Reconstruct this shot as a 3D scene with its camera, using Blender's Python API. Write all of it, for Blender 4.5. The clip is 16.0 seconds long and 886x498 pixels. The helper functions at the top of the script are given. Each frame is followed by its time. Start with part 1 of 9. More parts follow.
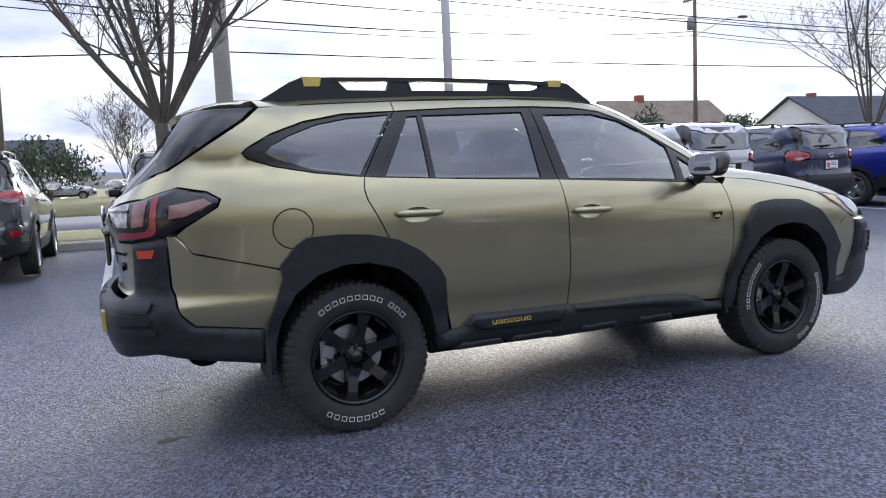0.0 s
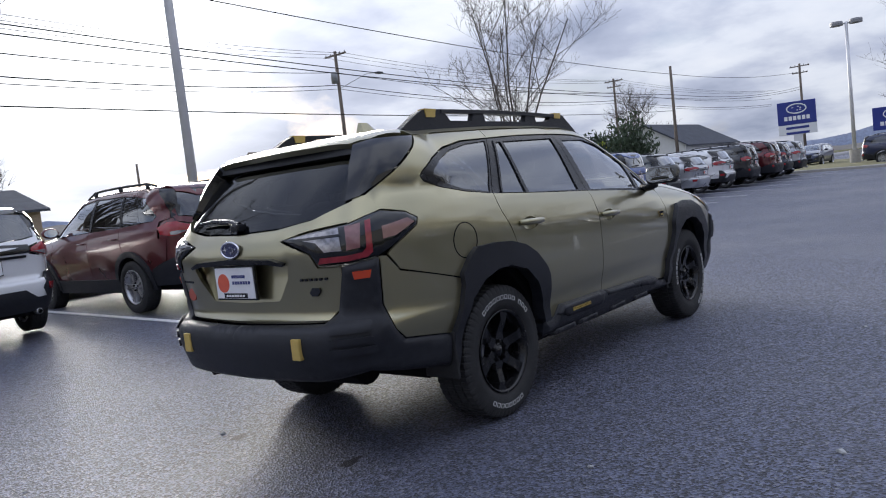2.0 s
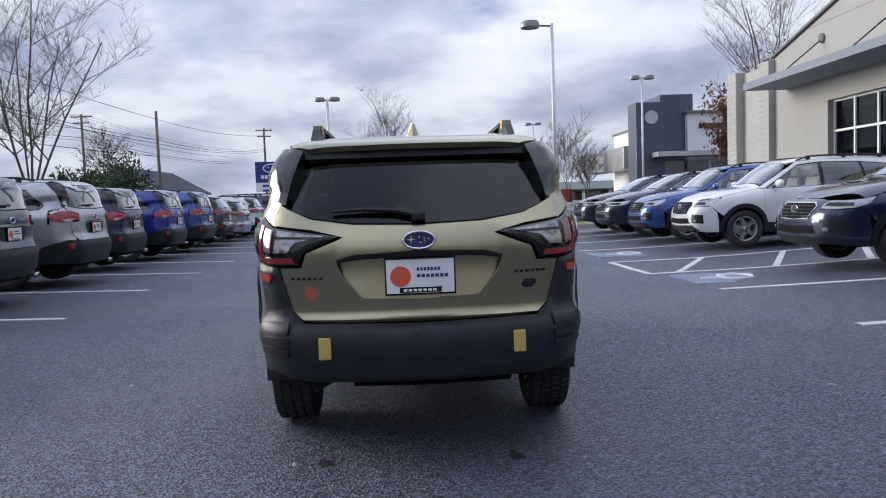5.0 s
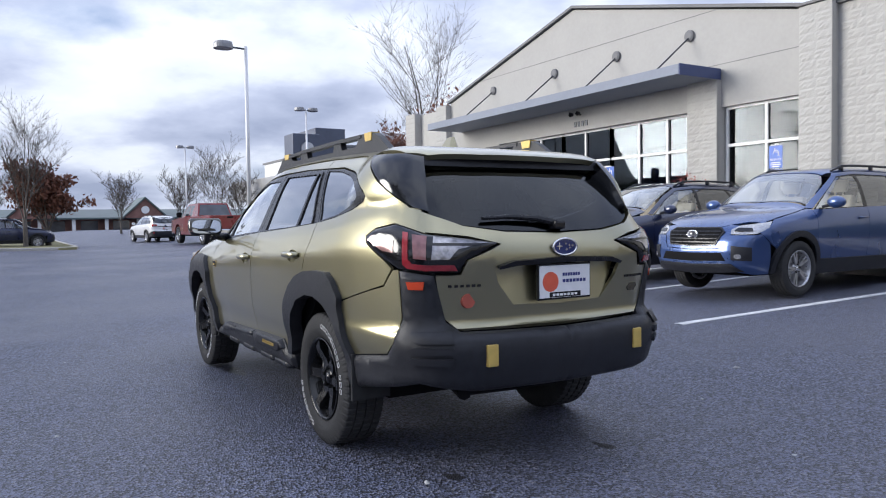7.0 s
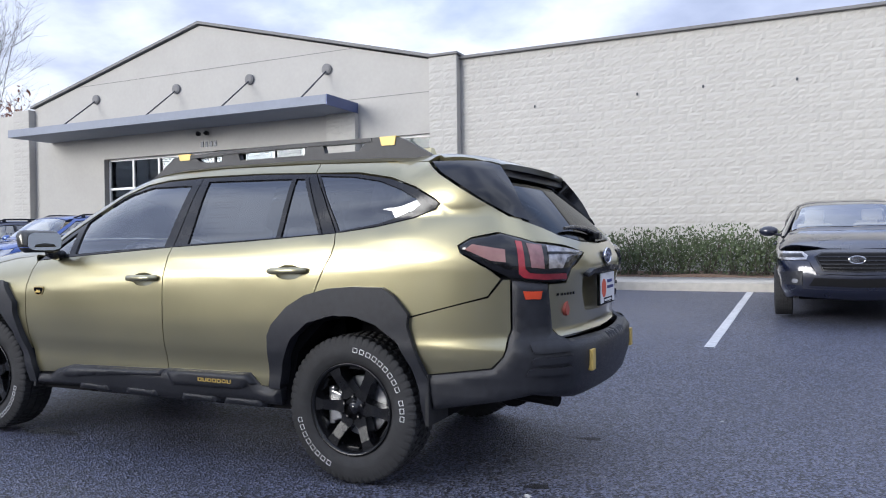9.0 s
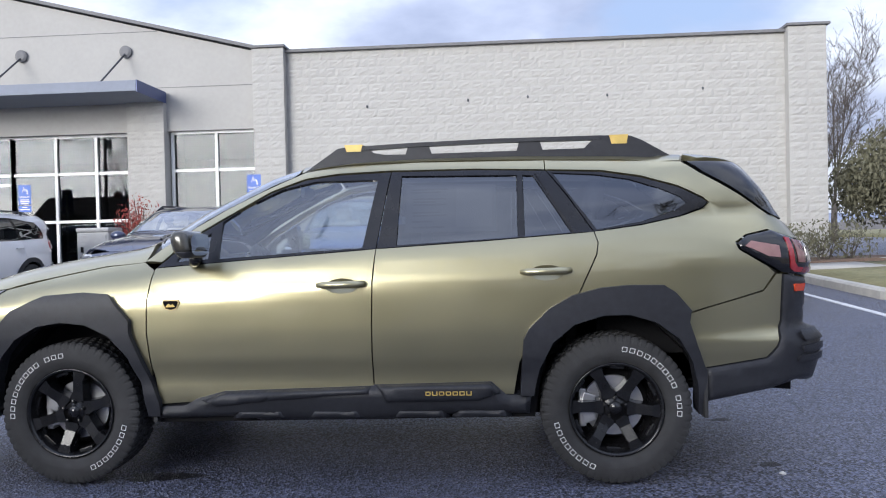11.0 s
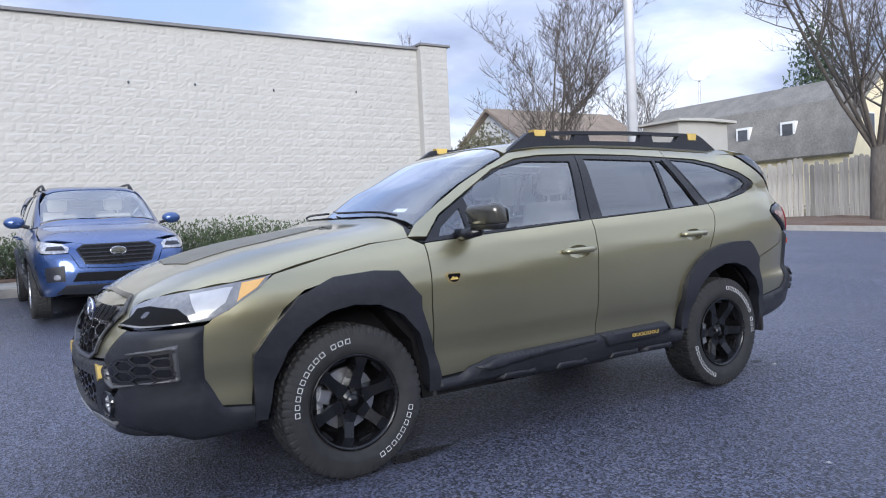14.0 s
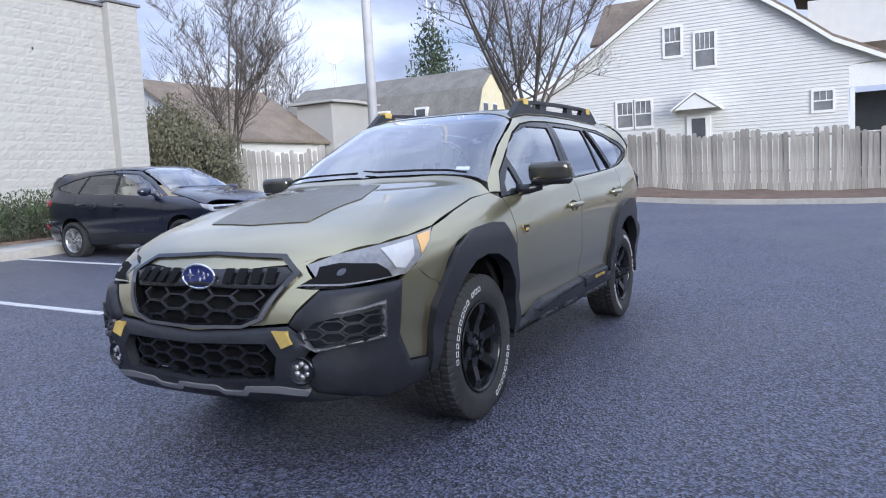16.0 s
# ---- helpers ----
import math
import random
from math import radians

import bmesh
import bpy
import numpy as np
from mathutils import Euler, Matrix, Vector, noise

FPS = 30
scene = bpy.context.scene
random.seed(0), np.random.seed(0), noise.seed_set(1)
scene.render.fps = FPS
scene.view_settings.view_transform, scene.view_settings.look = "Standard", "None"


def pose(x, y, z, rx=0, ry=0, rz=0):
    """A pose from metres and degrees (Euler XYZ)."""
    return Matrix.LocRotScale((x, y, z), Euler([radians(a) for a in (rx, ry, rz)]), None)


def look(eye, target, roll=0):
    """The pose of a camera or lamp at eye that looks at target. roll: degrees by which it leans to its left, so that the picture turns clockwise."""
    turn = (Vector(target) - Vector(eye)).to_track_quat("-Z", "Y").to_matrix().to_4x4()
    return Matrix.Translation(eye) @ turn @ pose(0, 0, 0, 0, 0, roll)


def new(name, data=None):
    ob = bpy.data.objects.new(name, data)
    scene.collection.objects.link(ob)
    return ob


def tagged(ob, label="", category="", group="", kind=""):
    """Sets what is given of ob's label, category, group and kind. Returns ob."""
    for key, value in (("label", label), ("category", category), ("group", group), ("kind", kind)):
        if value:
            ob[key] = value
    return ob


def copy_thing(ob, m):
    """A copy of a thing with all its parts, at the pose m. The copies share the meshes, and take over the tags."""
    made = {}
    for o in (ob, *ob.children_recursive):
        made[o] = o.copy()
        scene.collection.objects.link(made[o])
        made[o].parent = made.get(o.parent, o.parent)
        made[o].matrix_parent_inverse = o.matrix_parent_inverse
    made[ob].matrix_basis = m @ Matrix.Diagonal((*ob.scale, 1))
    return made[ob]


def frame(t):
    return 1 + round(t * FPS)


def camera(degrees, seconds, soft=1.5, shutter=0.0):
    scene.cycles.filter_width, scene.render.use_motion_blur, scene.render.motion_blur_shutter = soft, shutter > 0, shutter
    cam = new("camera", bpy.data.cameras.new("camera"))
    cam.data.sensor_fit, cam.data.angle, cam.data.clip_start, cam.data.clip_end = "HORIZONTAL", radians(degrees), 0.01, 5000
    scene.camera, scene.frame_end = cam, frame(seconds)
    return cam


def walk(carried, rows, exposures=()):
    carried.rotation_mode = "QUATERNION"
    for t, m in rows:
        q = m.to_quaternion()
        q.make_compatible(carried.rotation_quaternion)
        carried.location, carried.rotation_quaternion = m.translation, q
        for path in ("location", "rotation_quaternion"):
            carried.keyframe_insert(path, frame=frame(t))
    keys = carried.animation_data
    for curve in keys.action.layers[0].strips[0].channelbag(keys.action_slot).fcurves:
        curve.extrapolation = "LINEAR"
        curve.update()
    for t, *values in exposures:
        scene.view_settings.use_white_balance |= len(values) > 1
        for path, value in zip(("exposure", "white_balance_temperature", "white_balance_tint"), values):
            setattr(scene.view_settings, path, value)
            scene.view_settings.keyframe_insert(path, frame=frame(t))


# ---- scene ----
cam = camera(61.9, 16.0, 1.1)
PATH = [
    (0, (-2.321, -4.188, 1.24), (-1.542, -2.358, 1.026), -2.6),
    (0.5, (-2.943, -4.025, 1.244), (-1.946, -2.3, 1.062), -3.8),
    (1, (-3.56, -3.789, 1.247), (-2.359, -2.198, 1.084), -4.8),
    (1.5, (-4.115, -3.512, 1.259), (-2.738, -2.071, 1.101), -6.0),
    (2, (-4.614, -3.137, 1.263), (-3.068, -1.878, 1.108), -6.5),
    (2.5, (-5.042, -2.718, 1.256), (-3.347, -1.666, 1.112), -6.8),
    (3, (-5.358, -2.213, 1.277), (-3.539, -1.394, 1.141), -6.5),
    (3.5, (-5.607, -1.688, 1.279), (-3.695, -1.116, 1.153), -5.7),
    (4, (-5.771, -1.128, 1.282), (-3.804, -0.791, 1.159), -4.8),
    (4.2, (-5.827, -0.901, 1.283), (-3.846, -0.654, 1.159), -4.3),
    (6.3, (-5.583, 1.574, 1.227), (-3.696, 0.92, 1.118), -0.3),
    (6.5, (-5.521, 1.795, 1.238), (-3.671, 1.041, 1.138), -0.5),
    (7, (-5.195, 2.316, 1.224), (-3.474, 1.299, 1.147), -0.8),
    (7.5, (-4.832, 2.785, 1.199), (-3.291, 1.511, 1.147), -1.1),
    (8, (-4.384, 3.187, 1.197), (-3.058, 1.69, 1.158), -1.3),
    (8.2, (-4.188, 3.346, 1.175), (-2.956, 1.77, 1.142), -1.1),
    (10.3, (-1.7, 4.38, 1.206), (-1.356, 2.41, 1.178), -1.1),
    (10.5, (-1.45, 4.411, 1.214), (-1.165, 2.432, 1.186), -1.2),
    (11, (-0.799, 4.431, 1.211), (-0.654, 2.436, 1.179), -1.3),
    (11.5, (-0.148, 4.459, 1.222), (-0.147, 2.459, 1.186), -1.4),
    (12, (0.475, 4.418, 1.205), (0.308, 2.425, 1.164), -1.7),
    (12.5, (1.097, 4.375, 1.2), (0.727, 2.41, 1.15), -2.2),
    (13, (1.69, 4.282, 1.203), (1.085, 2.377, 1.147), -2.6),
    (13.5, (2.308, 4.161, 1.21), (1.459, 2.351, 1.145), -2.7),
    (14, (2.852, 3.99, 1.206), (1.777, 2.306, 1.123), -2.6),
    (14.5, (3.393, 3.728, 1.195), (2.119, 2.191, 1.088), -2.3),
    (15, (3.852, 3.35, 1.2), (2.406, 1.976, 1.061), -2.4),
    (15.5, (4.268, 2.905, 1.209), (2.665, 1.72, 1.043), -2.6),
    (16, (4.641, 2.442, 1.202), (2.893, 1.488, 1.014), -3.1),
]
EXPOSURES = [(0, 0.66, 6150, 10), (1, 0.42, 6080, 10), (2, 0.0, 6080, 10), (3, -0.12, 6080, 10), (4, -0.08, 6080, 10), (6.5, 0.18, 5980, 10), (8, 0.32, 5850, 10), (10.5, 0.30, 5830, 10), (13, 0.38, 5760, 10), (16, 0.34, 5580, 11)]
walk(cam, [(t, look(eye, target, roll)) for t, eye, target, roll in PATH], EXPOSURES)

# ---- world, sun ----
SUN_AZ, SUN_EL = radians(60.0), radians(11.5)      # azimuth from +x towards +y
SUN_DIR = Vector((math.cos(SUN_EL) * math.cos(SUN_AZ), math.cos(SUN_EL) * math.sin(SUN_AZ), math.sin(SUN_EL)))
sun = new("sun", bpy.data.lights.new("sun", "SUN"))
sun.data.energy, sun.data.angle, sun.data.color = 4.4, radians(34.0), (1.0, 0.92, 0.80)
sun.matrix_world = look((0, 0, 60), Vector((0, 0, 60)) - SUN_DIR)


def node(nt, kind, *links, **values):
    n = nt.nodes.new(kind)
    for key, value in values.items():
        if key.startswith("i_"):
            n.inputs[int(key[2:])].default_value = value
        elif key == "operation":
            n.operation = value
        elif key == "blend_type":
            n.blend_type = value
        elif key == "data_type":
            n.data_type = value
        elif key == "normalize":
            n.normalize = value
        elif key == "sky_type":
            n.sky_type = value
    for socket, source in links:
        nt.links.new(source, n.inputs[socket])
    return n


def ramp(nt, source, *stops):
    n = nt.nodes.new("ShaderNodeValToRGB")
    e = n.color_ramp.elements
    while len(e) < len(stops):
        e.new(0.5)
    for el, (p, c) in zip(e, stops):
        el.position = p
        el.color = (c, c, c, 1) if isinstance(c, (int, float)) else (*c, 1)
    nt.links.new(source, n.inputs[0])
    return n.outputs[0]


def mix(nt, fac, a, b, blend="MIX"):
    n = nt.nodes.new("ShaderNodeMix")
    n.data_type, n.blend_type = "RGBA", blend
    for i, v in ((0, fac), (6, a), (7, b)):
        if isinstance(v, (int, float)):
            n.inputs[i].default_value = v if i == 0 else (v, v, v, 1)
        elif isinstance(v, tuple):
            n.inputs[i].default_value = (*v, 1)
        else:
            nt.links.new(v, n.inputs[i])
    return n.outputs[2]


def make_world():
    w = bpy.data.worlds.new("sky")
    scene.world = w
    w.use_nodes = True
    nt = w.node_tree
    nt.nodes.clear()
    out = nt.nodes.new("ShaderNodeOutputWorld")
    bg = nt.nodes.new("ShaderNodeBackground")
    tc = nt.nodes.new("ShaderNodeTexCoord")
    sky = nt.nodes.new("ShaderNodeTexSky")
    sky.sky_type, sky.sun_disc, sky.sun_elevation, sky.sun_rotation = "NISHITA", False, SUN_EL, radians(90) - SUN_AZ
    sky.air_density, sky.dust_density = 1.0, 1.5
    skyc = mix(nt, 1.0, sky.outputs[0], (0.10, 0.10, 0.10), "MULTIPLY")
    # clouds: the direction projected on a high flat layer
    sep = node(nt, "ShaderNodeSeparateXYZ", (0, tc.outputs["Generated"]))
    zc = node(nt, "ShaderNodeMath", (0, sep.outputs[2]), operation="MAXIMUM", i_1=0.0)
    zc = node(nt, "ShaderNodeMath", (0, zc.outputs[0]), operation="ADD", i_1=0.24)
    px = node(nt, "ShaderNodeMath", (0, sep.outputs[0]), (1, zc.outputs[0]), operation="DIVIDE")
    py = node(nt, "ShaderNodeMath", (0, sep.outputs[1]), (1, zc.outputs[0]), operation="DIVIDE")
    com = node(nt, "ShaderNodeCombineXYZ", (0, px.outputs[0]), (1, py.outputs[0]))
    n1 = node(nt, "ShaderNodeTexNoise", (0, com.outputs[0]))
    n1.inputs["Scale"].default_value, n1.inputs["Detail"].default_value, n1.inputs["Roughness"].default_value = 1.15, 8.0, 0.52
    n1.inputs["Distortion"].default_value = 0.25
    mask = ramp(nt, n1.outputs[0], (0.33, 0.0), (0.46, 1.0))
    n2 = node(nt, "ShaderNodeTexNoise", (0, com.outputs[0]))
    n2.inputs["Scale"].default_value, n2.inputs["Detail"].default_value, n2.inputs["Roughness"].default_value = 1.35, 8.0, 0.52
    body = ramp(nt, n2.outputs[0], (0.34, (0.40, 0.43, 0.53)), (0.46, (0.60, 0.62, 0.71)), (0.56, (0.90, 0.90, 0.92)), (0.68, (1.06, 1.03, 1.0)))
    # brightness of the cloud layer round the hidden sun
    dot = node(nt, "ShaderNodeVectorMath", (0, tc.outputs["Generated"]), operation="DOT_PRODUCT")
    dot.inputs[1].default_value = SUN_DIR
    d = node(nt, "ShaderNodeMath", (0, dot.outputs["Value"]), operation="MAXIMUM", i_1=0.0)
    g1 = node(nt, "ShaderNodeMath", (0, d.outputs[0]), operation="POWER", i_1=14.0)
    g2 = node(nt, "ShaderNodeMath", (0, d.outputs[0]), operation="POWER", i_1=120.0)
    glow = mix(nt, 1.0, (0.29, 0.267, 0.237), g1.outputs[0], "MULTIPLY")
    glow2 = mix(nt, 1.0, (1.7, 1.58, 1.36), g2.outputs[0], "MULTIPLY")
    cloud = mix(nt, 1.0, body, glow, "ADD")
    col = mix(nt, mask, mix(nt, 0.55, skyc, (0.60, 0.67, 0.86)), cloud)
    col = mix(nt, 1.0, col, glow2, "ADD")
    # an overcast sky is brighter, and bluer, towards the zenith
    zup = node(nt, "ShaderNodeMath", (0, sep.outputs[2]), operation="MAXIMUM", i_1=0.0)
    lift = mix(nt, zup.outputs[0], (0.80, 0.81, 0.83), (1.35, 1.42, 1.62))
    col = mix(nt, 1.0, col, lift, "MULTIPLY")
    nt.links.new(col, bg.inputs[0])
    bg.inputs[1].default_value = 1.0
    nt.links.new(bg.outputs[0], out.inputs[0])


make_world()


# ---- materials ----
MATS = {}


def material(name, colour, rough=0.5, metal=0.0, noise_scale=0.0, vary=0.15, bump=0.0, bump_scale=0.0, coat=0.0, alpha=1.0,
             dark=None, per_object=0.0, spec=0.5, transmission=0.0, detail=4.0, stretch=(1, 1, 1)):
    """A procedural surface: base colour with two scales of variation, roughness variation and fine relief."""
    if name in MATS:
        return MATS[name]
    m = bpy.data.materials.new(name)
    m.use_nodes = True
    nt = m.node_tree
    b = nt.nodes["Principled BSDF"]
    b.inputs["Roughness"].default_value, b.inputs["Metallic"].default_value = rough, metal
    b.inputs["Specular IOR Level"].default_value = spec
    b.inputs["Coat Weight"].default_value = coat
    b.inputs["Coat Roughness"].default_value = 0.04
    b.inputs["Transmission Weight"].default_value = transmission
    b.inputs["Alpha"].default_value = alpha
    b.inputs["Base Color"].default_value = (*colour, 1)
    if noise_scale:
        tc = nt.nodes.new("ShaderNodeTexCoord")
        mp = nt.nodes.new("ShaderNodeMapping")
        mp.inputs["Scale"].default_value = stretch
        nt.links.new(tc.outputs["Object"], mp.inputs[0])
        n = node(nt, "ShaderNodeTexNoise", (0, mp.outputs[0]))
        n.inputs["Scale"].default_value, n.inputs["Detail"].default_value = noise_scale, detail
        n2 = node(nt, "ShaderNodeTexNoise", (0, mp.outputs[0]))
        n2.inputs["Scale"].default_value, n2.inputs["Detail"].default_value = noise_scale * 0.12, 3.0
        lo = dark or tuple(c * (1 - 2 * vary) for c in colour)
        hi = tuple(min(1.0, c * (1 + 1.2 * vary)) for c in colour)
        c1 = mix(nt, ramp(nt, n.outputs[0], (0.3, 0.0), (0.7, 1.0)), lo, hi)
        c2 = mix(nt, ramp(nt, n2.outputs[0], (0.35, 0.0), (0.65, 1.0)), tuple(c * (1 - vary) for c in colour), hi)
        c = mix(nt, 0.5, c1, c2)
        if per_object:
            info = nt.nodes.new("ShaderNodeObjectInfo")
            k = node(nt, "ShaderNodeMapRange", (0, info.outputs["Random"]), i_3=1 - per_object, i_4=1 + per_object)
            c = mix(nt, 1.0, c, k.outputs[0], "MULTIPLY")
        nt.links.new(c, b.inputs["Base Color"])
        r = node(nt, "ShaderNodeMapRange", (0, n.outputs[0]), i_3=max(0.0, rough - 0.12), i_4=min(1.0, rough + 0.12))
        nt.links.new(r.outputs[0], b.inputs["Roughness"])
        if bump:
            nb = node(nt, "ShaderNodeTexNoise", (0, mp.outputs[0]))
            nb.inputs["Scale"].default_value, nb.inputs["Detail"].default_value = bump_scale or noise_scale * 3, 5.0
            bp = nt.nodes.new("ShaderNodeBump")
            bp.inputs["Strength"].default_value, bp.inputs["Distance"].default_value = bump, 0.02
            nt.links.new(nb.outputs[0], bp.inputs["Height"])
            nt.links.new(bp.outputs[0], b.inputs["Normal"])
    MATS[name] = m
    return m


def paint(name, colour, metal=0.55, rough=0.28):
    """Metallic car paint under a clear coat, with fine flakes and a little dust low down."""
    if name in MATS:
        return MATS[name]
    m = bpy.data.materials.new(name)
    m.use_nodes = True
    nt = m.node_tree
    b = nt.nodes["Principled BSDF"]
    tc = nt.nodes.new("ShaderNodeTexCoord")
    n = node(nt, "ShaderNodeTexNoise", (0, tc.outputs["Object"]))
    n.inputs["Scale"].default_value, n.inputs["Detail"].default_value = 900.0, 1.0
    n2 = node(nt, "ShaderNodeTexNoise", (0, tc.outputs["Object"]))
    n2.inputs["Scale"].default_value, n2.inputs["Detail"].default_value = 2.5, 5.0
    c = mix(nt, n.outputs[0], tuple(x * 0.86 for x in colour), tuple(min(1, x * 1.14) for x in colour))
    c = mix(nt, ramp(nt, n2.outputs[0], (0.45, 0.0), (0.8, 0.12)), c, tuple(min(1.0, x * 1.4 + 0.015) for x in colour))
    nt.links.new(c, b.inputs["Base Color"])
    r = node(nt, "ShaderNodeMapRange", (0, n2.outputs[0]), i_3=rough - 0.06, i_4=rough + 0.08)
    nt.links.new(r.outputs[0], b.inputs["Roughness"])
    b.inputs["Metallic"].default_value = metal
    b.inputs["Coat Weight"].default_value, b.inputs["Coat Roughness"].default_value = 1.0, 0.03
    MATS[name] = m
    return m


def glass(name, tint, opacity, rough=0.0, shine=0.03, gain=1.9):
    """Thin glazing: clear or tinted see-through with a mirror-like reflection by Fresnel."""
    if name in MATS:
        return MATS[name]
    m = bpy.data.materials.new(name)
    m.use_nodes = True
    nt = m.node_tree
    nt.nodes.clear()
    out = nt.nodes.new("ShaderNodeOutputMaterial")
    tr = nt.nodes.new("ShaderNodeBsdfTransparent")
    tr.inputs[0].default_value = (*[c * (1 - opacity) for c in tint], 1)
    gl = nt.nodes.new("ShaderNodeBsdfGlossy")
    gl.inputs["Roughness"].default_value = rough
    gl.inputs["Color"].default_value = (0.95, 0.97, 1.0, 1)
    fr = nt.nodes.new("ShaderNodeFresnel")
    fr.inputs[0].default_value = 1.6
    k = node(nt, "ShaderNodeMath", (0, fr.outputs[0]), operation="MULTIPLY_ADD", i_1=gain, i_2=shine)
    k.use_clamp = True
    mx = nt.nodes.new("ShaderNodeMixShader")
    nt.links.new(k.outputs[0], mx.inputs[0])
    nt.links.new(tr.outputs[0], mx.inputs[1])
    nt.links.new(gl.outputs[0], mx.inputs[2])
    nt.links.new(mx.outputs[0], out.inputs[0])
    MATS[name] = m
    return m


OLIVE = paint("olive green metallic paint", (0.340, 0.312, 0.190), 0.88, 0.31)
CLAD = material("grained black plastic cladding", (0.020, 0.021, 0.026), 0.42, 0, 30, 0.2, 0.15, 500, spec=0.32)
CLAD_GLOSS = material("satin black trim", (0.009, 0.009, 0.011), 0.26, 0, 12, 0.2, spec=0.4)
BLACK = material("matt black underside", (0.007, 0.007, 0.008), 0.85, 0, 8, 0.2, spec=0.15)
GLOSS_BLACK = material("gloss black plastic", (0.005, 0.005, 0.006), 0.08, 0, 6, 0.2, coat=0.3)
RUBBER = material("tyre rubber", (0.030, 0.030, 0.031), 0.70, 0, 22, 0.25, 0.2, 240, spec=0.3)
RIM = material("satin black wheel paint", (0.008, 0.008, 0.009), 0.24, 0.1, 14, 0.2)
RIM_SILVER = material("machined silver alloy", (0.5, 0.5, 0.52), 0.3, 0.85, 14, 0.1)
CHROME = material("chrome", (0.75, 0.75, 0.77), 0.12, 1.0, 8, 0.08)
STEEL = material("brushed steel", (0.45, 0.45, 0.46), 0.35, 0.9, 20, 0.15)
SATIN = material("satin silver trim", (0.42, 0.42, 0.43), 0.38, 0.6, 20, 0.1)
GOLD = material("anodised copper yellow trim", (0.56, 0.40, 0.11), 0.45, 0.15, 20, 0.12)
WHITE = material("white lettering", (0.78, 0.78, 0.77), 0.55, 0, 30, 0.06)
RED_LENS = material("red lamp lens", (0.30, 0.014, 0.020), 0.10, 0, 10, 0.15, coat=0.8)
CLEAR_LENS = material("clear lamp lens over silver reflector", (0.40, 0.40, 0.415), 0.15, 0.55, 40, 0.4, coat=0.9)
AMBER = material("amber reflector", (0.58, 0.34, 0.10), 0.15, 0, 15, 0.15, coat=0.7)
ORANGE_RED = material("red reflector", (0.52, 0.06, 0.018), 0.2, 0, 15, 0.1, coat=0.5)
BLUE_BADGE = material("deep blue enamel badge", (0.012, 0.02, 0.11), 0.12, 0.1, 15, 0.1, coat=0.9)
GLASS_CLEAR = glass("clear green-tinted car glass", (0.80, 0.88, 0.92), 0.18, 0.0, 0.03, 2.3)
GLASS_DARK = glass("dark privacy glass", (0.30, 0.35, 0.46), 0.76, 0.0, 0.01, 2.2)
GLASS_REAR = glass("dark rear screen glass", (0.34, 0.37, 0.44), 0.84, 0.0, 0.0, 0.6)
SEAT = material("grey woven seat upholstery", (0.16, 0.16, 0.165), 0.85, 0, 40, 0.2, 0.2, 300)
CABIN = material("black cabin plastic", (0.02, 0.02, 0.021), 0.7, 0, 25, 0.2)
LINER = material("light grey headliner cloth", (0.42, 0.42, 0.41), 0.9, 0, 40, 0.06)


# ---- mesh helpers ----
def bm_new():
    return bmesh.new()


def to_mesh(bm, smooth=False):
    bmesh.ops.recalc_face_normals(bm, faces=bm.faces)
    me = bpy.data.meshes.new("mesh")
    bm.to_mesh(me)
    bm.free()
    if smooth:
        me.polygons.foreach_set("use_smooth", [True] * len(me.polygons))
    return me


def part(name, bm, mat, parent=None, label="", smooth=False, at=None):
    me = bm if isinstance(bm, bpy.types.Mesh) else to_mesh(bm, smooth)
    if mat is not None and not me.materials:
        me.materials.append(mat)
    ob = new(name, me)
    if parent is not None:
        ob.parent = parent
    if at is not None:
        ob.matrix_basis = at
    if label:
        ob["label"] = label
    return ob


def thing(name, label, category, group="", kind="", at=None):
    ob = new(name)
    ob.empty_display_size = 0.1
    if at is not None:
        ob.matrix_basis = at
    return tagged(ob, label, category, group, kind)


def box(bm, x0, x1, y0, y1, z0, z1, bevel=0.0, m=None):
    vs = [bm.verts.new((x, y, z)) for x in (x0, x1) for y in (y0, y1) for z in (z0, z1)]
    fs = [bm.faces.new([vs[i] for i in f]) for f in ((0, 1, 3, 2), (4, 6, 7, 5), (0, 4, 5, 1), (2, 3, 7, 6), (0, 2, 6, 4), (1, 5, 7, 3))]
    if bevel:
        r = bmesh.ops.bevel(bm, geom=list({e for f in fs for e in f.edges}), offset=bevel, segments=2, affect="EDGES", profile=0.6)
        vs = list({v for f in r["faces"] for v in f.verts} | {v for v in vs if v.is_valid})
    if m is not None:
        bmesh.ops.transform(bm, matrix=m, verts=vs)
    return vs


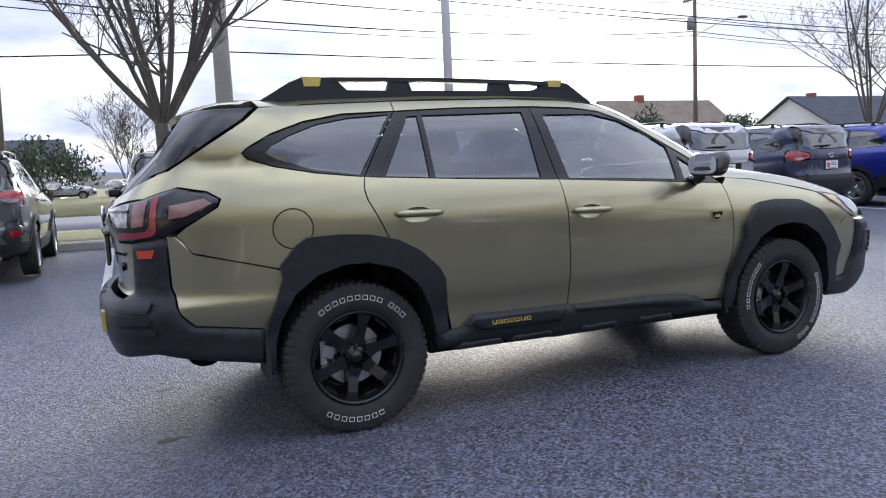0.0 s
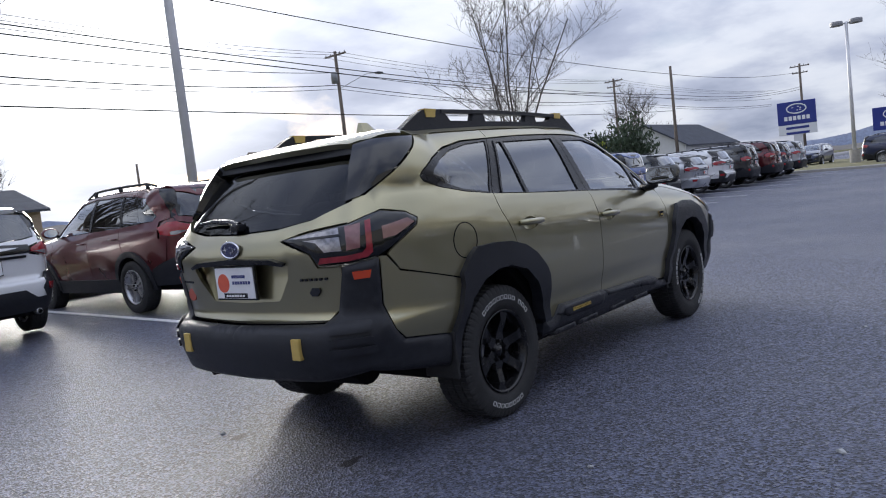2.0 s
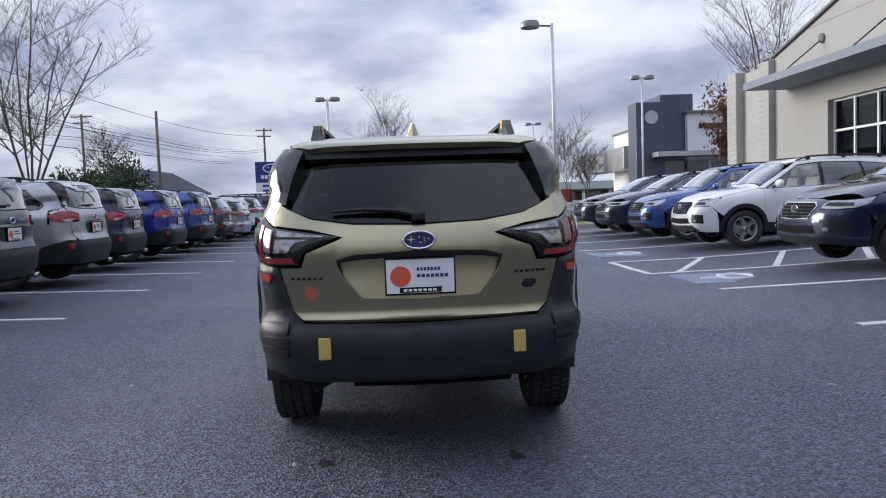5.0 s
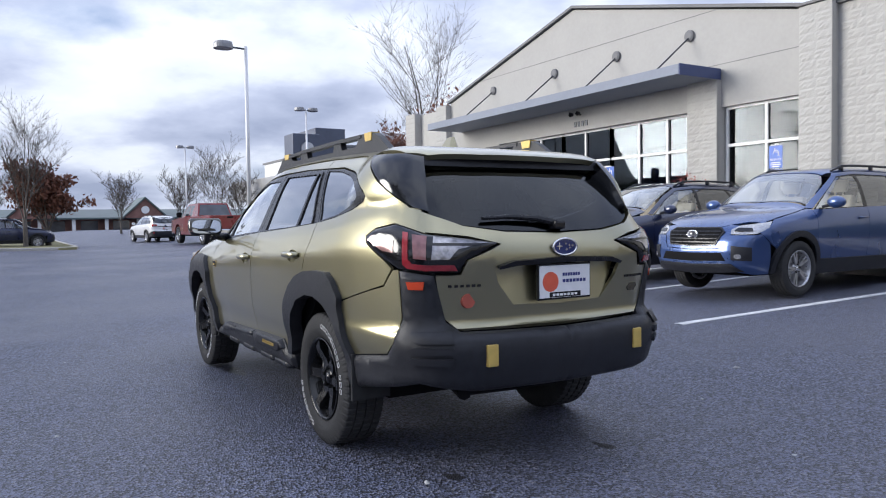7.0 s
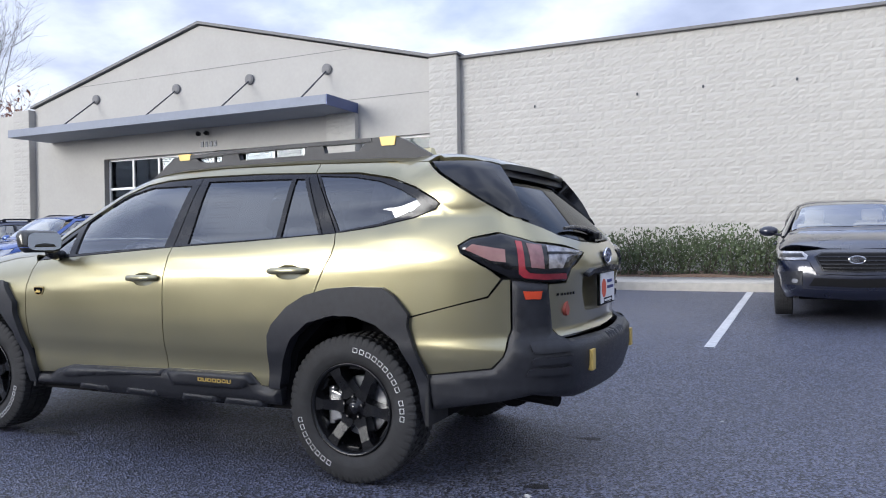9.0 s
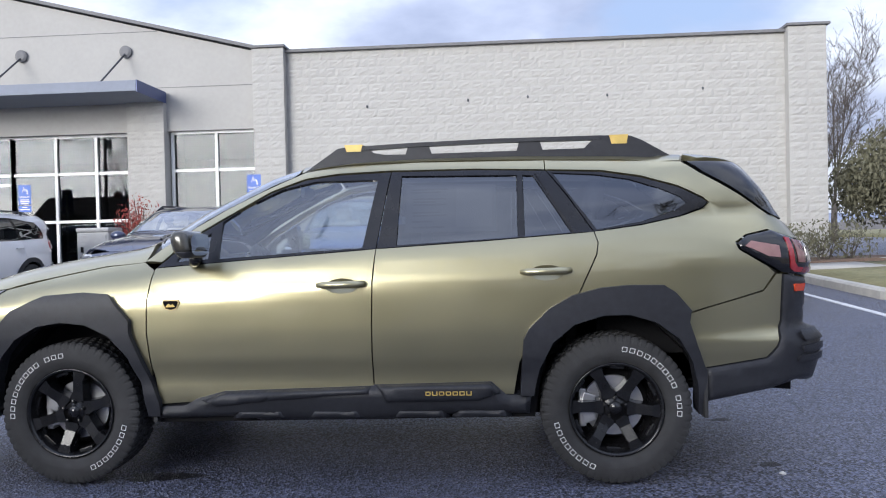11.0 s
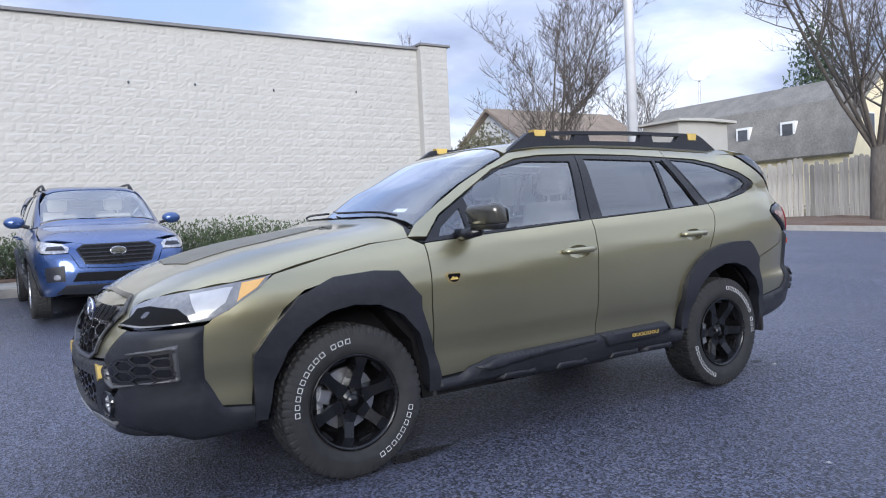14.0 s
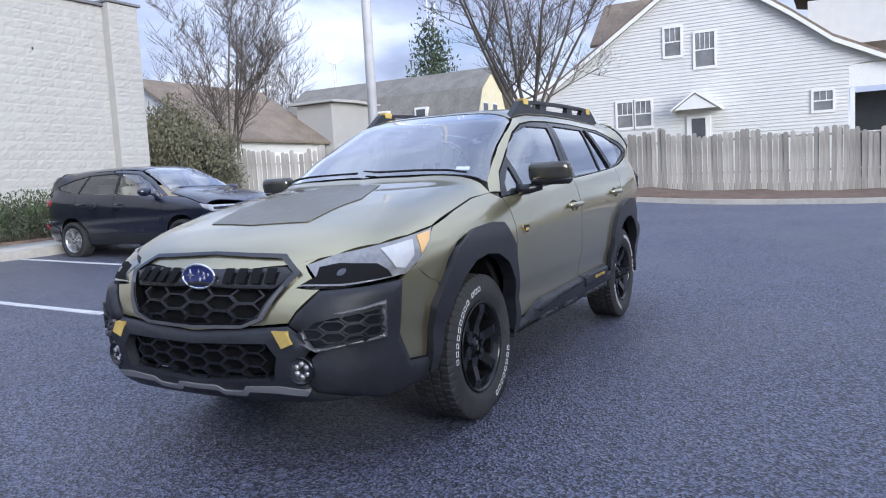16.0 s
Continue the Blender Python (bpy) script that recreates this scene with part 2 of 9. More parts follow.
def tube(bm, pts, radii, seg=8, caps=True):
    """A tapering round bar along points."""
    rings = []
    pts = [Vector(p) for p in pts]
    if isinstance(radii, (int, float)):
        radii = [radii] * len(pts)
    up = None
    for i, (p, r) in enumerate(zip(pts, radii)):
        d = (pts[min(i + 1, len(pts) - 1)] - pts[max(i - 1, 0)]).normalized()
        if up is None or abs(up.dot(d)) > 0.95:
            up = Vector((0, 0, 1)) if abs(d.z) < 0.9 else Vector((1, 0, 0))
        s = d.cross(up).normalized()
        up = s.cross(d).normalized()
        rings.append([bm.verts.new(p + (s * math.cos(a) + up * math.sin(a)) * r) for a in [2 * math.pi * k / seg for k in range(seg)]])
    for a, b in zip(rings, rings[1:]):
        for k in range(seg):
            bm.faces.new((a[k], a[(k + 1) % seg], b[(k + 1) % seg], b[k]))
    if caps and seg > 2:
        bm.faces.new(rings[0][::-1])
        bm.faces.new(rings[-1])


def lathe(bm, profile, seg=32, axis="y", m=None, closed=False):
    """Turns (radius, along) points round an axis."""
    rings = []
    for r, h in profile:
        ring = []
        for k in range(seg):
            a = 2 * math.pi * k / seg
            c, s = r * math.cos(a), r * math.sin(a)
            p = {"y": (c, h, s), "z": (c, s, h), "x": (h, c, s)}[axis]
            ring.append(bm.verts.new(m @ Vector(p) if m is not None else p))
        rings.append(ring)
    pairs = list(zip(rings, rings[1:])) + ([(rings[-1], rings[0])] if closed else [])
    for a, b in pairs:
        for k in range(seg):
            bm.faces.new((a[k], a[(k + 1) % seg], b[(k + 1) % seg], b[k]))
    return rings


def prism(bm, poly, lo, hi, axis="y", m=None):
    """Extrudes a flat outline (two coordinates) between two values of the third axis."""
    def put(u, v, h):
        p = Vector({"y": (u, h, v), "x": (h, u, v), "z": (u, v, h)}[axis])
        return bm.verts.new(m @ p if m is not None else p)
    a = [put(u, v, lo) for u, v in poly]
    b = [put(u, v, hi) for u, v in poly]
    bm.faces.new(a[::-1])
    bm.faces.new(b)
    n = len(poly)
    for i in range(n):
        bm.faces.new((a[i], a[(i + 1) % n], b[(i + 1) % n], b[i]))


# ---- ground ----
def ground_z(x, y):
    """The lot lies in a shallow trough: it rises to the building, to the street side and to the west."""
    sy = lambda v, w: 0.5 * (v + math.sqrt(v * v + w * w)) - 0.5 * w
    south = float(np.interp(-y, [0.7, 2.2, 3.7, 6.5, 9.6, 11.0], [0.0, 0.06, 0.13, 0.20, 0.28, 0.31]))
    south *= 1 - 0.5 * min(1.0, max(0.0, (x - 0.8) / 5.0)) * min(1.0, max(0.0, (9.0 + y) / 4.0))
    return south + 0.02 * min(sy(y - 1.6, 0.8), 9.0) + 0.025 * min(sy(-x - 3.5, 0.8), 14.0) * (0.35 + 0.65 * min(1.0, max(0.0, (3.0 - y) / 5.5)))


ASPHALT = None


def make_ground():
    m = bpy.data.materials.new("damp asphalt")
    m.use_nodes = True
    nt = m.node_tree
    b = nt.nodes["Principled BSDF"]
    tc = nt.nodes.new("ShaderNodeTexCoord")
    vor = node(nt, "ShaderNodeTexVoronoi", (0, tc.outputs["Object"]))
    vor.inputs["Scale"].default_value = 84.0
    n1 = node(nt, "ShaderNodeTexNoise", (0, tc.outputs["Object"]))
    n1.inputs["Scale"].default_value, n1.inputs["Detail"].default_value = 75.0, 4.0
    n2 = node(nt, "ShaderNodeTexNoise", (0, tc.outputs["Object"]))
    n2.inputs["Scale"].default_value, n2.inputs["Detail"].default_value = 0.35, 6.0
    n3 = node(nt, "ShaderNodeTexNoise", (0, tc.outputs["Object"]))
    n3.inputs["Scale"].default_value, n3.inputs["Detail"].default_value = 2.2, 5.0
    chip = mix(nt, 0.5, vor.outputs["Color"], n1.outputs[0])
    # stone tones; the grain's sparkle is put into this contrast and pale specks too
    c = mix(nt, ramp(nt, chip, (0.40, 0.0), (0.64, 1.0)), (0.008, 0.008, 0.013), (0.165, 0.183, 0.275))
    c = mix(nt, ramp(nt, vor.outputs["Color"], (0.80, 0.0), (0.88, 1.0)), c, (0.24, 0.24, 0.27))
    c = mix(nt, ramp(nt, n2.outputs[0], (0.40, 0.25), (0.62, 0.0)), c, (0.046, 0.047, 0.065))
    c = mix(nt, ramp(nt, n3.outputs[0], (0.5, 0.0), (0.8, 0.22)), c, (0.085, 0.087, 0.120))
    nt.links.new(c, b.inputs["Base Color"])
    r = mix(nt, ramp(nt, n2.outputs[0], (0.38, 0.0), (0.60, 1.0)), 0.46, 0.60)
    nt.links.new(r, b.inputs["Roughness"])
    b.inputs["Specular IOR Level"].default_value = 0.66
    b.inputs["Coat Weight"].default_value, b.inputs["Coat Roughness"].default_value = 0.08, 0.34
    bp = nt.nodes.new("ShaderNodeBump")
    bp.inputs["Strength"].default_value, bp.inputs["Distance"].default_value = 1.0, 0.011
    nt.links.new(vor.outputs["Distance"], bp.inputs["Height"])
    nt.links.new(bp.outputs[0], b.inputs["Normal"])
    xs = sorted({-400, -150, -80, -50, -35, *np.arange(-28, 60, 1.0), 70, 90, 130, 250, 500})
    ys = sorted({-400, -150, -80, -50, -30, -20, *np.arange(-14, 16, 0.8), 18, 22, 30, 45, 70, 130, 250, 500})
    me = bpy.data.meshes.new("ground")
    vs = [(x, y, ground_z(x, y)) for x in xs for y in ys]
    n = len(ys)
    me.from_pydata(vs, [], [(i * n + j, (i + 1) * n + j, (i + 1) * n + j + 1, i * n + j + 1) for i in range(len(xs) - 1) for j in range(n - 1)])
    me.polygons.foreach_set("use_smooth", [True] * len(me.polygons))
    me.materials.append(m)
    tagged(new("ground", me), "dark damp asphalt of the car lot with fine stones", "ground", "", "structure")


make_ground()


# ---- cars: a smooth body form, cut into panels ----
def soft_table(xs, ys, sigma):
    """A smoothed curve through a few heights, as a function."""
    g = np.linspace(xs[0] - 1.0, xs[-1] + 1.0, 1200)
    v = np.interp(g, xs, ys)
    step = g[1] - g[0]
    k = np.arange(-int(3 * sigma / step) - 1, int(3 * sigma / step) + 2) * step
    w = np.exp(-0.5 * (k / sigma) ** 2)
    pad = len(k) // 2
    v = np.convolve(np.pad(v, pad, mode="edge"), w / w.sum(), mode="valid")
    return lambda q: np.interp(q, g, v)


class Form:
    """A car body as one smooth closed form: half-width over height, roof line, nose line and tail line."""

    def __init__(self, width, belt, top, nose, tail, zb=0.45, bow_front=0.12, bow_rear=0.08, shield=0.26, hatch=0.10, m_front=4.0, m_rear=5.0, n=8.0):
        self.width, self.belt = soft_table(*width, 0.018), soft_table(*belt, 0.10)
        self.top, self.nose, self.tail = soft_table(*top, 0.03), soft_table(*nose, 0.018), soft_table(*tail, 0.015)
        self.zb, self.bow_front, self.bow_rear, self.shield, self.hatch = zb, bow_front, bow_rear, shield, hatch
        self.m_front, self.m_rear, self.n = m_front, m_rear, n

    def field(self, p):
        x, y, z = p[..., 0], np.abs(p[..., 1]), p[..., 2]
        lift = (self.belt(x) - 1.12) * np.clip((z - 0.7) / 0.3, 0, 1)
        a = y / self.width(z - lift)
        shift = np.where(x > -0.4, self.shield * y * y * np.clip((x + 0.4) / 0.6, 0, 1), -self.hatch * y * y * np.clip((-x - 1.0) / 0.6, 0, 1))
        t = self.top(x + shift)
        b = np.clip((z - self.zb) / np.maximum(t - self.zb, 0.02), 0, 3)
        cf = np.clip(x / (self.nose(z) - self.bow_front * y * y), 0, 9)
        cr = np.clip(-x / (self.tail(z) - self.bow_rear * y * y), 0, 9)
        back = np.clip((-x - 1.55) / 0.4, 0, 1)
        high = np.clip((z - 1.28) / 0.2, 0, 1)
        nb = self.n + 26.0 * back * back * (3 - 2 * back)
        mr = self.m_rear + 15.0 * high * high * (3 - 2 * high)
        return a ** self.n + b ** nb + cf ** (self.m_front * 2) * 0.5 + cf ** self.m_front * 0.5 + cr ** mr - 1.0

    def cast(self, origin, way, reach=3.2):
        lo = np.zeros(len(origin))
        hi = np.full(len(origin), reach)
        for _ in range(34):
            mid = (lo + hi) / 2
            inside = self.field(origin + way * mid[:, None]) < 0
            lo, hi = np.where(inside, mid, lo), np.where(inside, hi, mid)
        return origin + way * lo[:, None]

    def normal(self, p):
        e = 0.004
        g = np.stack([self.field(p + d) - self.field(p - d) for d in np.eye(3) * e], -1)
        return g / np.maximum(np.linalg.norm(g, axis=1, keepdims=True), 1e-9)

    def place(self, kind, uv):
        """Points of the form by side view (x, z), plan (x, y), or round a corner (turn, z)."""
        u, v = uv[:, 0], uv[:, 1]
        o = np.zeros((len(uv), 3))
        w = np.zeros((len(uv), 3))
        if kind == "side":
            o[:, 0], o[:, 2], w[:, 1] = u, v, 1
        elif kind == "top":
            o[:, 0], o[:, 1], o[:, 2], w[:, 2] = u, v, 0.6, 1
        elif kind in ("front", "rear"):
            s = 1 if kind == "front" else -1
            o[:, 0], o[:, 1], o[:, 2], w[:, 0] = s, u, v, s
        else:
            s = 1 if kind == "nose" else -1
            o[:, 0], o[:, 2], w[:, 0], w[:, 1] = s * 1.4, v, s * np.cos(u), np.sin(u)
        return self.cast(o, w)

    def turn(self, kind, pts):
        """Outline points given as ('s', x, z), ('e', y, z) turned into corner coordinates."""
        out = []
        for tag, u, v in pts:
            base = "side" if tag == "s" else ("front" if kind == "nose" else "rear")
            q = self.place(base, np.array([[u, v]], float))[0]
            out.append((math.atan2(q[1], abs(q[0]) - 1.4), v))
        return out


def dense(poly, step):
    out = []
    for (a, b), (c, d) in zip(poly, poly[1:] + poly[:1]):
        k = max(1, int(math.hypot(c - a, d - b) / step + 0.5))
        out += [(a + (c - a) * i / k, b + (d - b) * i / k) for i in range(k)]
    return out


def rounded(poly, times=2):
    for _ in range(times):
        out = []
        for (a, b), (c, d) in zip(poly, poly[1:] + poly[:1]):
            out += [(a * 0.75 + c * 0.25, b * 0.75 + d * 0.25), (a * 0.25 + c * 0.75, b * 0.25 + d * 0.75)]
        poly = out
    return poly


def inside_poly(pts, poly):
    p = np.asarray(poly)
    q = np.roll(p, -1, 0)
    x, y = pts[:, 0][:, None], pts[:, 1][:, None]
    cross = ((p[:, 1] > y) != (q[:, 1] > y)) & (x < (q[:, 0] - p[:, 0]) * (y - p[:, 1]) / (q[:, 1] - p[:, 1] + 1e-12) + p[:, 0])
    ins = cross.sum(1) % 2 == 1
    d = q - p
    t = np.clip(((x - p[:, 0]) * d[:, 0] + (y - p[:, 1]) * d[:, 1]) / (d ** 2).sum(1).clip(1e-12), 0, 1)
    dist = np.sqrt((x - p[:, 0] - t * d[:, 0]) ** 2 + (y - p[:, 1] - t * d[:, 1]) ** 2).min(1)
    return ins, dist


def inset(poly, amount):
    p = np.asarray(poly)
    area = 0.5 * np.sum(p[:, 0] * np.roll(p[:, 1], -1) - np.roll(p[:, 0], -1) * p[:, 1])
    d = np.roll(p, -1, 0) - np.roll(p, 1, 0)
    d /= np.linalg.norm(d, axis=1, keepdims=True).clip(1e-9)
    n = np.stack([-d[:, 1], d[:, 0]], 1) * (1 if area > 0 else -1)
    return [tuple(v) for v in p + n * amount]


def panel(form, kind, poly, side=1, off=0.0, rim=0.018, step=0.05, gap=0.0032, ramp_w=0.0, smooth_times=0, holes=(), scale_u=1.0, lean=None, middle=False):
    """A body panel: an outline on the form, raised by off (over a soft edge of ramp_w), with a turned-in rim."""
    from mathutils.geometry import delaunay_2d_cdt
    if smooth_times:
        poly = rounded(poly, smooth_times)
    poly = [(u * scale_u, v) for u, v in poly]
    poly = dense(inset(dense(poly, step), gap), step)
    loops = [poly] + [dense([(u * scale_u, v) for u, v in h], step) for h in holes]
    pts, edges = [], []
    for lp in loops:
        s = len(pts)
        pts += lp
        edges += [(s + i, s + (i + 1) % len(lp)) for i in range(len(lp))]
    nb = len(pts)
    a = np.asarray(poly)
    gx, gy = np.meshgrid(np.arange(a[:, 0].min(), a[:, 0].max(), step), np.arange(a[:, 1].min(), a[:, 1].max(), step))
    gx = gx + (np.arange(gx.shape[0]) % 2)[:, None] * step * 0.5
    grid = np.stack([gx.ravel(), gy.ravel()], 1)
    extra = []
    if ramp_w:
        extra = inset(poly, ramp_w) + inset(poly, ramp_w * 0.45)
        grid = np.concatenate([grid, np.asarray(extra)])
    ok, dist = inside_poly(grid, poly)
    keep = ok & (dist > (0.3 * ramp_w if ramp_w else 0.45 * step))
    for h in loops[1:]:
        hin, hd = inside_poly(grid, h)
        keep &= ~hin & (hd > 0.45 * step)
    pts += [tuple(v) for v in grid[keep]]
    res = delaunay_2d_cdt([Vector(p) for p in pts], edges, [], 2, 1e-5)
    vs = np.array([tuple(v) for v in res[0]])
    tris = [f for f in res[2]]
    cen = np.array([vs[list(f)].mean(0) for f in tris])
    good, _ = inside_poly(cen, poly)
    for h in loops[1:]:
        good &= ~inside_poly(cen, h)[0]
    tris = [f for f, g in zip(tris, good) if g]
    uv = vs.copy()
    uv[:, 0] /= scale_u
    pos = form.place(kind, uv)
    nor = form.normal(pos)
    if off:
        k = off
        if ramp_w:
            _, dist = inside_poly(vs, [(u if u > 1e-3 or not middle else -0.3, v) for u, v in poly])
            s = np.clip(dist / ramp_w, 0, 1)
            k = off * (0.25 + 0.75 * s * s * (3 - 2 * s))[:, None]
        pos = pos + nor * k
    if lean:
        pos = pos + nor * np.interp(vs[:, 1], lean[0], lean[1])[:, None]
    flip = side < 0
    # winding outward
    f0 = np.array([np.cross(pos[f[1]] - pos[f[0]], pos[f[2]] - pos[f[0]]) @ nor[f[0]] for f in tris])
    if f0.sum() < 0:
        tris = [tuple(reversed(f)) for f in tris]
    if flip:
        pos = pos * [1, -1, 1]
        nor = nor * [1, -1, 1]
        tris = [tuple(reversed(f)) for f in tris]
    count = {}
    for f in tris:
        for i in range(3):
            count[(f[i], f[(i + 1) % 3])] = 1
    border = [(i, j) for (i, j) in count if (j, i) not in count]
    verts, norms, faces = list(pos), list(nor), [tuple(f) for f in tris]
    if rim:
        top, low = {}, {}
        for i in {v for e in border for v in e}:
            top[i] = len(verts)
            verts.append(pos[i])
            norms.append(None)
            low[i] = len(verts)
            verts.append(pos[i] - nor[i] * rim)
            norms.append(None)
        for i, j in border:
            faces.append((top[j], top[i], low[i], low[j]))
    me = bpy.data.meshes.new("panel")
    me.from_pydata([tuple(v) for v in verts], [], faces)
    me.polygons.foreach_set("use_smooth", [True] * len(me.polygons))
    me.update()
    if not ramp_w and not lean:
        own = [tuple(n) if n is not None else tuple(v.normal) for n, v in zip(norms, me.vertices)]
        me.normals_split_custom_set_from_vertices(own)
    return me


def wheel_parts(owner, centre, side, radius=0.362, width=0.225, rim_r=0.225, spokes=6, rim_mat=None, letters=False, steer=0.0, nm="wheel", style="block", turn=0.0, text_at=90.0):
    """A wheel: tyre with tread and sidewall, rim with spokes, hub, nuts, disc and caliper. Axis along y, outer face at side."""
    rim_mat = rim_mat or RIM
    root = new(nm)
    root.parent = owner
    root.matrix_basis = pose(*centre, 0, 0, steer) @ (Matrix.Identity(4) if side > 0 else pose(0, 0, 0, 0, 0, 180))
    w = width / 2
    # one skin: sidewalls, shoulder lugs and four bands of staggered tread blocks
    lugs, per = (58 if letters else 44), (6 if letters else 3)
    seg = lugs * per
    g = 0.010 if letters else 0.006
    prof = [(rim_r - 0.004, -0.80, None), (rim_r + 0.02, -0.93, None), (radius - 0.06, -1.02, None), (radius - 0.030, -0.985, 0), (radius - 0.012, -0.93, 0), (radius - 0.002, -0.86, 0), (radius, -0.52, 0), (radius - g, -0.50, None), (radius - g, -0.44, None),
            (radius, -0.42, 1), (radius, -0.05, 1), (radius - g, -0.035, None), (radius - g, 0.035, None), (radius, 0.05, 2), (radius, 0.42, 2), (radius - g, 0.44, None), (radius - g, 0.50, None), (radius, 0.52, 3), (radius - 0.002, 0.86, 3), (radius - 0.012, 0.93, 3), (radius - 0.030, 0.985, 3),
            (radius - 0.048, 1.015, None), (radius - 0.075, 1.045, None), (rim_r + 0.045, 1.04, None), (rim_r + 0.022, 0.97, None), (rim_r + 0.006, 0.90, None), (rim_r - 0.006, 0.82, None)]
    co = np.zeros((len(prof), seg, 3))
    for i, (r, y, band) in enumerate(prof):
        for k in range(seg):
            cut = band is not None and (k + (per // 2) * (band % 2)) % per < per // 3
            rr = r - ((0.006 if letters else 0.003) if cut else 0.0)
            a = 2 * math.pi * (k + (0.25 * per * (y % 0.4) if band is not None else 0.0)) / seg
            co[i, k] = (rr * math.cos(a), y * w, rr * math.sin(a))
    faces = [(i * seg + k, i * seg + (k + 1) % seg, (i + 1) * seg + (k + 1) % seg, (i + 1) * seg + k) for i in range(len(prof) - 1) for k in range(seg)]
    me = bpy.data.meshes.new("tyre")
    me.from_pydata([tuple(v) for v in co.reshape(-1, 3)], [], faces)
    me.polygons.foreach_set("use_smooth", [not (2 <= f // seg < 20) for f in range(len(faces))])
    me.update()
    tyre = part("tyre", me, RUBBER, root)
    if letters:
        # raised white sidewall markings, as plain bars
        ro = rim_r + 0.070
        for marks in ([text_at - 47 + 7.3 * k for k in range(9)], [text_at + 24 + 7.3 * k for k in range(3)], [text_at + 175 - 26 + 7.4 * k for k in range(8)]):
            bm = bm_new()
            for deg in marks:
                m = pose(0, 0, 0, 0, -deg, 0)
                y = w * 1.042
                hh, ww, th = 0.0105, 0.0115, 0.0011
                for q in (-1, 1):
                    box(bm, ro + q * hh - th, ro + q * hh + th, y, y + 0.002, -ww, ww, 0, m)
                    box(bm, ro - hh, ro + hh, y, y + 0.002, q * ww - th, q * ww + th, 0, m)
            part("sidewall_marking", bm, WHITE, tyre, "raised white bars on the sidewall")
    bm = bm_new()
    lathe(bm, [(rim_r - 0.006, w * 0.85), (rim_r + 0.004, w * 0.95), (rim_r - 0.004, w * 0.98), (rim_r - 0.014, w * 0.86), (rim_r - 0.022, w * 0.40), (rim_r - 0.05, -w * 0.2), (rim_r - 0.05, -w * 0.9), (rim_r - 0.006, -w * 0.9)], 56)
    rim_ob = part("rim", bm, RIM if style == "block" else rim_mat, root, smooth=True)
    bm = bm_new()
    yf = w * 0.72
    if style == "block":
        for k in range(spokes):
            a = 360 / spokes * k + turn
            m = pose(0, 0, 0, 0, -a, 0)
            # broad flat spoke with raised edge, widening to the hub and notched at the rim
            pts = [(0.055, -0.046), (0.10, -0.031), (rim_r - 0.055, -0.028), (rim_r - 0.012, -0.040), (rim_r - 0.012, 0.040), (rim_r - 0.055, 0.028), (0.10, 0.031), (0.055, 0.046)]
            lo = [bm.verts.new(m @ Vector((r, yf - 0.075 + (0.018 if r > 0.16 else 0), t))) for r, t in pts]
            hi = [bm.verts.new(m @ Vector((r, yf + (0.012 if r > 0.16 else -0.012), t * 0.86))) for r, t in pts]
            bm.faces.new(hi)
            for i in range(8):
                bm.faces.new((lo[i], lo[(i + 1) % 8], hi[(i + 1) % 8], hi[i]))
            # lip web between spokes
            m2 = pose(0, 0, 0, 0, -(a + 180 / spokes), 0)
            box(bm, rim_r - 0.034, rim_r - 0.010, yf - 0.05, yf - 0.012, -0.035, 0.035, 0.004, m2)
    else:
        for k in range(spokes):
            for tw in (-7, 7):
                m = pose(0, 0, 0, 0, -(360 / spokes * k + tw), 0)
                pts = [(0.05, -0.016), (rim_r - 0.01, -0.011), (rim_r - 0.01, 0.011), (0.05, 0.016)]
                lo = [bm.verts.new(m @ Vector((r, yf - 0.045, t * 1.3))) for r, t in pts]
                hi = [bm.verts.new(m @ Vector((r, yf + (0.008 if r > 0.1 else -0.006), t))) for r, t in pts]
                bm.faces.new(hi)
                for i in range(4):
                    bm.faces.new((lo[i], lo[(i + 1) % 4], hi[(i + 1) % 4], hi[i]))
    part("spokes", bm, rim_mat, rim_ob)
    bm = bm_new()
    lathe(bm, [(0.0005, yf - 0.004), (0.026, yf - 0.005), (0.031, yf - 0.010), (0.034, yf - 0.018), (0.062, yf - 0.02), (0.072, yf - 0.03), (0.074, yf - 0.09)], 28)
    part("hub", bm, rim_mat, rim_ob, smooth=True)
    bm = bm_new()
    lathe(bm, [(0.0005, yf - 0.0015), (0.021, yf - 0.0025), (0.023, yf - 0.006)], 20)
    part("centre_cap", bm, GLOSS_BLACK if style == "block" else CHROME, rim_ob, smooth=True)
    for k in range(5):
        bm = bm_new()
        a = radians(72 * k + 18)
        lathe(bm, [(0.0005, yf + 0.004), (0.0085, yf + 0.002), (0.0105, yf - 0.008), (0.011, yf - 0.03)], 6, m=Matrix.Translation((0.053 * math.cos(a), 0, 0.053 * math.sin(a))))
        part("wheel_nut", bm, RIM if style == "block" else BLACK, rim_ob)
    bm = bm_new()
    lathe(bm, [(0.06, 0.0), (0.148, 0.0), (0.148, -0.024), (0.06, -0.024)], 40, closed=True)
    lathe(bm, [(0.0005, 0.028), (0.068, 0.026), (0.072, 0.0)], 30)
    part("brake_disc", bm, STEEL, root, "grey steel brake disc")
    bm = bm_new()
    for ang in (18, -16):
        box(bm, 0.10, 0.165, 0.004, 0.042, -0.042, 0.026, 0.008, pose(0, 0, 0, 0, -ang, 0))
    box(bm, 0.135, 0.17, -0.05, 0.035, -0.10, 0.09, 0.01)
    part("brake_caliper", bm, STEEL, root, "bright cast brake caliper")
    bm = bm_new()
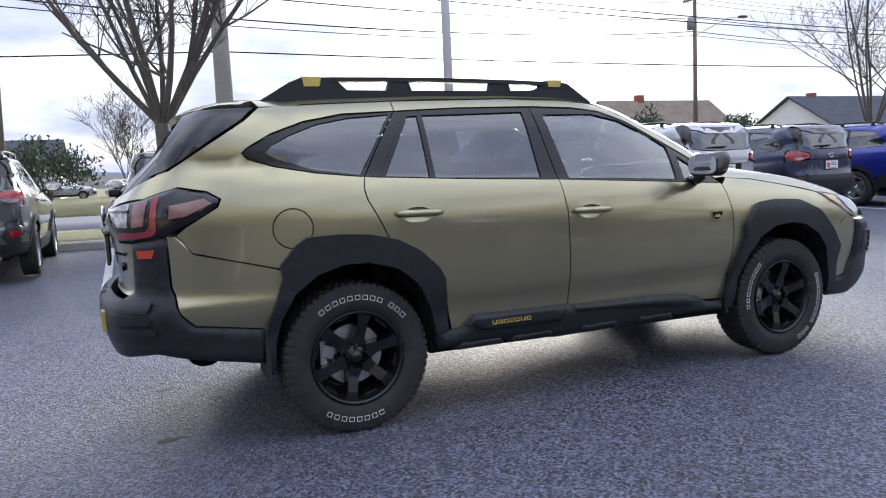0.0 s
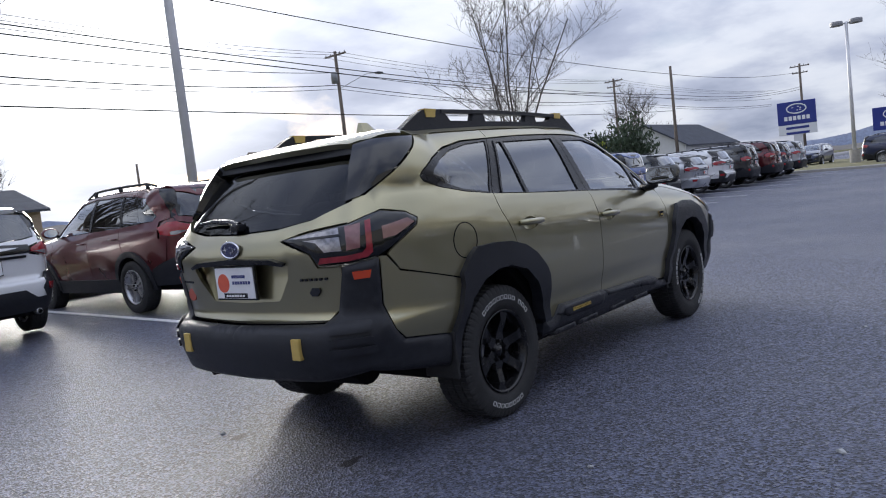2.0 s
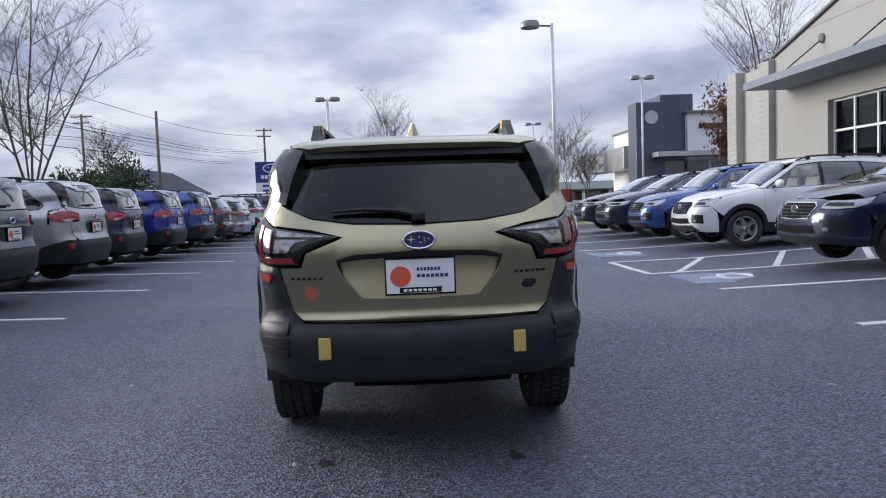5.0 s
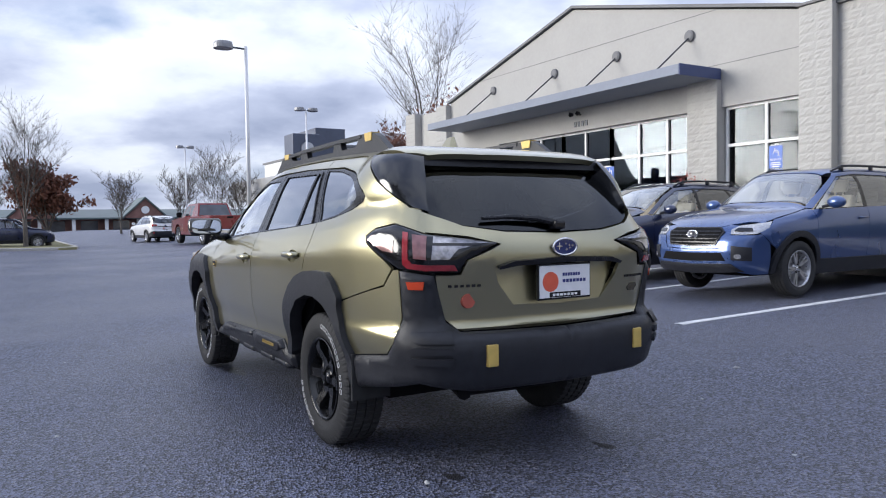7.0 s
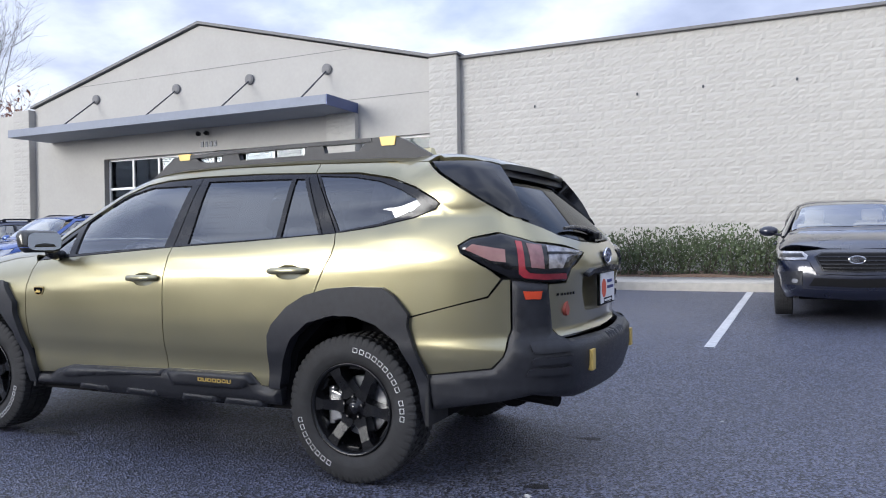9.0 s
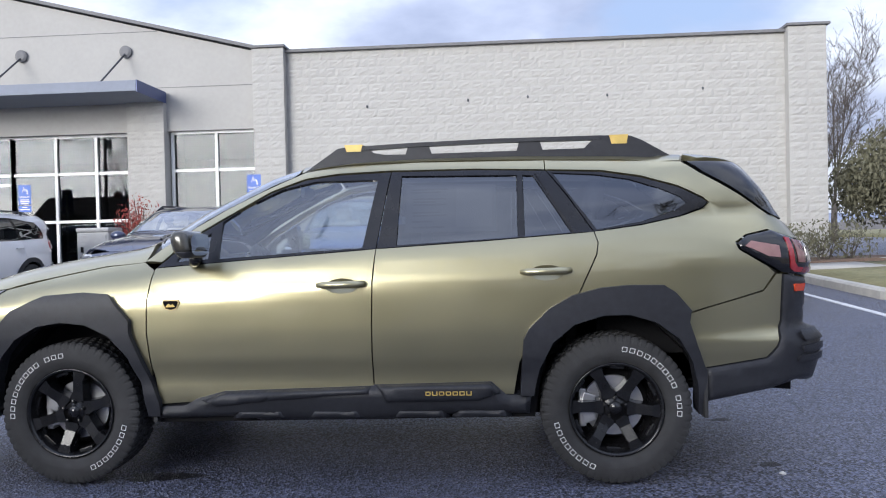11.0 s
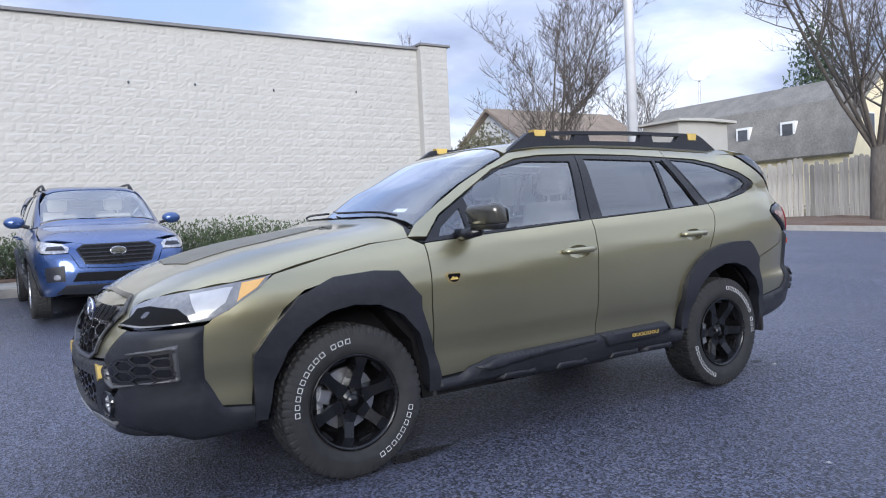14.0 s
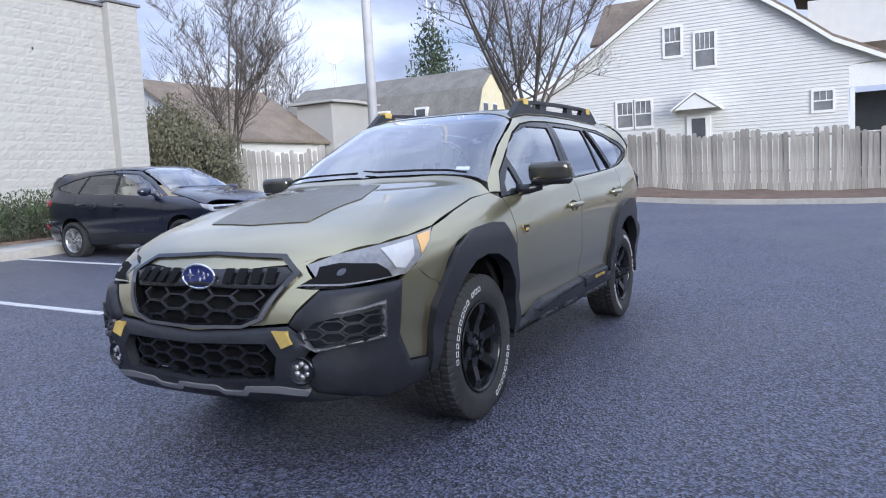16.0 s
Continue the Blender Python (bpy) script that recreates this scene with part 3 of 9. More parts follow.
    lathe(bm, [(0.0005, -w * 0.5), (rim_r - 0.05, -w * 0.5), (rim_r - 0.05, -w * 0.7), (0.0005, -w * 0.7)], 24)
    part("back_plate", bm, BLACK, root)
    return root


def emblem(owner, at, size=0.075, aspect=0.55, ground=None):
    """Oval badge: chrome ring round blue enamel with small bright studs."""
    root = part("badge_ring", oval_ring(size, size * aspect, 0.006, 0.010), CHROME, owner, smooth=True, at=at)
    bm = bm_new()
    n = 28
    top = [bm.verts.new((0, size * 0.93 * math.cos(2 * math.pi * k / n), size * aspect * 0.92 * math.sin(2 * math.pi * k / n))) for k in range(n)]
    low = [bm.verts.new((-0.012, v.co.y, v.co.z)) for v in top]
    bm.faces.new(top)
    for k in range(n):
        bm.faces.new((low[k], low[(k + 1) % n], top[(k + 1) % n], top[k]))
    part("badge_plate", bm, ground or BLUE_BADGE, root)
    bm = bm_new()
    for y, z, s in ((-0.5, 0.1, 0.30), (0.05, 0.35, 0.12), (0.35, 0.2, 0.12), (0.1, -0.3, 0.12), (0.38, -0.15, 0.12), (0.62, 0.1, 0.12)):
        y, z, s = y * size, z * size * aspect, s * size
        vs = [(y + s, z), (y + s * 0.16, z + s * 0.16), (y, z + s), (y - s * 0.16, z + s * 0.16), (y - s, z), (y - s * 0.16, z - s * 0.16), (y, z - s), (y + s * 0.16, z - s * 0.16)]
        prism(bm, vs, 0.0005, 0.003, "x")
    part("badge_stud", bm, CHROME, root)
    return root


def oval_ring(ry, rz, r, depth, n=32, seg=8):
    bm = bm_new()
    rings = []
    for k in range(n):
        a = 2 * math.pi * k / n
        c, s = math.cos(a), math.sin(a)
        rings.append([bm.verts.new((depth * 0.5 * math.sin(b), (ry + r * math.cos(b)) * c, (rz + r * math.cos(b)) * s)) for b in [2 * math.pi * j / seg for j in range(seg)]])
    for k in range(n):
        a, b = rings[k], rings[(k + 1) % n]
        for j in range(seg):
            bm.faces.new((a[j], a[(j + 1) % seg], b[(j + 1) % seg], b[j]))
    return bm


def car_seat(owner, x, y, z, mat, head=True):
    bm = bm_new()
    box(bm, -0.24, 0.26, -0.25, 0.25, 0.0, 0.14, 0.05, pose(x, y, z, 0, -6, 0))
    cushion = part("seat_cushion", bm, mat, owner, smooth=True)
    bm = bm_new()
    box(bm, -0.06, 0.06, -0.24, 0.24, 0.0, 0.62, 0.05, pose(x - 0.22, y, z + 0.06, 0, -14, 0))
    part("seat_back", bm, mat, cushion, smooth=True)
    if head:
        bm = bm_new()
        box(bm, -0.045, 0.045, -0.13, 0.13, 0.66, 0.84, 0.045, pose(x - 0.22, y, z + 0.06, 0, -12, 0))
        tube(bm, [(x - 0.37, y - 0.06, z + 0.62), (x - 0.39, y - 0.06, z + 0.75)], 0.008)
        tube(bm, [(x - 0.37, y + 0.06, z + 0.62), (x - 0.39, y + 0.06, z + 0.75)], 0.008)
        part("head_restraint", bm, mat, cushion, smooth=True)


def plate_parts(owner, at, dealer=True, w=0.155, h=0.077):
    """A number-plate holder with plain bars for its writing."""
    bm = bm_new()
    box(bm, -0.012, 0.004, -w - 0.008, w + 0.008, -h - 0.010, h + 0.010, 0.003)
    frame_ob = part("plate_frame", bm, GLOSS_BLACK, owner, at=at)
    bm = bm_new()
    box(bm, 0.004, 0.008, -w, w, -h, h)
    part("plate", bm, material("white plate", (0.72, 0.72, 0.74), 0.4, 0, 20, 0.04), frame_ob)
    bm = bm_new()
    lathe(bm, [(0.0005, 0.0095), (h * 0.62, 0.0095), (h * 0.62, 0.007)], 24, axis="x", m=Matrix.Translation((0, -w * 0.58, 0.0)))
    part("plate_disc", bm, material("orange red print", (0.62, 0.10, 0.05), 0.5, 0, 20, 0.1), frame_ob)
    bm = bm_new()
    for zz, y0, y1, t in ((0.42, -0.1, 0.62, 0.10), (0.02, -0.1, 0.86, 0.10)):
        for k in range(7):
            a = y0 + (y1 - y0) * k / 7
            box(bm, 0.008, 0.0098, a * w, (a + (y1 - y0) / 7 * 0.72) * w, (zz - t) * h, (zz + t) * h)
    part("plate_marking", bm, material("navy print", (0.02, 0.03, 0.16), 0.5, 0, 20, 0.1), frame_ob)
    bm = bm_new()
    box(bm, 0.0045, 0.0085, -w * 0.62, w * 0.62, -h * 0.98, -h * 0.66)
    strip = part("plate_strip", bm, GLOSS_BLACK, frame_ob)
    bm = bm_new()
    for k in range(7):
        box(bm, 0.0085, 0.0098, (-0.5 + k * 0.145) * w, (-0.5 + k * 0.145 + 0.10) * w, -h * 0.90, -h * 0.76)
    part("plate_strip_marking", bm, WHITE, frame_ob)
    return frame_ob


OUTBACK = Form(
    width=([0.15, 0.25, 0.35, 0.45, 0.52, 0.56, 0.63, 0.75, 0.9, 0.96, 1.0, 1.06, 1.10, 1.13, 1.3, 1.5, 1.6, 1.8], [0.76, 0.79, 0.818, 0.845, 0.843, 0.850, 0.873, 0.885, 0.888, 0.886, 0.872, 0.857, 0.838, 0.815, 0.752, 0.690, 0.665, 0.62]),
    belt=([-2.4, -1.7, -1.27, -0.2, 0.9, 1.5, 2.4], [1.36, 1.27, 1.215, 1.165, 1.09, 1.06, 1.03]),
    top=([-2.60, -2.30, -2.16, -1.95, -1.7, -1.4, -0.9, -0.4, 0.0, 0.22, 0.45, 0.82, 1.10, 1.16, 1.25, 1.5, 1.8, 2.1, 2.26, 2.36, 2.42],
         [1.53, 1.56, 1.577, 1.60, 1.625, 1.645, 1.665, 1.668, 1.655, 1.63, 1.565, 1.39, 1.225, 1.20, 1.185, 1.155, 1.115, 1.055, 1.0, 0.93, 0.86]),
    nose=([0.2, 0.30, 0.38, 0.45, 0.55, 0.66, 0.74, 0.84, 0.90, 0.95, 1.0, 1.1, 1.3], [2.20, 2.32, 2.40, 2.425, 2.43, 2.42, 2.42, 2.44, 2.42, 2.40, 2.38, 2.36, 2.36]),
    tail=([0.2, 0.30, 0.45, 0.58, 0.695, 0.720, 0.80, 0.92, 1.05, 1.12, 1.2, 1.35, 1.5, 1.6], [2.25, 2.33, 2.42, 2.462, 2.462, 2.374, 2.382, 2.402, 2.430, 2.412, 2.35, 2.24, 2.13, 2.10]), bow_rear=0.14)


FUEL = (-1.635, 1.005, 0.090)


def hero_car():
    F = OUTBACK
    car = thing("estate_car", "olive green estate car with black cladding standing on wet asphalt", "car")
    body = part("body", bm_new(), None, car)
    F1 = lambda x, z: F.place("side", np.array([[x, z]], float))[0]
    dlo_bot = [(0.925, 1.088), (0.56, 1.113), (0.19, 1.137), (-0.205, 1.162), (-0.75, 1.19), (-1.27, 1.223)]
    fender_top = [(1.0, 1.118), (1.211, 1.098), (1.455, 1.052), (1.717, 0.993)]
    for s in (1, -1):
        P = lambda name, kind, poly, mat, owner=car, label="", **kw: part(name, panel(F, kind, poly, s, **kw), mat, owner, label)
        # painted panels
        wing = [(0.945, 0.43), (0.934, 0.594), (0.946, 0.766), (0.941, 0.934), (0.93, 1.078)] + fender_top + [(1.80, 0.945), (1.93, 0.865), (1.955, 0.838), (1.86, 0.775), (1.77, 0.74), (1.70, 0.84), (1.60, 0.91), (1.45, 0.945), (1.2, 0.95), (1.06, 0.86), (1.03, 0.78), (0.96, 0.60)]
        P("front_wing", "side", wing, OLIVE)
        door_f = [(0.905, 0.40), (0.934, 0.594), (0.946, 0.766), (0.941, 0.934), (0.93, 1.078), (0.925, 1.088)] + dlo_bot[1:4] + [(-0.192, 0.998), (-0.186, 0.834), (-0.182, 0.612), (-0.184, 0.45), (0.3, 0.43), (0.6, 0.42)]
        scoop = lambda hx, hz: [(hx + 0.082 * math.cos(a), hz - 0.006 + 0.037 * math.sin(a)) for a in [2 * math.pi * k / 28 for k in range(28)]]
        df = P("front_door", "side", door_f, OLIVE, holes=(scoop(-0.045, 0.990),))
        door_r = [(-0.184, 0.45), (-0.182, 0.612), (-0.186, 0.834), (-0.192, 0.998), (-0.205, 1.162)] + dlo_bot[4:] + [(-1.285, 1.168), (-1.275, 1.113), (-1.217, 0.994), (-1.173, 0.901), (-1.10, 0.83), (-0.97, 0.74), (-0.90, 0.60), (-0.87, 0.44)]
        dr = P("rear_door", "side", door_r, OLIVE, holes=(scoop(-1.035, 1.036),))
        quarter = [(-1.173, 0.901), (-1.217, 0.994), (-1.275, 1.113), (-1.285, 1.168), (-1.27, 1.223), (-1.498, 1.250), (-1.69, 1.288), (-1.80, 1.325), (-1.825, 1.352), (-1.80, 1.375), (-1.684, 1.438), (-1.521, 1.494), (-1.325, 1.529), (-1.05, 1.541),
                   (-1.05, 1.595), (-1.5, 1.580), (-1.72, 1.565), (-1.80, 1.50), (-2.0, 1.375), (-2.14, 1.285), (-2.10, 1.212), (-1.99, 1.19), (-1.935, 1.155), (-1.95, 1.122), (-2.09, 1.04), (-2.13, 1.005), (-2.07, 0.923), (-1.704, 0.826), (-1.67, 0.86), (-1.60, 0.93), (-1.42, 0.945), (-1.25, 0.93)]
        q = P("quarter_panel", "side", quarter, OLIVE)
        corner = [(-1.70, 0.822), (-2.07, 0.919), (-2.135, 1.0), (-2.168, 1.0), (-2.162, 0.773), (-2.133, 0.652), (-2.08, 0.599), (-1.76, 0.553), (-1.70, 0.68), (-1.67, 0.77)]
        part("bumper_corner", panel(F, "tail", F.turn("tail", [("s", *c_) for c_ in corner]), s, scale_u=0.95, step=0.03, gap=0.002), OLIVE, car)
        part("gate_corner", panel(F, "tail", [(0.664, 1.166), (0.735, 1.190), (0.812, 1.214), (0.834, 1.214), (0.765, 1.287), (0.715, 1.285), (0.690, 1.272), (0.703, 1.221)], s, scale_u=0.95, step=0.03, gap=0.001), OLIVE, q)
        cant = [(0.90, 1.115), (0.787, 1.226), (0.593, 1.339), (0.367, 1.467), (0.193, 1.529), (0.014, 1.551), (-0.253, 1.559), (-0.7, 1.555), (-1.05, 1.541), (-1.05, 1.595), (-0.4, 1.605), (0.0, 1.597), (0.20, 1.570), (0.426, 1.470), (0.596, 1.387), (0.763, 1.290), (0.93, 1.185), (1.0, 1.12)]
        P("roof_pillar", "side", cant, OLIVE)
        # black surround of the side windows, with the glass set into it
        sash_f = [(0.925, 1.09)] + dlo_bot[1:4] + [(-0.265, 1.557), (0.014, 1.549), (0.193, 1.527), (0.367, 1.465), (0.593, 1.337), (0.787, 1.224)]
        g_f = [(0.60, 1.128), (0.19, 1.152), (-0.135, 1.168), (-0.20, 1.515), (0.132, 1.517), (0.309, 1.480), (0.481, 1.400), (0.61, 1.318)]
        g_v = [(0.83, 1.118), (0.655, 1.128), (0.66, 1.262), (0.80, 1.165)]
        P("window_surround", "side", sash_f, CLAD_GLOSS, df, off=-0.004, holes=(g_f, g_v))
        P("window_glass", "side", g_f, GLASS_CLEAR, df, off=-0.012, rim=0.004, gap=-0.002).visible_shadow = False
        P("quarter_light", "side", g_v, GLASS_CLEAR, df, off=-0.012, rim=0.004, gap=-0.002).visible_shadow = False
        sash_r = [(-0.205, 1.162)] + dlo_bot[4:] + [(-1.148, 1.412), (-1.055, 1.541), (-0.7, 1.556), (-0.265, 1.557)]
        g_r = [(-0.305, 1.178), (-0.905, 1.205), (-0.908, 1.520), (-0.32, 1.532)]
        g_r2 = [(-0.935, 1.207), (-1.165, 1.222), (-0.99, 1.515), (-0.935, 1.519)]
        P("window_surround", "side", sash_r, CLAD_GLOSS, dr, off=-0.004, holes=(g_r, g_r2))
        P("window_glass", "side", g_r, GLASS_DARK, dr, off=-0.012, rim=0.004).visible_shadow = False
        P("quarter_light", "side", g_r2, GLASS_DARK, dr, off=-0.012, rim=0.004).visible_shadow = False
        P("window_bar", "side", [(-1.178, 1.214), (-1.192, 1.216), (-1.012, 1.524), (-0.998, 1.524)], CLAD_GLOSS, dr, off=0.003, rim=0.006, gap=0)
        sash_q = [(-1.27, 1.223), (-1.498, 1.252), (-1.69, 1.290), (-1.80, 1.327), (-1.822, 1.352), (-1.80, 1.373), (-1.684, 1.436), (-1.521, 1.492), (-1.325, 1.527), (-1.055, 1.541), (-1.148, 1.412)]
        g_q = [(-1.285, 1.234), (-1.499, 1.266), (-1.68, 1.320), (-1.722, 1.352), (-1.692, 1.385), (-1.599, 1.432), (-1.463, 1.482), (-1.296, 1.512), (-1.085, 1.527), (-1.16, 1.412)]
        P("window_surround", "side", sash_q, CLAD_GLOSS, q, off=-0.004, holes=(g_q,))
        P("quarter_glass", "side", g_q, GLASS_DARK, q, off=-0.010, rim=0.004).visible_shadow = False
        if s < 0:
            bm = bm_new()
            cx, cz, rr_ = FUEL
            tube(bm, [tuple(F1(cx + rr_ * math.cos(a), cz + rr_ * math.sin(a)) * [1, -1, 1]) for a in np.linspace(0, 2 * math.pi, 41)], 0.0032, 5, False)
            part("fuel_flap_gap", bm, BLACK, q)
        # door handles in their scoops
        for hx, hz, owner in ((-0.04, 0.990, df), (-1.03, 1.036, dr)):
            P("handle_scoop", "side", scoop(hx - 0.005, hz), OLIVE, owner, rim=0.0, gap=-0.004, step=0.016, lean=((hz - 0.045, hz - 0.030, hz - 0.006, hz + 0.018, hz + 0.033), (-0.001, -0.013, -0.024, -0.013, -0.001)))
            bm = bm_new()
            p0 = [F1(hx + d, hz + 0.002 - 0.02 * d) for d in (0.118, 0.09, 0.03, -0.03, -0.08, -0.118)]
            outp = [0.004, 0.020, 0.031, 0.033, 0.028, 0.006]
            tube(bm, [(p[0], s * (p[1] + o), p[2]) for p, o in zip(p0, outp)], [0.011, 0.017, 0.0175, 0.0175, 0.018, 0.014], 12)
            part("door_handle", bm, OLIVE, owner, smooth=True)
        # wheel-arch cladding
        flare_r = [(-0.895, 0.44), (-0.905, 0.60), (-0.914, 0.715), (-0.942, 0.77), (-1.039, 0.863), (-1.147, 0.923), (-1.282, 0.958), (-1.416, 0.969), (-1.58, 0.966), (-1.635, 0.930), (-1.708, 0.843), (-1.700, 0.784), (-1.735, 0.676), (-1.785, 0.551), (-1.785, 0.34),
                   (-1.745, 0.34), (-1.738, 0.48), (-1.71, 0.60), (-1.645, 0.705), (-1.54, 0.785), (-1.42, 0.822), (-1.30, 0.822), (-1.16, 0.782), (-1.06, 0.700), (-0.995, 0.58), (-0.965, 0.44)]
        P("rear_arch", "side", flare_r, CLAD, off=0.032, rim=0.075, step=0.03)
        flare_f = [(1.845, 0.36), (1.85, 0.55), (1.853, 0.655), (1.768, 0.766), (1.642, 0.888), (1.469, 0.950), (1.261, 0.965), (1.13, 0.955), (1.02, 0.835), (1.020, 0.770), (0.945, 0.574), (0.895, 0.42), (0.90, 0.35), (0.965, 0.35),
                   (0.985, 0.52), (1.04, 0.655), (1.13, 0.755), (1.25, 0.812), (1.38, 0.825), (1.50, 0.806), (1.62, 0.742), (1.70, 0.655), (1.755, 0.53), (1.785, 0.36)]
        P("front_arch", "side", flare_f, CLAD, off=0.034, rim=0.075, step=0.03)
        # sills
        sill = [(0.90, 0.395), (0.776, 0.401), (0.714, 0.436), (0.565, 0.473), (-0.178, 0.493), (-0.19, 0.499), (-0.761, 0.509), (-0.83, 0.445), (-0.955, 0.44), (-0.945, 0.345), (-0.35, 0.342), (-0.27, 0.315), (0.40, 0.315), (0.46, 0.34), (0.94, 0.325)]
        si = P("sill_cladding", "side", sill, CLAD, off=0.034, rim=0.10, ramp_w=0.028, step=0.03)
        P("sill_panel", "side", [(0.70, 0.430), (0.56, 0.470), (-0.172, 0.490), (-0.172, 0.448), (0.30, 0.425), (0.60, 0.395)], CLAD, si, off=0.045, rim=0.02, ramp_w=0.010, step=0.03)
        P("sill_panel", "side", [(-0.190, 0.497), (-0.755, 0.507), (-0.815, 0.450), (-0.70, 0.418), (-0.24, 0.412)], CLAD, si, off=0.046, rim=0.02, ramp_w=0.010, step=0.03)
        for x0 in (0.50, 0.12, -0.30, -0.60):
            P("sill_rib", "side", [(x0, 0.385), (x0 - 0.22, 0.385), (x0 - 0.26, 0.332), (x0 + 0.04, 0.332)], CLAD, si, off=0.042, rim=0.02, ramp_w=0.010, step=0.03)
        bm = bm_new()
        for k in range(7):
            x = -0.44 - k * 0.033
            yy = s * (F1(x, 0.457)[1] + 0.047)
            for z0, z1, x0, x1 in ((0.447, 0.451, 0, 0.026), (0.463, 0.467, 0, 0.026), (0.447, 0.467, 0.0, 0.005), (0.447, 0.467, 0.021, 0.026)):
                if k in (1, 6) and z0 == 0.463 and x1 == 0.026:
                    continue
                box(bm, x - x1, x - x0, yy - 0.006, yy + 0.003, z0, z1)
        part("sill_marking", bm, GOLD, si, "copper-yellow bars in place of the model name")
        # wing badge
        bm = bm_new()
        c = F1(0.815, 0.908)
        prism(bm, [(0.777, 0.932), (0.770, 0.918), (0.785, 0.885), (0.815, 0.877), (0.845, 0.885), (0.860, 0.918), (0.853, 0.932)], min(s * (c[1] - 0.008), s * (c[1] + 0.006)), max(s * (c[1] - 0.008), s * (c[1] + 0.006)))
        wb = part("side_badge", bm, material("bronze badge edge", (0.42, 0.33, 0.16), 0.35, 0.6, 20, 0.1), df, "bronze-edged shield badge")
        bm = bm_new()
        prism(bm, [(0.782, 0.926), (0.777, 0.918), (0.790, 0.890), (0.815, 0.883), (0.840, 0.890), (0.853, 0.918), (0.848, 0.926)], min(s * (c[1] - 0.006), s * (c[1] + 0.009)), max(s * (c[1] - 0.006), s * (c[1] + 0.009)))
        part("badge_face", bm, GLOSS_BLACK, wb)
        bm = bm_new()
        prism(bm, [(0.790, 0.897), (0.803, 0.911), (0.812, 0.905), (0.824, 0.914), (0.842, 0.895)], min(s * (c[1]), s * (c[1] + 0.011)), max(s * (c[1]), s * (c[1] + 0.011)))
        part("badge_mark", bm, GOLD, wb)
        # mirror: base, black lower shell, painted cap, glass
        mx, my, mz = 0.66, s * 0.99, 1.205
        bm = bm_new()
        tube(bm, [(0.72, s * 0.80, 1.115), (0.70, s * 0.86, 1.12), (mx, s * 0.93, mz - 0.07)], [0.035, 0.03, 0.025], 10)
        mirror = part("mirror", bm, CLAD_GLOSS, df, "gloss black door mirror", smooth=True)
        for nm_, mat_, z0, z1, grow in (("mirror_cap", material("dark bronze mirror cap", (0.052, 0.050, 0.042), 0.22, 0.3, 14, 0.15, coat=0.6), mz - 0.035, mz + 0.062, 0.0), ("mirror_shell", CLAD, mz - 0.066, mz - 0.037, -0.004)):
            bm = bm_new()
            n, rows = 24, 7
            for j_ in range(rows + 1):
                f = j_ / rows
                z = z0 + (z1 - z0) * f
                e = (z - mz) / 0.072
                k = max(0.05, 1 - abs(e) ** 3.2) ** (1 / 2.4)
                for i_ in range(n):
                    a = 2 * math.pi * i_ / n
                    cx, cy = math.cos(a), math.sin(a)
                    rx, ry = abs(cx) ** 0.62 * math.copysign(1, cx), abs(cy) ** 0.62 * math.copysign(1, cy)
                    px = (0.080 * (1 - 0.25 * max(0.0, ry * s)) if cx > 0 else 0.045) * k * rx + grow * rx
                    bm.verts.new((mx + px + 0.015 * e, my + 0.125 * ry * (0.55 + 0.45 * k), z))
            bm.verts.ensure_lookup_table()
            for j_ in range(rows):
                for i_ in range(n):
                    bm.faces.new([bm.verts[q_] for q_ in (j_ * n + i_, j_ * n + (i_ + 1) % n, (j_ + 1) * n + (i_ + 1) % n, (j_ + 1) * n + i_)])
            bm.faces.new([bm.verts[i_] for i_ in range(n)][::-1])
            bm.faces.new([bm.verts[rows * n + i_] for i_ in range(n)])
            part(nm_, bm, mat_, mirror, smooth=True)
        bm = bm_new()
        n = 20
        ring = [bm.verts.new((mx - 0.0475, my + 0.108 * math.copysign(abs(math.cos(2 * math.pi * k / n)) ** 0.55, math.cos(2 * math.pi * k / n)), mz - 0.003 + 0.052 * math.copysign(abs(math.sin(2 * math.pi * k / n)) ** 0.55, math.sin(2 * math.pi * k / n)))) for k in range(n)]
        bm.faces.new(ring)
        part("mirror_glass", bm, material("mirror glass", (0.8, 0.82, 0.84), 0.03, 1.0), mirror)
        # roof rail
        bm = bm_new()
        y0, y1 = 0.525, 0.565
        def slab(pts, lo=y0, hi=y1):
            prism(bm, pts, min(s * lo, s * hi), max(s * lo, s * hi))
        zr = lambda x: F.place("top", np.array([[x, 0.545]]))[0][2]
        base = [(0.21, zr(0.21) - 0.02)] + [(x, zr(x) - 0.015) for x in np.linspace(0.1, -1.6, 12)] + [(-1.71, zr(-1.71) - 0.02)]
        topl = [(0.03, 1.690), (-0.05, 1.703), (-0.115, 1.703), (-0.165, 1.662), (-0.22, 1.652)]
        slab([(0.22, base[0][1])] + topl + [(-0.38, 1.650), (-0.92, 1.652), (-1.26, 1.654), (-1.325, 1.718), (-1.495, 1.712), (-1.55, 1.690), (-1.72, base[-1][1])] + base[::-1][1:-1])
        rail = part("roof_rail", bm, CLAD, car, "black roof rail with yellow tie-down caps")
        bm = bm_new()
        pts = [(x, z) for x, z in ((-0.09, 1.699), (-0.35, 1.709), (-0.8, 1.718), (-1.34, 1.717))]
        slab(pts + [(x, z - 0.021) for x, z in pts[::-1]], 0.52, 0.57)
        part("rail_bar", bm, CLAD, rail)
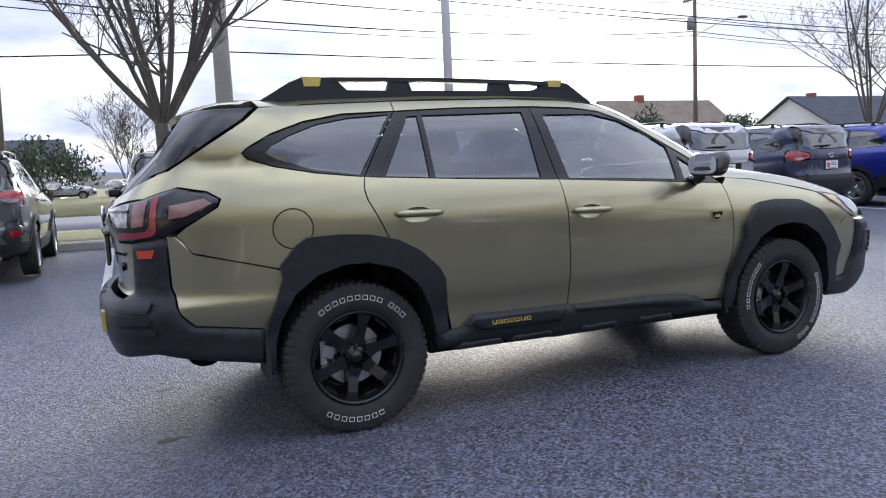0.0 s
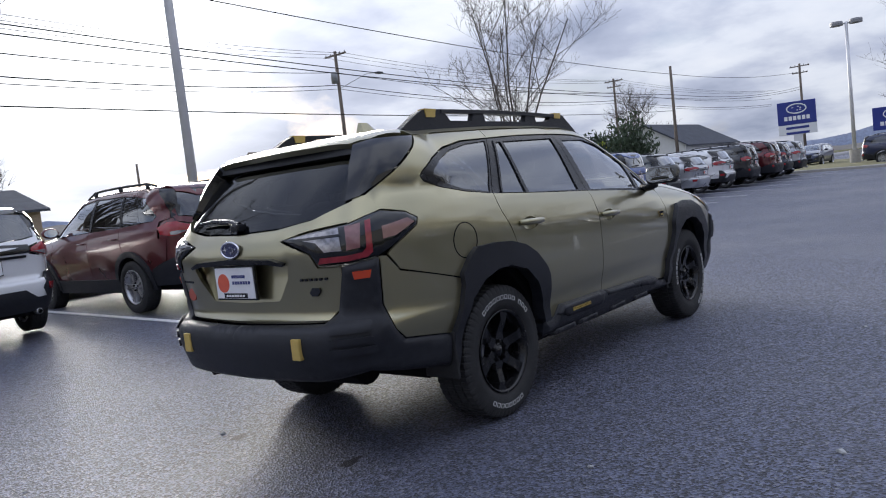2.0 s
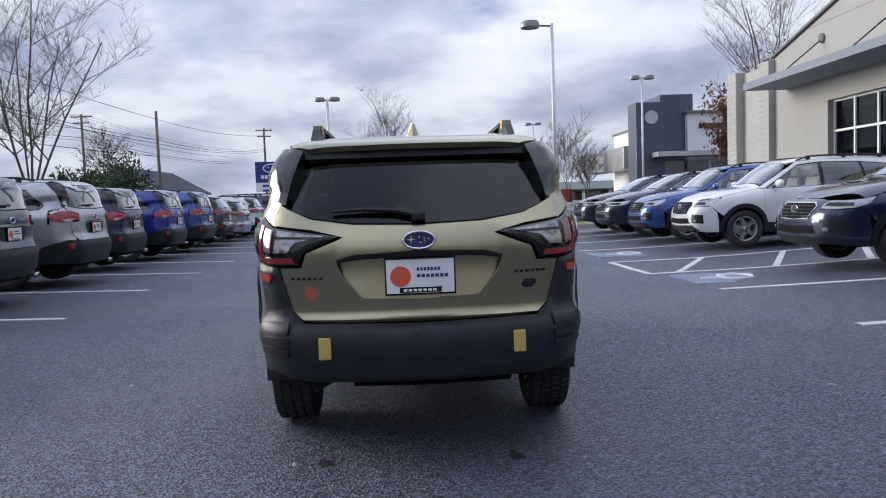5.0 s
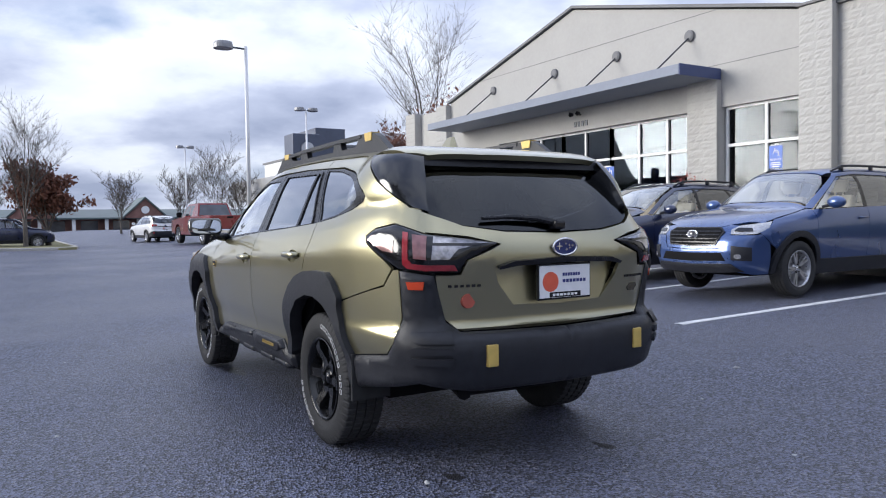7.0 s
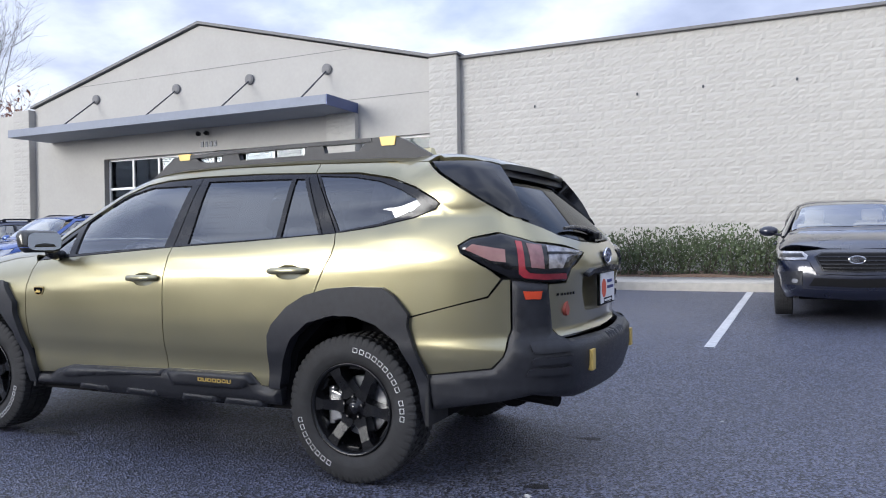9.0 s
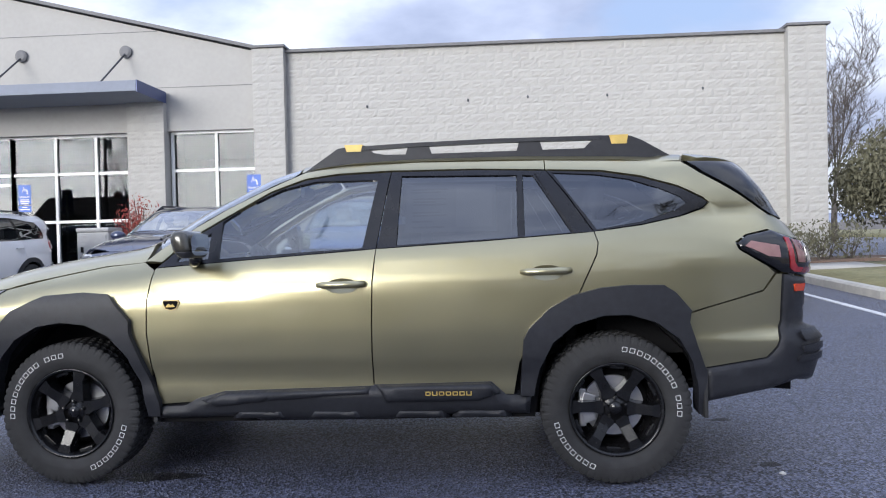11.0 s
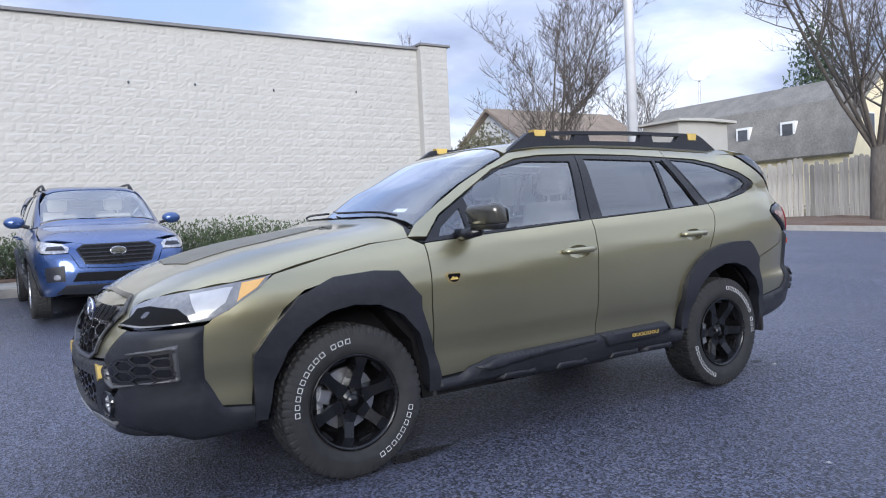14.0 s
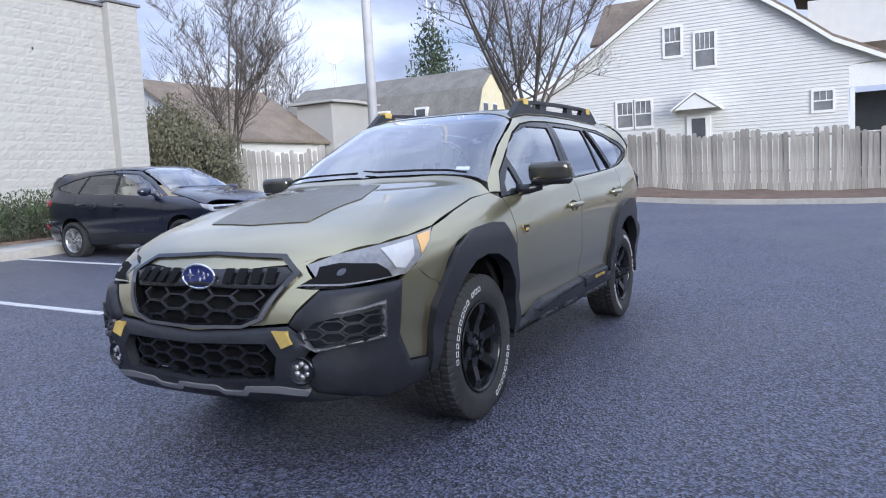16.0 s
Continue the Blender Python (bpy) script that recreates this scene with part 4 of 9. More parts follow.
        for x0, x1 in ((-0.35, -0.45), (-0.93, -1.03)):
            bm = bm_new()
            slab([(x0 + 0.02, 1.645), (x0, 1.705), (x1, 1.705), (x1 - 0.02, 1.645)], 0.527, 0.563)
            part("rail_post", bm, CLAD, rail)
        for x0 in (-0.02, -1.40):
            bm = bm_new()
            slab([(x0, 1.672), (x0 + 0.012, 1.7085 if x0 > -1 else 1.7175), (x0 - 0.085, 1.7085 if x0 > -1 else 1.7185), (x0 - 0.075, 1.672)], 0.519, 0.5705)
            part("tie_down_cap", bm, GOLD, rail)
        # tail lamp: clear strip, red bow, dark outer end
        turn = lambda pts: F.turn("tail", pts)
        lamp = turn([("e", 0.36, 1.118), ("e", 0.52, 1.142), ("e", 0.68, 1.165), ("s", -2.12, 1.212), ("s", -1.99, 1.188), ("s", -1.94, 1.153), ("s", -1.955, 1.122), ("s", -2.09, 1.045), ("s", -2.17, 1.003), ("e", 0.70, 0.985), ("e", 0.56, 0.985), ("e", 0.53, 1.045)])
        C = lambda name, poly, mat, owner=car, label="", kind="tail", **kw: part(name, panel(F, kind, poly, s, scale_u=0.95, **kw), mat, owner, label)
        tl = C("tail_lamp", lamp, GLOSS_BLACK, label="black-edged tail lamp with a red bow", off=0.012, rim=0.04, ramp_w=0.012, step=0.03)
        C("clear_lens", [(0.395, 1.117), (0.50, 1.130), (0.632, 1.148), (0.638, 1.045), (0.565, 1.045), (0.53, 1.088)], material("smoked clear lens", (0.36, 0.35, 0.37), 0.12, 0.5, 40, 0.5, coat=0.9), tl, off=0.015, rim=0.006, step=0.03)
        C("lamp_fin", [(0.43, 1.112), (0.632, 1.118), (0.632, 1.108), (0.46, 1.104)], GLOSS_BLACK, tl, off=0.018, rim=0.004, step=0.03, gap=0)
        C("red_bow", [(0.532, 0.997), (0.66, 0.997), (0.735, 1.006), (0.758, 1.026), (0.762, 1.172), (0.732, 1.166), (0.727, 1.050), (0.712, 1.034), (0.66, 1.029), (0.545, 1.029)], material("deep red bow lens", (0.26, 0.018, 0.026), 0.12, 0.1, 30, 0.3, coat=0.9), tl, off=0.017, rim=0.008, step=0.03)
        C("inner_lens", [(0.652, 1.044), (0.710, 1.050), (0.720, 1.160), (0.652, 1.150)], material("pale red inner lens", (0.21, 0.095, 0.10), 0.14, 0.2, 30, 0.3, coat=0.9), tl, off=0.016, rim=0.004, step=0.03)
        C("outer_lens", [(0.80, 1.075), (0.86, 1.082), (0.965, 1.135), (0.93, 1.160), (0.80, 1.135)], material("smoked amber lens", (0.24, 0.125, 0.115), 0.12, 0.2, 12, 0.25, coat=0.8), tl, off=0.015, rim=0.004, step=0.03)
        C("rear_reflector", turn([("e", 0.685, 0.912), ("s", -2.215, 0.912), ("s", -2.210, 0.952), ("e", 0.685, 0.954)]), ORANGE_RED, off=0.030, rim=0.03, step=0.03)
        # rear bumper corner cladding with slots
        bump = turn([("e", 0.0, 0.705), ("e", 0.55, 0.712), ("e", 0.60, 0.76), ("e", 0.66, 0.975), ("s", -2.175, 0.995), ("s", -2.168, 0.773), ("s", -2.138, 0.652), ("s", -2.085, 0.595), ("s", -1.775, 0.552), ("s", -1.785, 0.392), ("s", -2.10, 0.445), ("e", 0.70, 0.478), ("e", 0.5, 0.445), ("e", 0.0, 0.44)])
        rb = C("rear_bumper", bump, CLAD, off=0.022, rim=0.05, ramp_w=0.02, step=0.04, gap=0.0, middle=True)
        for k in range(3):
            z = 0.700 - 0.046 * k
            C("bumper_rib", turn([("e", 0.605, z), ("e", 0.728, z), ("e", 0.735, z - 0.006), ("e", 0.735, z - 0.024), ("e", 0.728, z - 0.030), ("e", 0.605, z - 0.030)]), CLAD, rb, off=0.034, rim=0.014, step=0.03, gap=0)
        bm = bm_new()
        q0 = F.place("rear", np.array([[0.445, 0.61]]))[0]
        box(bm, q0[0] - 0.034, q0[0] + 0.0, s * 0.445 - 0.028, s * 0.445 + 0.028, 0.562, 0.662, 0.005)
        part("tow_point_cover", bm, GOLD, rb, "yellow tow-eye cover")
        # headlamp
        hl = F.turn("nose", [("e", 0.50, 0.880), ("e", 0.60, 0.918), ("s", 2.05, 0.945), ("s", 1.90, 0.966), ("s", 1.725, 0.990), ("s", 1.79, 0.938), ("s", 1.92, 0.862), ("s", 2.02, 0.815), ("e", 0.68, 0.795), ("e", 0.50, 0.800), ("e", 0.56, 0.835)])
        hd = C("headlamp", hl, material("bright headlamp lens", (0.17, 0.17, 0.172), 0.16, 0.25, 45, 0.2, coat=1.0), label="headlamp with a clear lens and silver bow", kind="nose", off=0.004, rim=0.03, step=0.03)
        bow = F.turn("nose", [("s", 2.075, 0.926), ("s", 1.93, 0.948), ("s", 1.90, 0.948), ("s", 1.945, 0.885), ("s", 2.02, 0.838), ("s", 2.07, 0.845)])
        C("light_bow", bow, material("bright lamp reflector", (0.42, 0.42, 0.42), 0.2, 0.25, 20, 0.1, coat=0.9), hd, kind="nose", off=0.009, rim=0.006, step=0.025)
        C("lamp_mask", F.turn("nose", [("e", 0.515, 0.806), ("e", 0.565, 0.838), ("e", 0.56, 0.872), ("e", 0.63, 0.885), ("s", 2.13, 0.875), ("s", 2.10, 0.845), ("s", 2.09, 0.815), ("e", 0.68, 0.803)]), BLACK, hd, kind="nose", off=0.006, rim=0.004, step=0.025)
        for py_, pz_ in ((0.66, 0.846),):
            C("projector", F.turn("nose", [("e", py_ - 0.018, pz_ - 0.016), ("e", py_ - 0.018, pz_ + 0.016), ("e", py_ + 0.018, pz_ + 0.016), ("e", py_ + 0.018, pz_ - 0.016)]), material("dark projector glass", (0.05, 0.05, 0.06), 0.1, 0.3, 20, 0.2, coat=0.8), hd, kind="nose", off=0.010, rim=0.006, step=0.02, smooth_times=2)
        C("side_marker", F.turn("nose", [("s", 1.865, 0.963), ("s", 1.755, 0.979), ("s", 1.805, 0.935), ("s", 1.905, 0.882)]), AMBER, hd, kind="nose", off=0.008, rim=0.005, step=0.02)
        # front bumper: painted end, black corner, mesh insert, fog lamp
        C("wing_lower", F.turn("nose", [("s", 1.950, 0.846), ("s", 2.02, 0.813), ("s", 2.045, 0.800), ("s", 2.055, 0.70), ("s", 2.05, 0.57), ("s", 1.98, 0.44), ("s", 1.85, 0.425), ("s", 1.84, 0.66), ("s", 1.775, 0.733), ("s", 1.86, 0.770)]), OLIVE, kind="nose", step=0.03)
        cornerf = F.turn("nose", [("e", 0.49, 0.655), ("e", 0.52, 0.70), ("e", 0.60, 0.785), ("s", 2.04, 0.80), ("s", 2.046, 0.70), ("s", 2.041, 0.57), ("s", 1.970, 0.437), ("s", 1.80, 0.42), ("s", 1.82, 0.31), ("s", 2.08, 0.29), ("e", 0.68, 0.33), ("e", 0.56, 0.375), ("e", 0.52, 0.47), ("e", 0.60, 0.54), ("e", 0.60, 0.58)])
        C("wing_web", F.turn("nose", [("s", 1.98, 0.850), ("s", 2.03, 0.80), ("s", 1.90, 0.735), ("s", 1.79, 0.715), ("s", 1.74, 0.76), ("s", 1.84, 0.80), ("s", 1.90, 0.86)]), OLIVE, kind="nose", off=-0.007, rim=0.0, step=0.03, gap=0)
        fb = C("front_bumper_corner", cornerf, CLAD, kind="nose", off=0.022, rim=0.05, ramp_w=0.02, step=0.035)
        C("bumper_blade", F.turn("nose", [("e", 0.46, 0.615), ("e", 0.49, 0.605), ("e", 0.60, 0.545), ("e", 0.70, 0.568), ("s", 2.13, 0.575), ("s", 2.14, 0.735), ("e", 0.66, 0.70), ("e", 0.66, 0.684), ("s", 2.17, 0.705), ("s", 2.165, 0.595), ("e", 0.70, 0.580), ("e", 0.60, 0.565), ("e", 0.585, 0.58), ("e", 0.565, 0.635), ("e", 0.54, 0.635), ("e", 0.56, 0.585)]), material("dark satin bumper blade", (0.10, 0.10, 0.105), 0.35, 0.3, 15, 0.15), fb, kind="nose", off=0.036, rim=0.03, ramp_w=0.008, step=0.02, gap=0)
        u0, u1 = [u for u, v in F.turn("nose", [("e", 0.585, 0.63), ("s", 2.165, 0.63)])]
        zone = F.turn("nose", [("e", 0.60, 0.572), ("e", 0.70, 0.585), ("s", 2.165, 0.600), ("s", 2.175, 0.700), ("e", 0.66, 0.682), ("e", 0.60, 0.668), ("e", 0.565, 0.632)])
        C("side_mesh", zone, GLOSS_BLACK, fb, kind="nose", off=0.026, rim=0.01, step=0.03)
        span = u1 - u0
        for r in range(7):
            for k in range(4):
                uc = u0 + span * (0.02 + 0.57 * k + (0.285 if r % 2 else 0.0))
                zc_ = 0.578 + 0.0215 * r + 0.02 * (uc - u0) / span
                if inside_poly(np.array([[uc, zc_]]), zone)[0][0]:
                    hx = [(uc + span * 0.190 * math.cos(math.pi / 3 * j_), zc_ + 0.0250 * math.sin(math.pi / 3 * j_)) for j_ in range(6)]
                    hh_ = [(uc + span * 0.158 * math.cos(math.pi / 3 * j_), zc_ + 0.0195 * math.sin(math.pi / 3 * j_)) for j_ in range(6)]
                    C("mesh_cell", hx, CLAD, fb, kind="nose", off=0.034, rim=0.010, step=0.05, gap=0, holes=(hh_,))
        q1 = F.place("front", np.array([[0.545, 0.475]]))[0]
        bm = bm_new()
        m = pose(q1[0] + 0.012, s * 0.545, 0.475, 0, 0, 10 * s)
        lathe(bm, [(0.058, -0.02), (0.058, 0.012), (0.050, 0.014), (0.046, -0.02), (0.0005, -0.022)], 26, axis="x", m=m)
        fog = part("fog_lamp", bm, GLOSS_BLACK, car, "round fog lamp with six small lights", smooth=True)
        for k in range(6):
            bm = bm_new()
            a = radians(60 * k + 30)
            lathe(bm, [(0.0005, 0.008), (0.011, 0.006), (0.013, -0.01), (0.013, -0.02)], 10, axis="x", m=m @ Matrix.Translation((0, 0.026 * math.cos(a), 0.026 * math.sin(a))))
            part("fog_light", bm, SATIN, fog, smooth=True)
        bm = bm_new()
        q2 = F.place("front", np.array([[0.47, 0.60]]))[0]
        prism(bm, [(s * 0.43, 0.635), (s * 0.50, 0.635), (s * 0.525, 0.585), (s * 0.475, 0.565)][::s], q2[0] - 0.0, q2[0] + 0.029, "x")
        part("front_tow_cover", bm, GOLD, fb, "yellow tow-hook cover")
        # mud flap
        for x0, x1, zt in ((-1.79, -1.755, 0.56), (0.92, 0.955, 0.50)):
            bm = bm_new()
            box(bm, x0, x1 - 0.015, min(s * 0.63, s * 0.845), max(s * 0.63, s * 0.845), 0.32 if x0 < 0 else 0.31, zt, 0.006)
            part("mud_flap", bm, RUBBER, car)
        for x, nm in ((1.3725, "front_wheel"), (-1.358, "rear_wheel")):
            wheel_parts(car, (x, s * (0.747 if x > 0 else 0.732), 0.362), s, letters=True, nm=nm, turn={(1, 1): 43, (-1, 1): 3, (1, -1): 41, (-1, -1): 42}[(1 if x > 0 else -1, s)], text_at={(1, 1): 45, (-1, 1): 145, (1, -1): 205, (-1, -1): 102}[(1 if x > 0 else -1, s)])
    # wiper, hood, roof, screens on the middle line
    T = lambda name, poly, mat, owner=car, label="", kind="top", **kw: part(name, panel(F, kind, poly, 1, **kw), mat, owner, label)
    def edge_y(pts):
        return [(x, F1(x, z)[1]) for x, z in pts]
    ge = edge_y([(0.995, 1.116), (1.211, 1.098), (1.455, 1.052), (1.717, 0.993), (1.90, 0.966), (2.05, 0.945)])
    hood_r = [(1.10, 0.0), (1.08, 0.3), (1.02, 0.55), (0.985, 0.70)] + ge + [(2.19, 0.60), (2.27, 0.45), (2.325, 0.2), (2.335, 0.0)]
    hood_poly = hood_r + [(x, -y) for x, y in hood_r[::-1][1:-1]]
    bon = T("bonnet", hood_poly, OLIVE, step=0.045)
    T("bonnet_decal", [(1.22, 0.20), (1.60, 0.34), (1.98, 0.30), (2.02, 0.0), (1.98, -0.30), (1.60, -0.34), (1.22, -0.20), (1.20, 0.0)], material("matt dark bonnet decal", (0.155, 0.148, 0.112), 0.36, 0.5, 20, 0.12), bon, off=0.004, rim=0.003, step=0.045, gap=0)
    wr = [(1.085, 0.0), (1.065, 0.3), (1.01, 0.55), (0.93, 0.735)] + [(x, F1(x, z)[1] - 0.003) for x, z in ((0.763, 1.290), (0.596, 1.387), (0.426, 1.470))] + [(0.26, 0.585), (0.235, 0.55), (0.25, 0.3), (0.26, 0.0)]
    sh = T("windscreen", wr + [(x, -y) for x, y in wr[::-1][1:-1]], GLASS_CLEAR, step=0.06, off=-0.003, rim=0.006)
    sh.visible_shadow = False
    # black frit band round the screen
    ins_ = inset(dense(wr + [(x, -y) for x, y in wr[::-1][1:-1]], 0.06), 0.045)
    T("screen_band", wr + [(x, -y) for x, y in wr[::-1][1:-1]], GLOSS_BLACK, sh, step=0.06, off=-0.009, rim=0.002, holes=(ins_,))
    T("cowl", [(1.10, 0.70), (1.10, -0.70), (0.95, -0.74), (1.06, -0.3), (1.07, 0.0), (1.06, 0.3), (0.95, 0.74)], CLAD, off=-0.02, rim=0.0, step=0.05)
    for y0, y1 in ((0.62, -0.02), (-0.05, -0.66)):
        bm = bm_new()
        pts = [F.place("top", np.array([[1.055 - 0.22 * y * y - (0.02 if y == y1 else 0), y]]))[0] + np.array([0.008, 0, 0.012]) for y in np.linspace(y0, y1, 7)]
        tube(bm, pts, [0.007] * 6 + [0.004], 6)
        part("wiper", bm, CLAD_GLOSS, car)
    ry = 0.585
    rr = [(0.255, 0.0), (0.245, 0.3), (0.225, ry - 0.02)] + [(x, F1(x, z)[1] - 0.002) for x, z in ((0.20, 1.570), (0.0, 1.597), (-0.4, 1.605), (-1.05, 1.595), (-1.5, 1.580), (-1.72, 1.565))] + [(-1.78, 0.45), (-1.80, 0.0)]
    T("roof", rr + [(x, -y) for x, y in rr[::-1][1:-1]], OLIVE, step=0.06)
    # shark-fin aerial
    bm = bm_new()
    zf = F.place("top", np.array([[-1.35, 0.0]]))[0][2]
    lo = [(-1.22, 0.0), (-1.28, 0.032), (-1.42, 0.040), (-1.46, 0.0), (-1.42, -0.040), (-1.28, -0.032)]
    a = [bm.verts.new((x, y, zf - 0.01)) for x, y in lo]
    b = [bm.verts.new((-1.39 + (x + 1.36) * 0.35, y * 0.25, zf + 0.075)) for x, y in lo]
    bm.faces.new(b)
    for i in range(6):
        bm.faces.new((a[i], a[(i + 1) % 6], b[(i + 1) % 6], b[i]))
    part("aerial", bm, OLIVE, car, smooth=False)
    # spoiler over the rear screen
    sp = [(-1.81, 0.0), (-1.79, 0.45), (-1.74, 0.60), (-1.80, 0.660), (-1.98, 0.620), (-2.045, 0.53), (-2.07, 0.25), (-2.075, 0.0)]
    spo = T("spoiler", sp + [(x, -y) for x, y in sp[::-1][1:-1]], OLIVE, step=0.05, off=0.006, rim=0.030)
    sb = [(-1.83, 0.0), (-1.82, 0.45), (-1.82, 0.57), (-1.96, 0.572), (-2.018, 0.49), (-2.048, 0.25), (-2.053, 0.0)]
    T("spoiler_underside", sb + [(x, -y) for x, y in sb[::-1][1:-1]], CLAD, spo, step=0.05, off=-0.020, rim=0.0, gap=0)
    # black block added below the spoiler: the overhang's shade as a dark shape
    bm = bm_new()
    prism(bm, [(-1.80, 1.565), (-2.02, 1.540), (-2.03, 1.495), (-1.80, 1.475)], -0.60, 0.60)
    part("spoiler_box", bm, CLAD, spo)
    for s in (1, -1):
        part("spoiler_fin", panel(F, "tail", F.turn("tail", [("s", -1.74, 1.560), ("s", -1.98, 1.553), ("e", 0.55, 1.535), ("e", 0.585, 1.43), ("e", 0.615, 1.315), ("e", 0.625, 1.262), ("s", -2.155, 1.280), ("s", -2.005, 1.375), ("s", -1.81, 1.500)]), s, off=0.006, rim=0.08, step=0.04, scale_u=0.8), GLOSS_BLACK, spo)
    # tailgate
    R = lambda name, poly, mat, owner=car, label="", **kw: part(name, panel(F, "rear", poly, 1, **kw), mat, owner, label)
    glass_r = [(0.0, 1.165), (0.3, 1.175), (0.50, 1.205), (0.625, 1.255), (0.635, 1.30), (0.60, 1.42), (0.565, 1.515), (0.3, 1.53), (0.0, 1.535)]
    gr = glass_r + [(-y, z) for y, z in glass_r[::-1][1:-1]]
    gate = [(0.0, 0.72), (0.555, 0.725), (0.605, 0.77), (0.645, 0.915), (0.655, 0.975), (0.55, 0.978), (0.525, 1.045), (0.35, 1.112), (0.50, 1.148), (0.68, 1.170), (0.69, 1.22), (0.655, 1.27), (0.615, 1.25), (0.50, 1.200), (0.3, 1.17), (0.0, 1.16)]
    rec = [(0.0, 0.815), (0.27, 0.825), (0.36, 0.93), (0.385, 0.995), (0.33, 1.012), (0.28, 1.018), (0.0, 1.03)]
    tg = R("tailgate", gate + [(-y, z) for y, z in gate[::-1][1:-1]], OLIVE, step=0.05, holes=(rec + [(-y, z) for y, z in rec[::-1][1:-1]],))
    hollow = ((1.16, 1.26, 1.54), (0.0, -0.014, -0.065))
    rg = R("rear_screen", gr, GLASS_REAR, tg, step=0.05, off=-0.004, rim=0.006, lean=hollow)
    rg.visible_shadow = False
    gin = inset(dense(gr, 0.06), 0.05)
    R("rear_screen_band", gr, GLOSS_BLACK, tg, step=0.05, off=-0.010, rim=0.003, holes=(gin,), lean=hollow)
    # plate recess
    R("plate_recess", rec + [(-y, z) for y, z in rec[::-1][1:-1]], OLIVE, tg, rim=0.0, step=0.03, gap=-0.003, lean=((0.81, 0.83, 0.96, 1.00, 1.03), (0.0, -0.006, -0.046, -0.050, -0.050)))
    lid = [(0.0, 1.022), (0.28, 1.014), (0.37, 1.0), (0.38, 1.012), (0.30, 1.035), (0.0, 1.046)]
    R("grip_strip", lid + [(-y, z) for y, z in lid[::-1][1:-1]], CLAD_GLOSS, tg, off=0.022, rim=0.03, step=0.04, gap=0)
    xp = F.place("rear", np.array([[0.0, 0.925]]))[0][0]
    plate_parts(tg, pose(xp - 0.020, 0, 0.925, 0, 0, 180))
    xe = F.place("rear", np.array([[0.0, 1.087]]))[0][0]
    emblem(tg, pose(xe - 0.012, 0, 1.090, 0, 0, 180), 0.072)
    bm = bm_new()
    xd = F.place("rear", np.array([[0.505, 0.855]]))[0][0]
    lathe(bm, [(0.0005, -0.006), (0.034, -0.006), (0.036, 0.01)], 22, axis="x", m=Matrix.Translation((xd, 0.505, 0.855)))
    part("round_sticker", bm, material("brick red sticker", (0.40, 0.09, 0.06), 0.5, 0, 20, 0.1), tg, "small round red dealer sticker")
    for y0, y1, z in ((0.60, 0.44, 0.925), (-0.44, -0.60, 0.925)):
        bm = bm_new()
        for k in range(6):
            a = y0 + (y1 - y0) * k / 6
            xq = F.place("rear", np.array([[abs(a), z]]))[0][0]
            box(bm, xq - 0.006, xq + 0.004, a - 0.016, a, z - 0.006, z + 0.006)
        part("model_marking", bm, CLAD_GLOSS, tg, "black bars in place of the model name")
    bm = bm_new()
    xq = F.place("rear", np.array([[0.505, 0.865]]))[0][0]
    prism(bm, [(-0.54, 0.885), (-0.47, 0.885), (-0.465, 0.87), (-0.485, 0.845), (-0.525, 0.845), (-0.545, 0.87)], xq - 0.006, xq + 0.004, "x")
    part("gate_badge", bm, GLOSS_BLACK, tg, "black shield badge")
    # rear wiper
    bm = bm_new()
    pts = [F.place("rear", np.array([[abs(y), z]]))[0] for y, z in ((0.40, 1.232), (0.25, 1.238), (0.1, 1.228), (0.0, 1.205))]
    tube(bm, [(p[0] - 0.010, y, p[2]) for p, y in zip(pts, (0.40, 0.25, 0.1, 0.0))], [0.008, 0.012, 0.015, 0.02], 8)
    box(bm, pts[3][0] - 0.05, pts[3][0] + 0.01, -0.035, 0.03, 1.175, 1.215, 0.01)
    part("rear_wiper", bm, CLAD_GLOSS, tg, smooth=False)
    # nose: grille, badge, bars, lower grille, skid plate
    Fr = lambda name, poly, mat, owner=car, label="", **kw: part(name, panel(F, "front", poly, 1, **kw), mat, owner, label)
    sym = lambda h: h + [(-y, z) for y, z in h[::-1] if abs(y) > 1e-6]
    noseband = [(0.0, 0.945), (0.35, 0.940), (0.56, 0.918), (0.50, 0.878), (0.555, 0.832), (0.50, 0.797), (0.60, 0.79), (0.52, 0.705), (0.49, 0.66), (0.0, 0.615)]
    ghole = sym([(0.0, 0.928), (0.38, 0.915), (0.49, 0.850), (0.36, 0.675), (0.27, 0.645), (0.0, 0.635)])
    Fr("nose_panel", sym(noseband), OLIVE, step=0.04, holes=(ghole,))
    gframe = sym([(0.0, 0.930), (0.385, 0.918), (0.50, 0.850), (0.365, 0.668), (0.27, 0.637), (0.0, 0.627)])
    gr_o = Fr("grille", gframe, GLOSS_BLACK, label="black grille with a cross bar and hexagon mesh", off=0.010, rim=0.05, step=0.03, gap=0, holes=(sym([(0.0, 0.918), (0.375, 0.903), (0.465, 0.850), (0.345, 0.690), (0.26, 0.660), (0.0, 0.650)]),))
    Fr("grille_back", ghole, BLACK, gr_o, off=-0.05, rim=0, step=0.06, gap=0)
    Fr("grille_lip", sym([(0.0, 0.640), (0.27, 0.650), (0.355, 0.680), (0.44, 0.80), (0.455, 0.80), (0.375, 0.672), (0.275, 0.637), (0.0, 0.627)]), material("dark satin bumper blade", (0.10, 0.10, 0.105), 0.35, 0.3, 15, 0.15), gr_o, off=0.016, rim=0.012, step=0.03, gap=0)
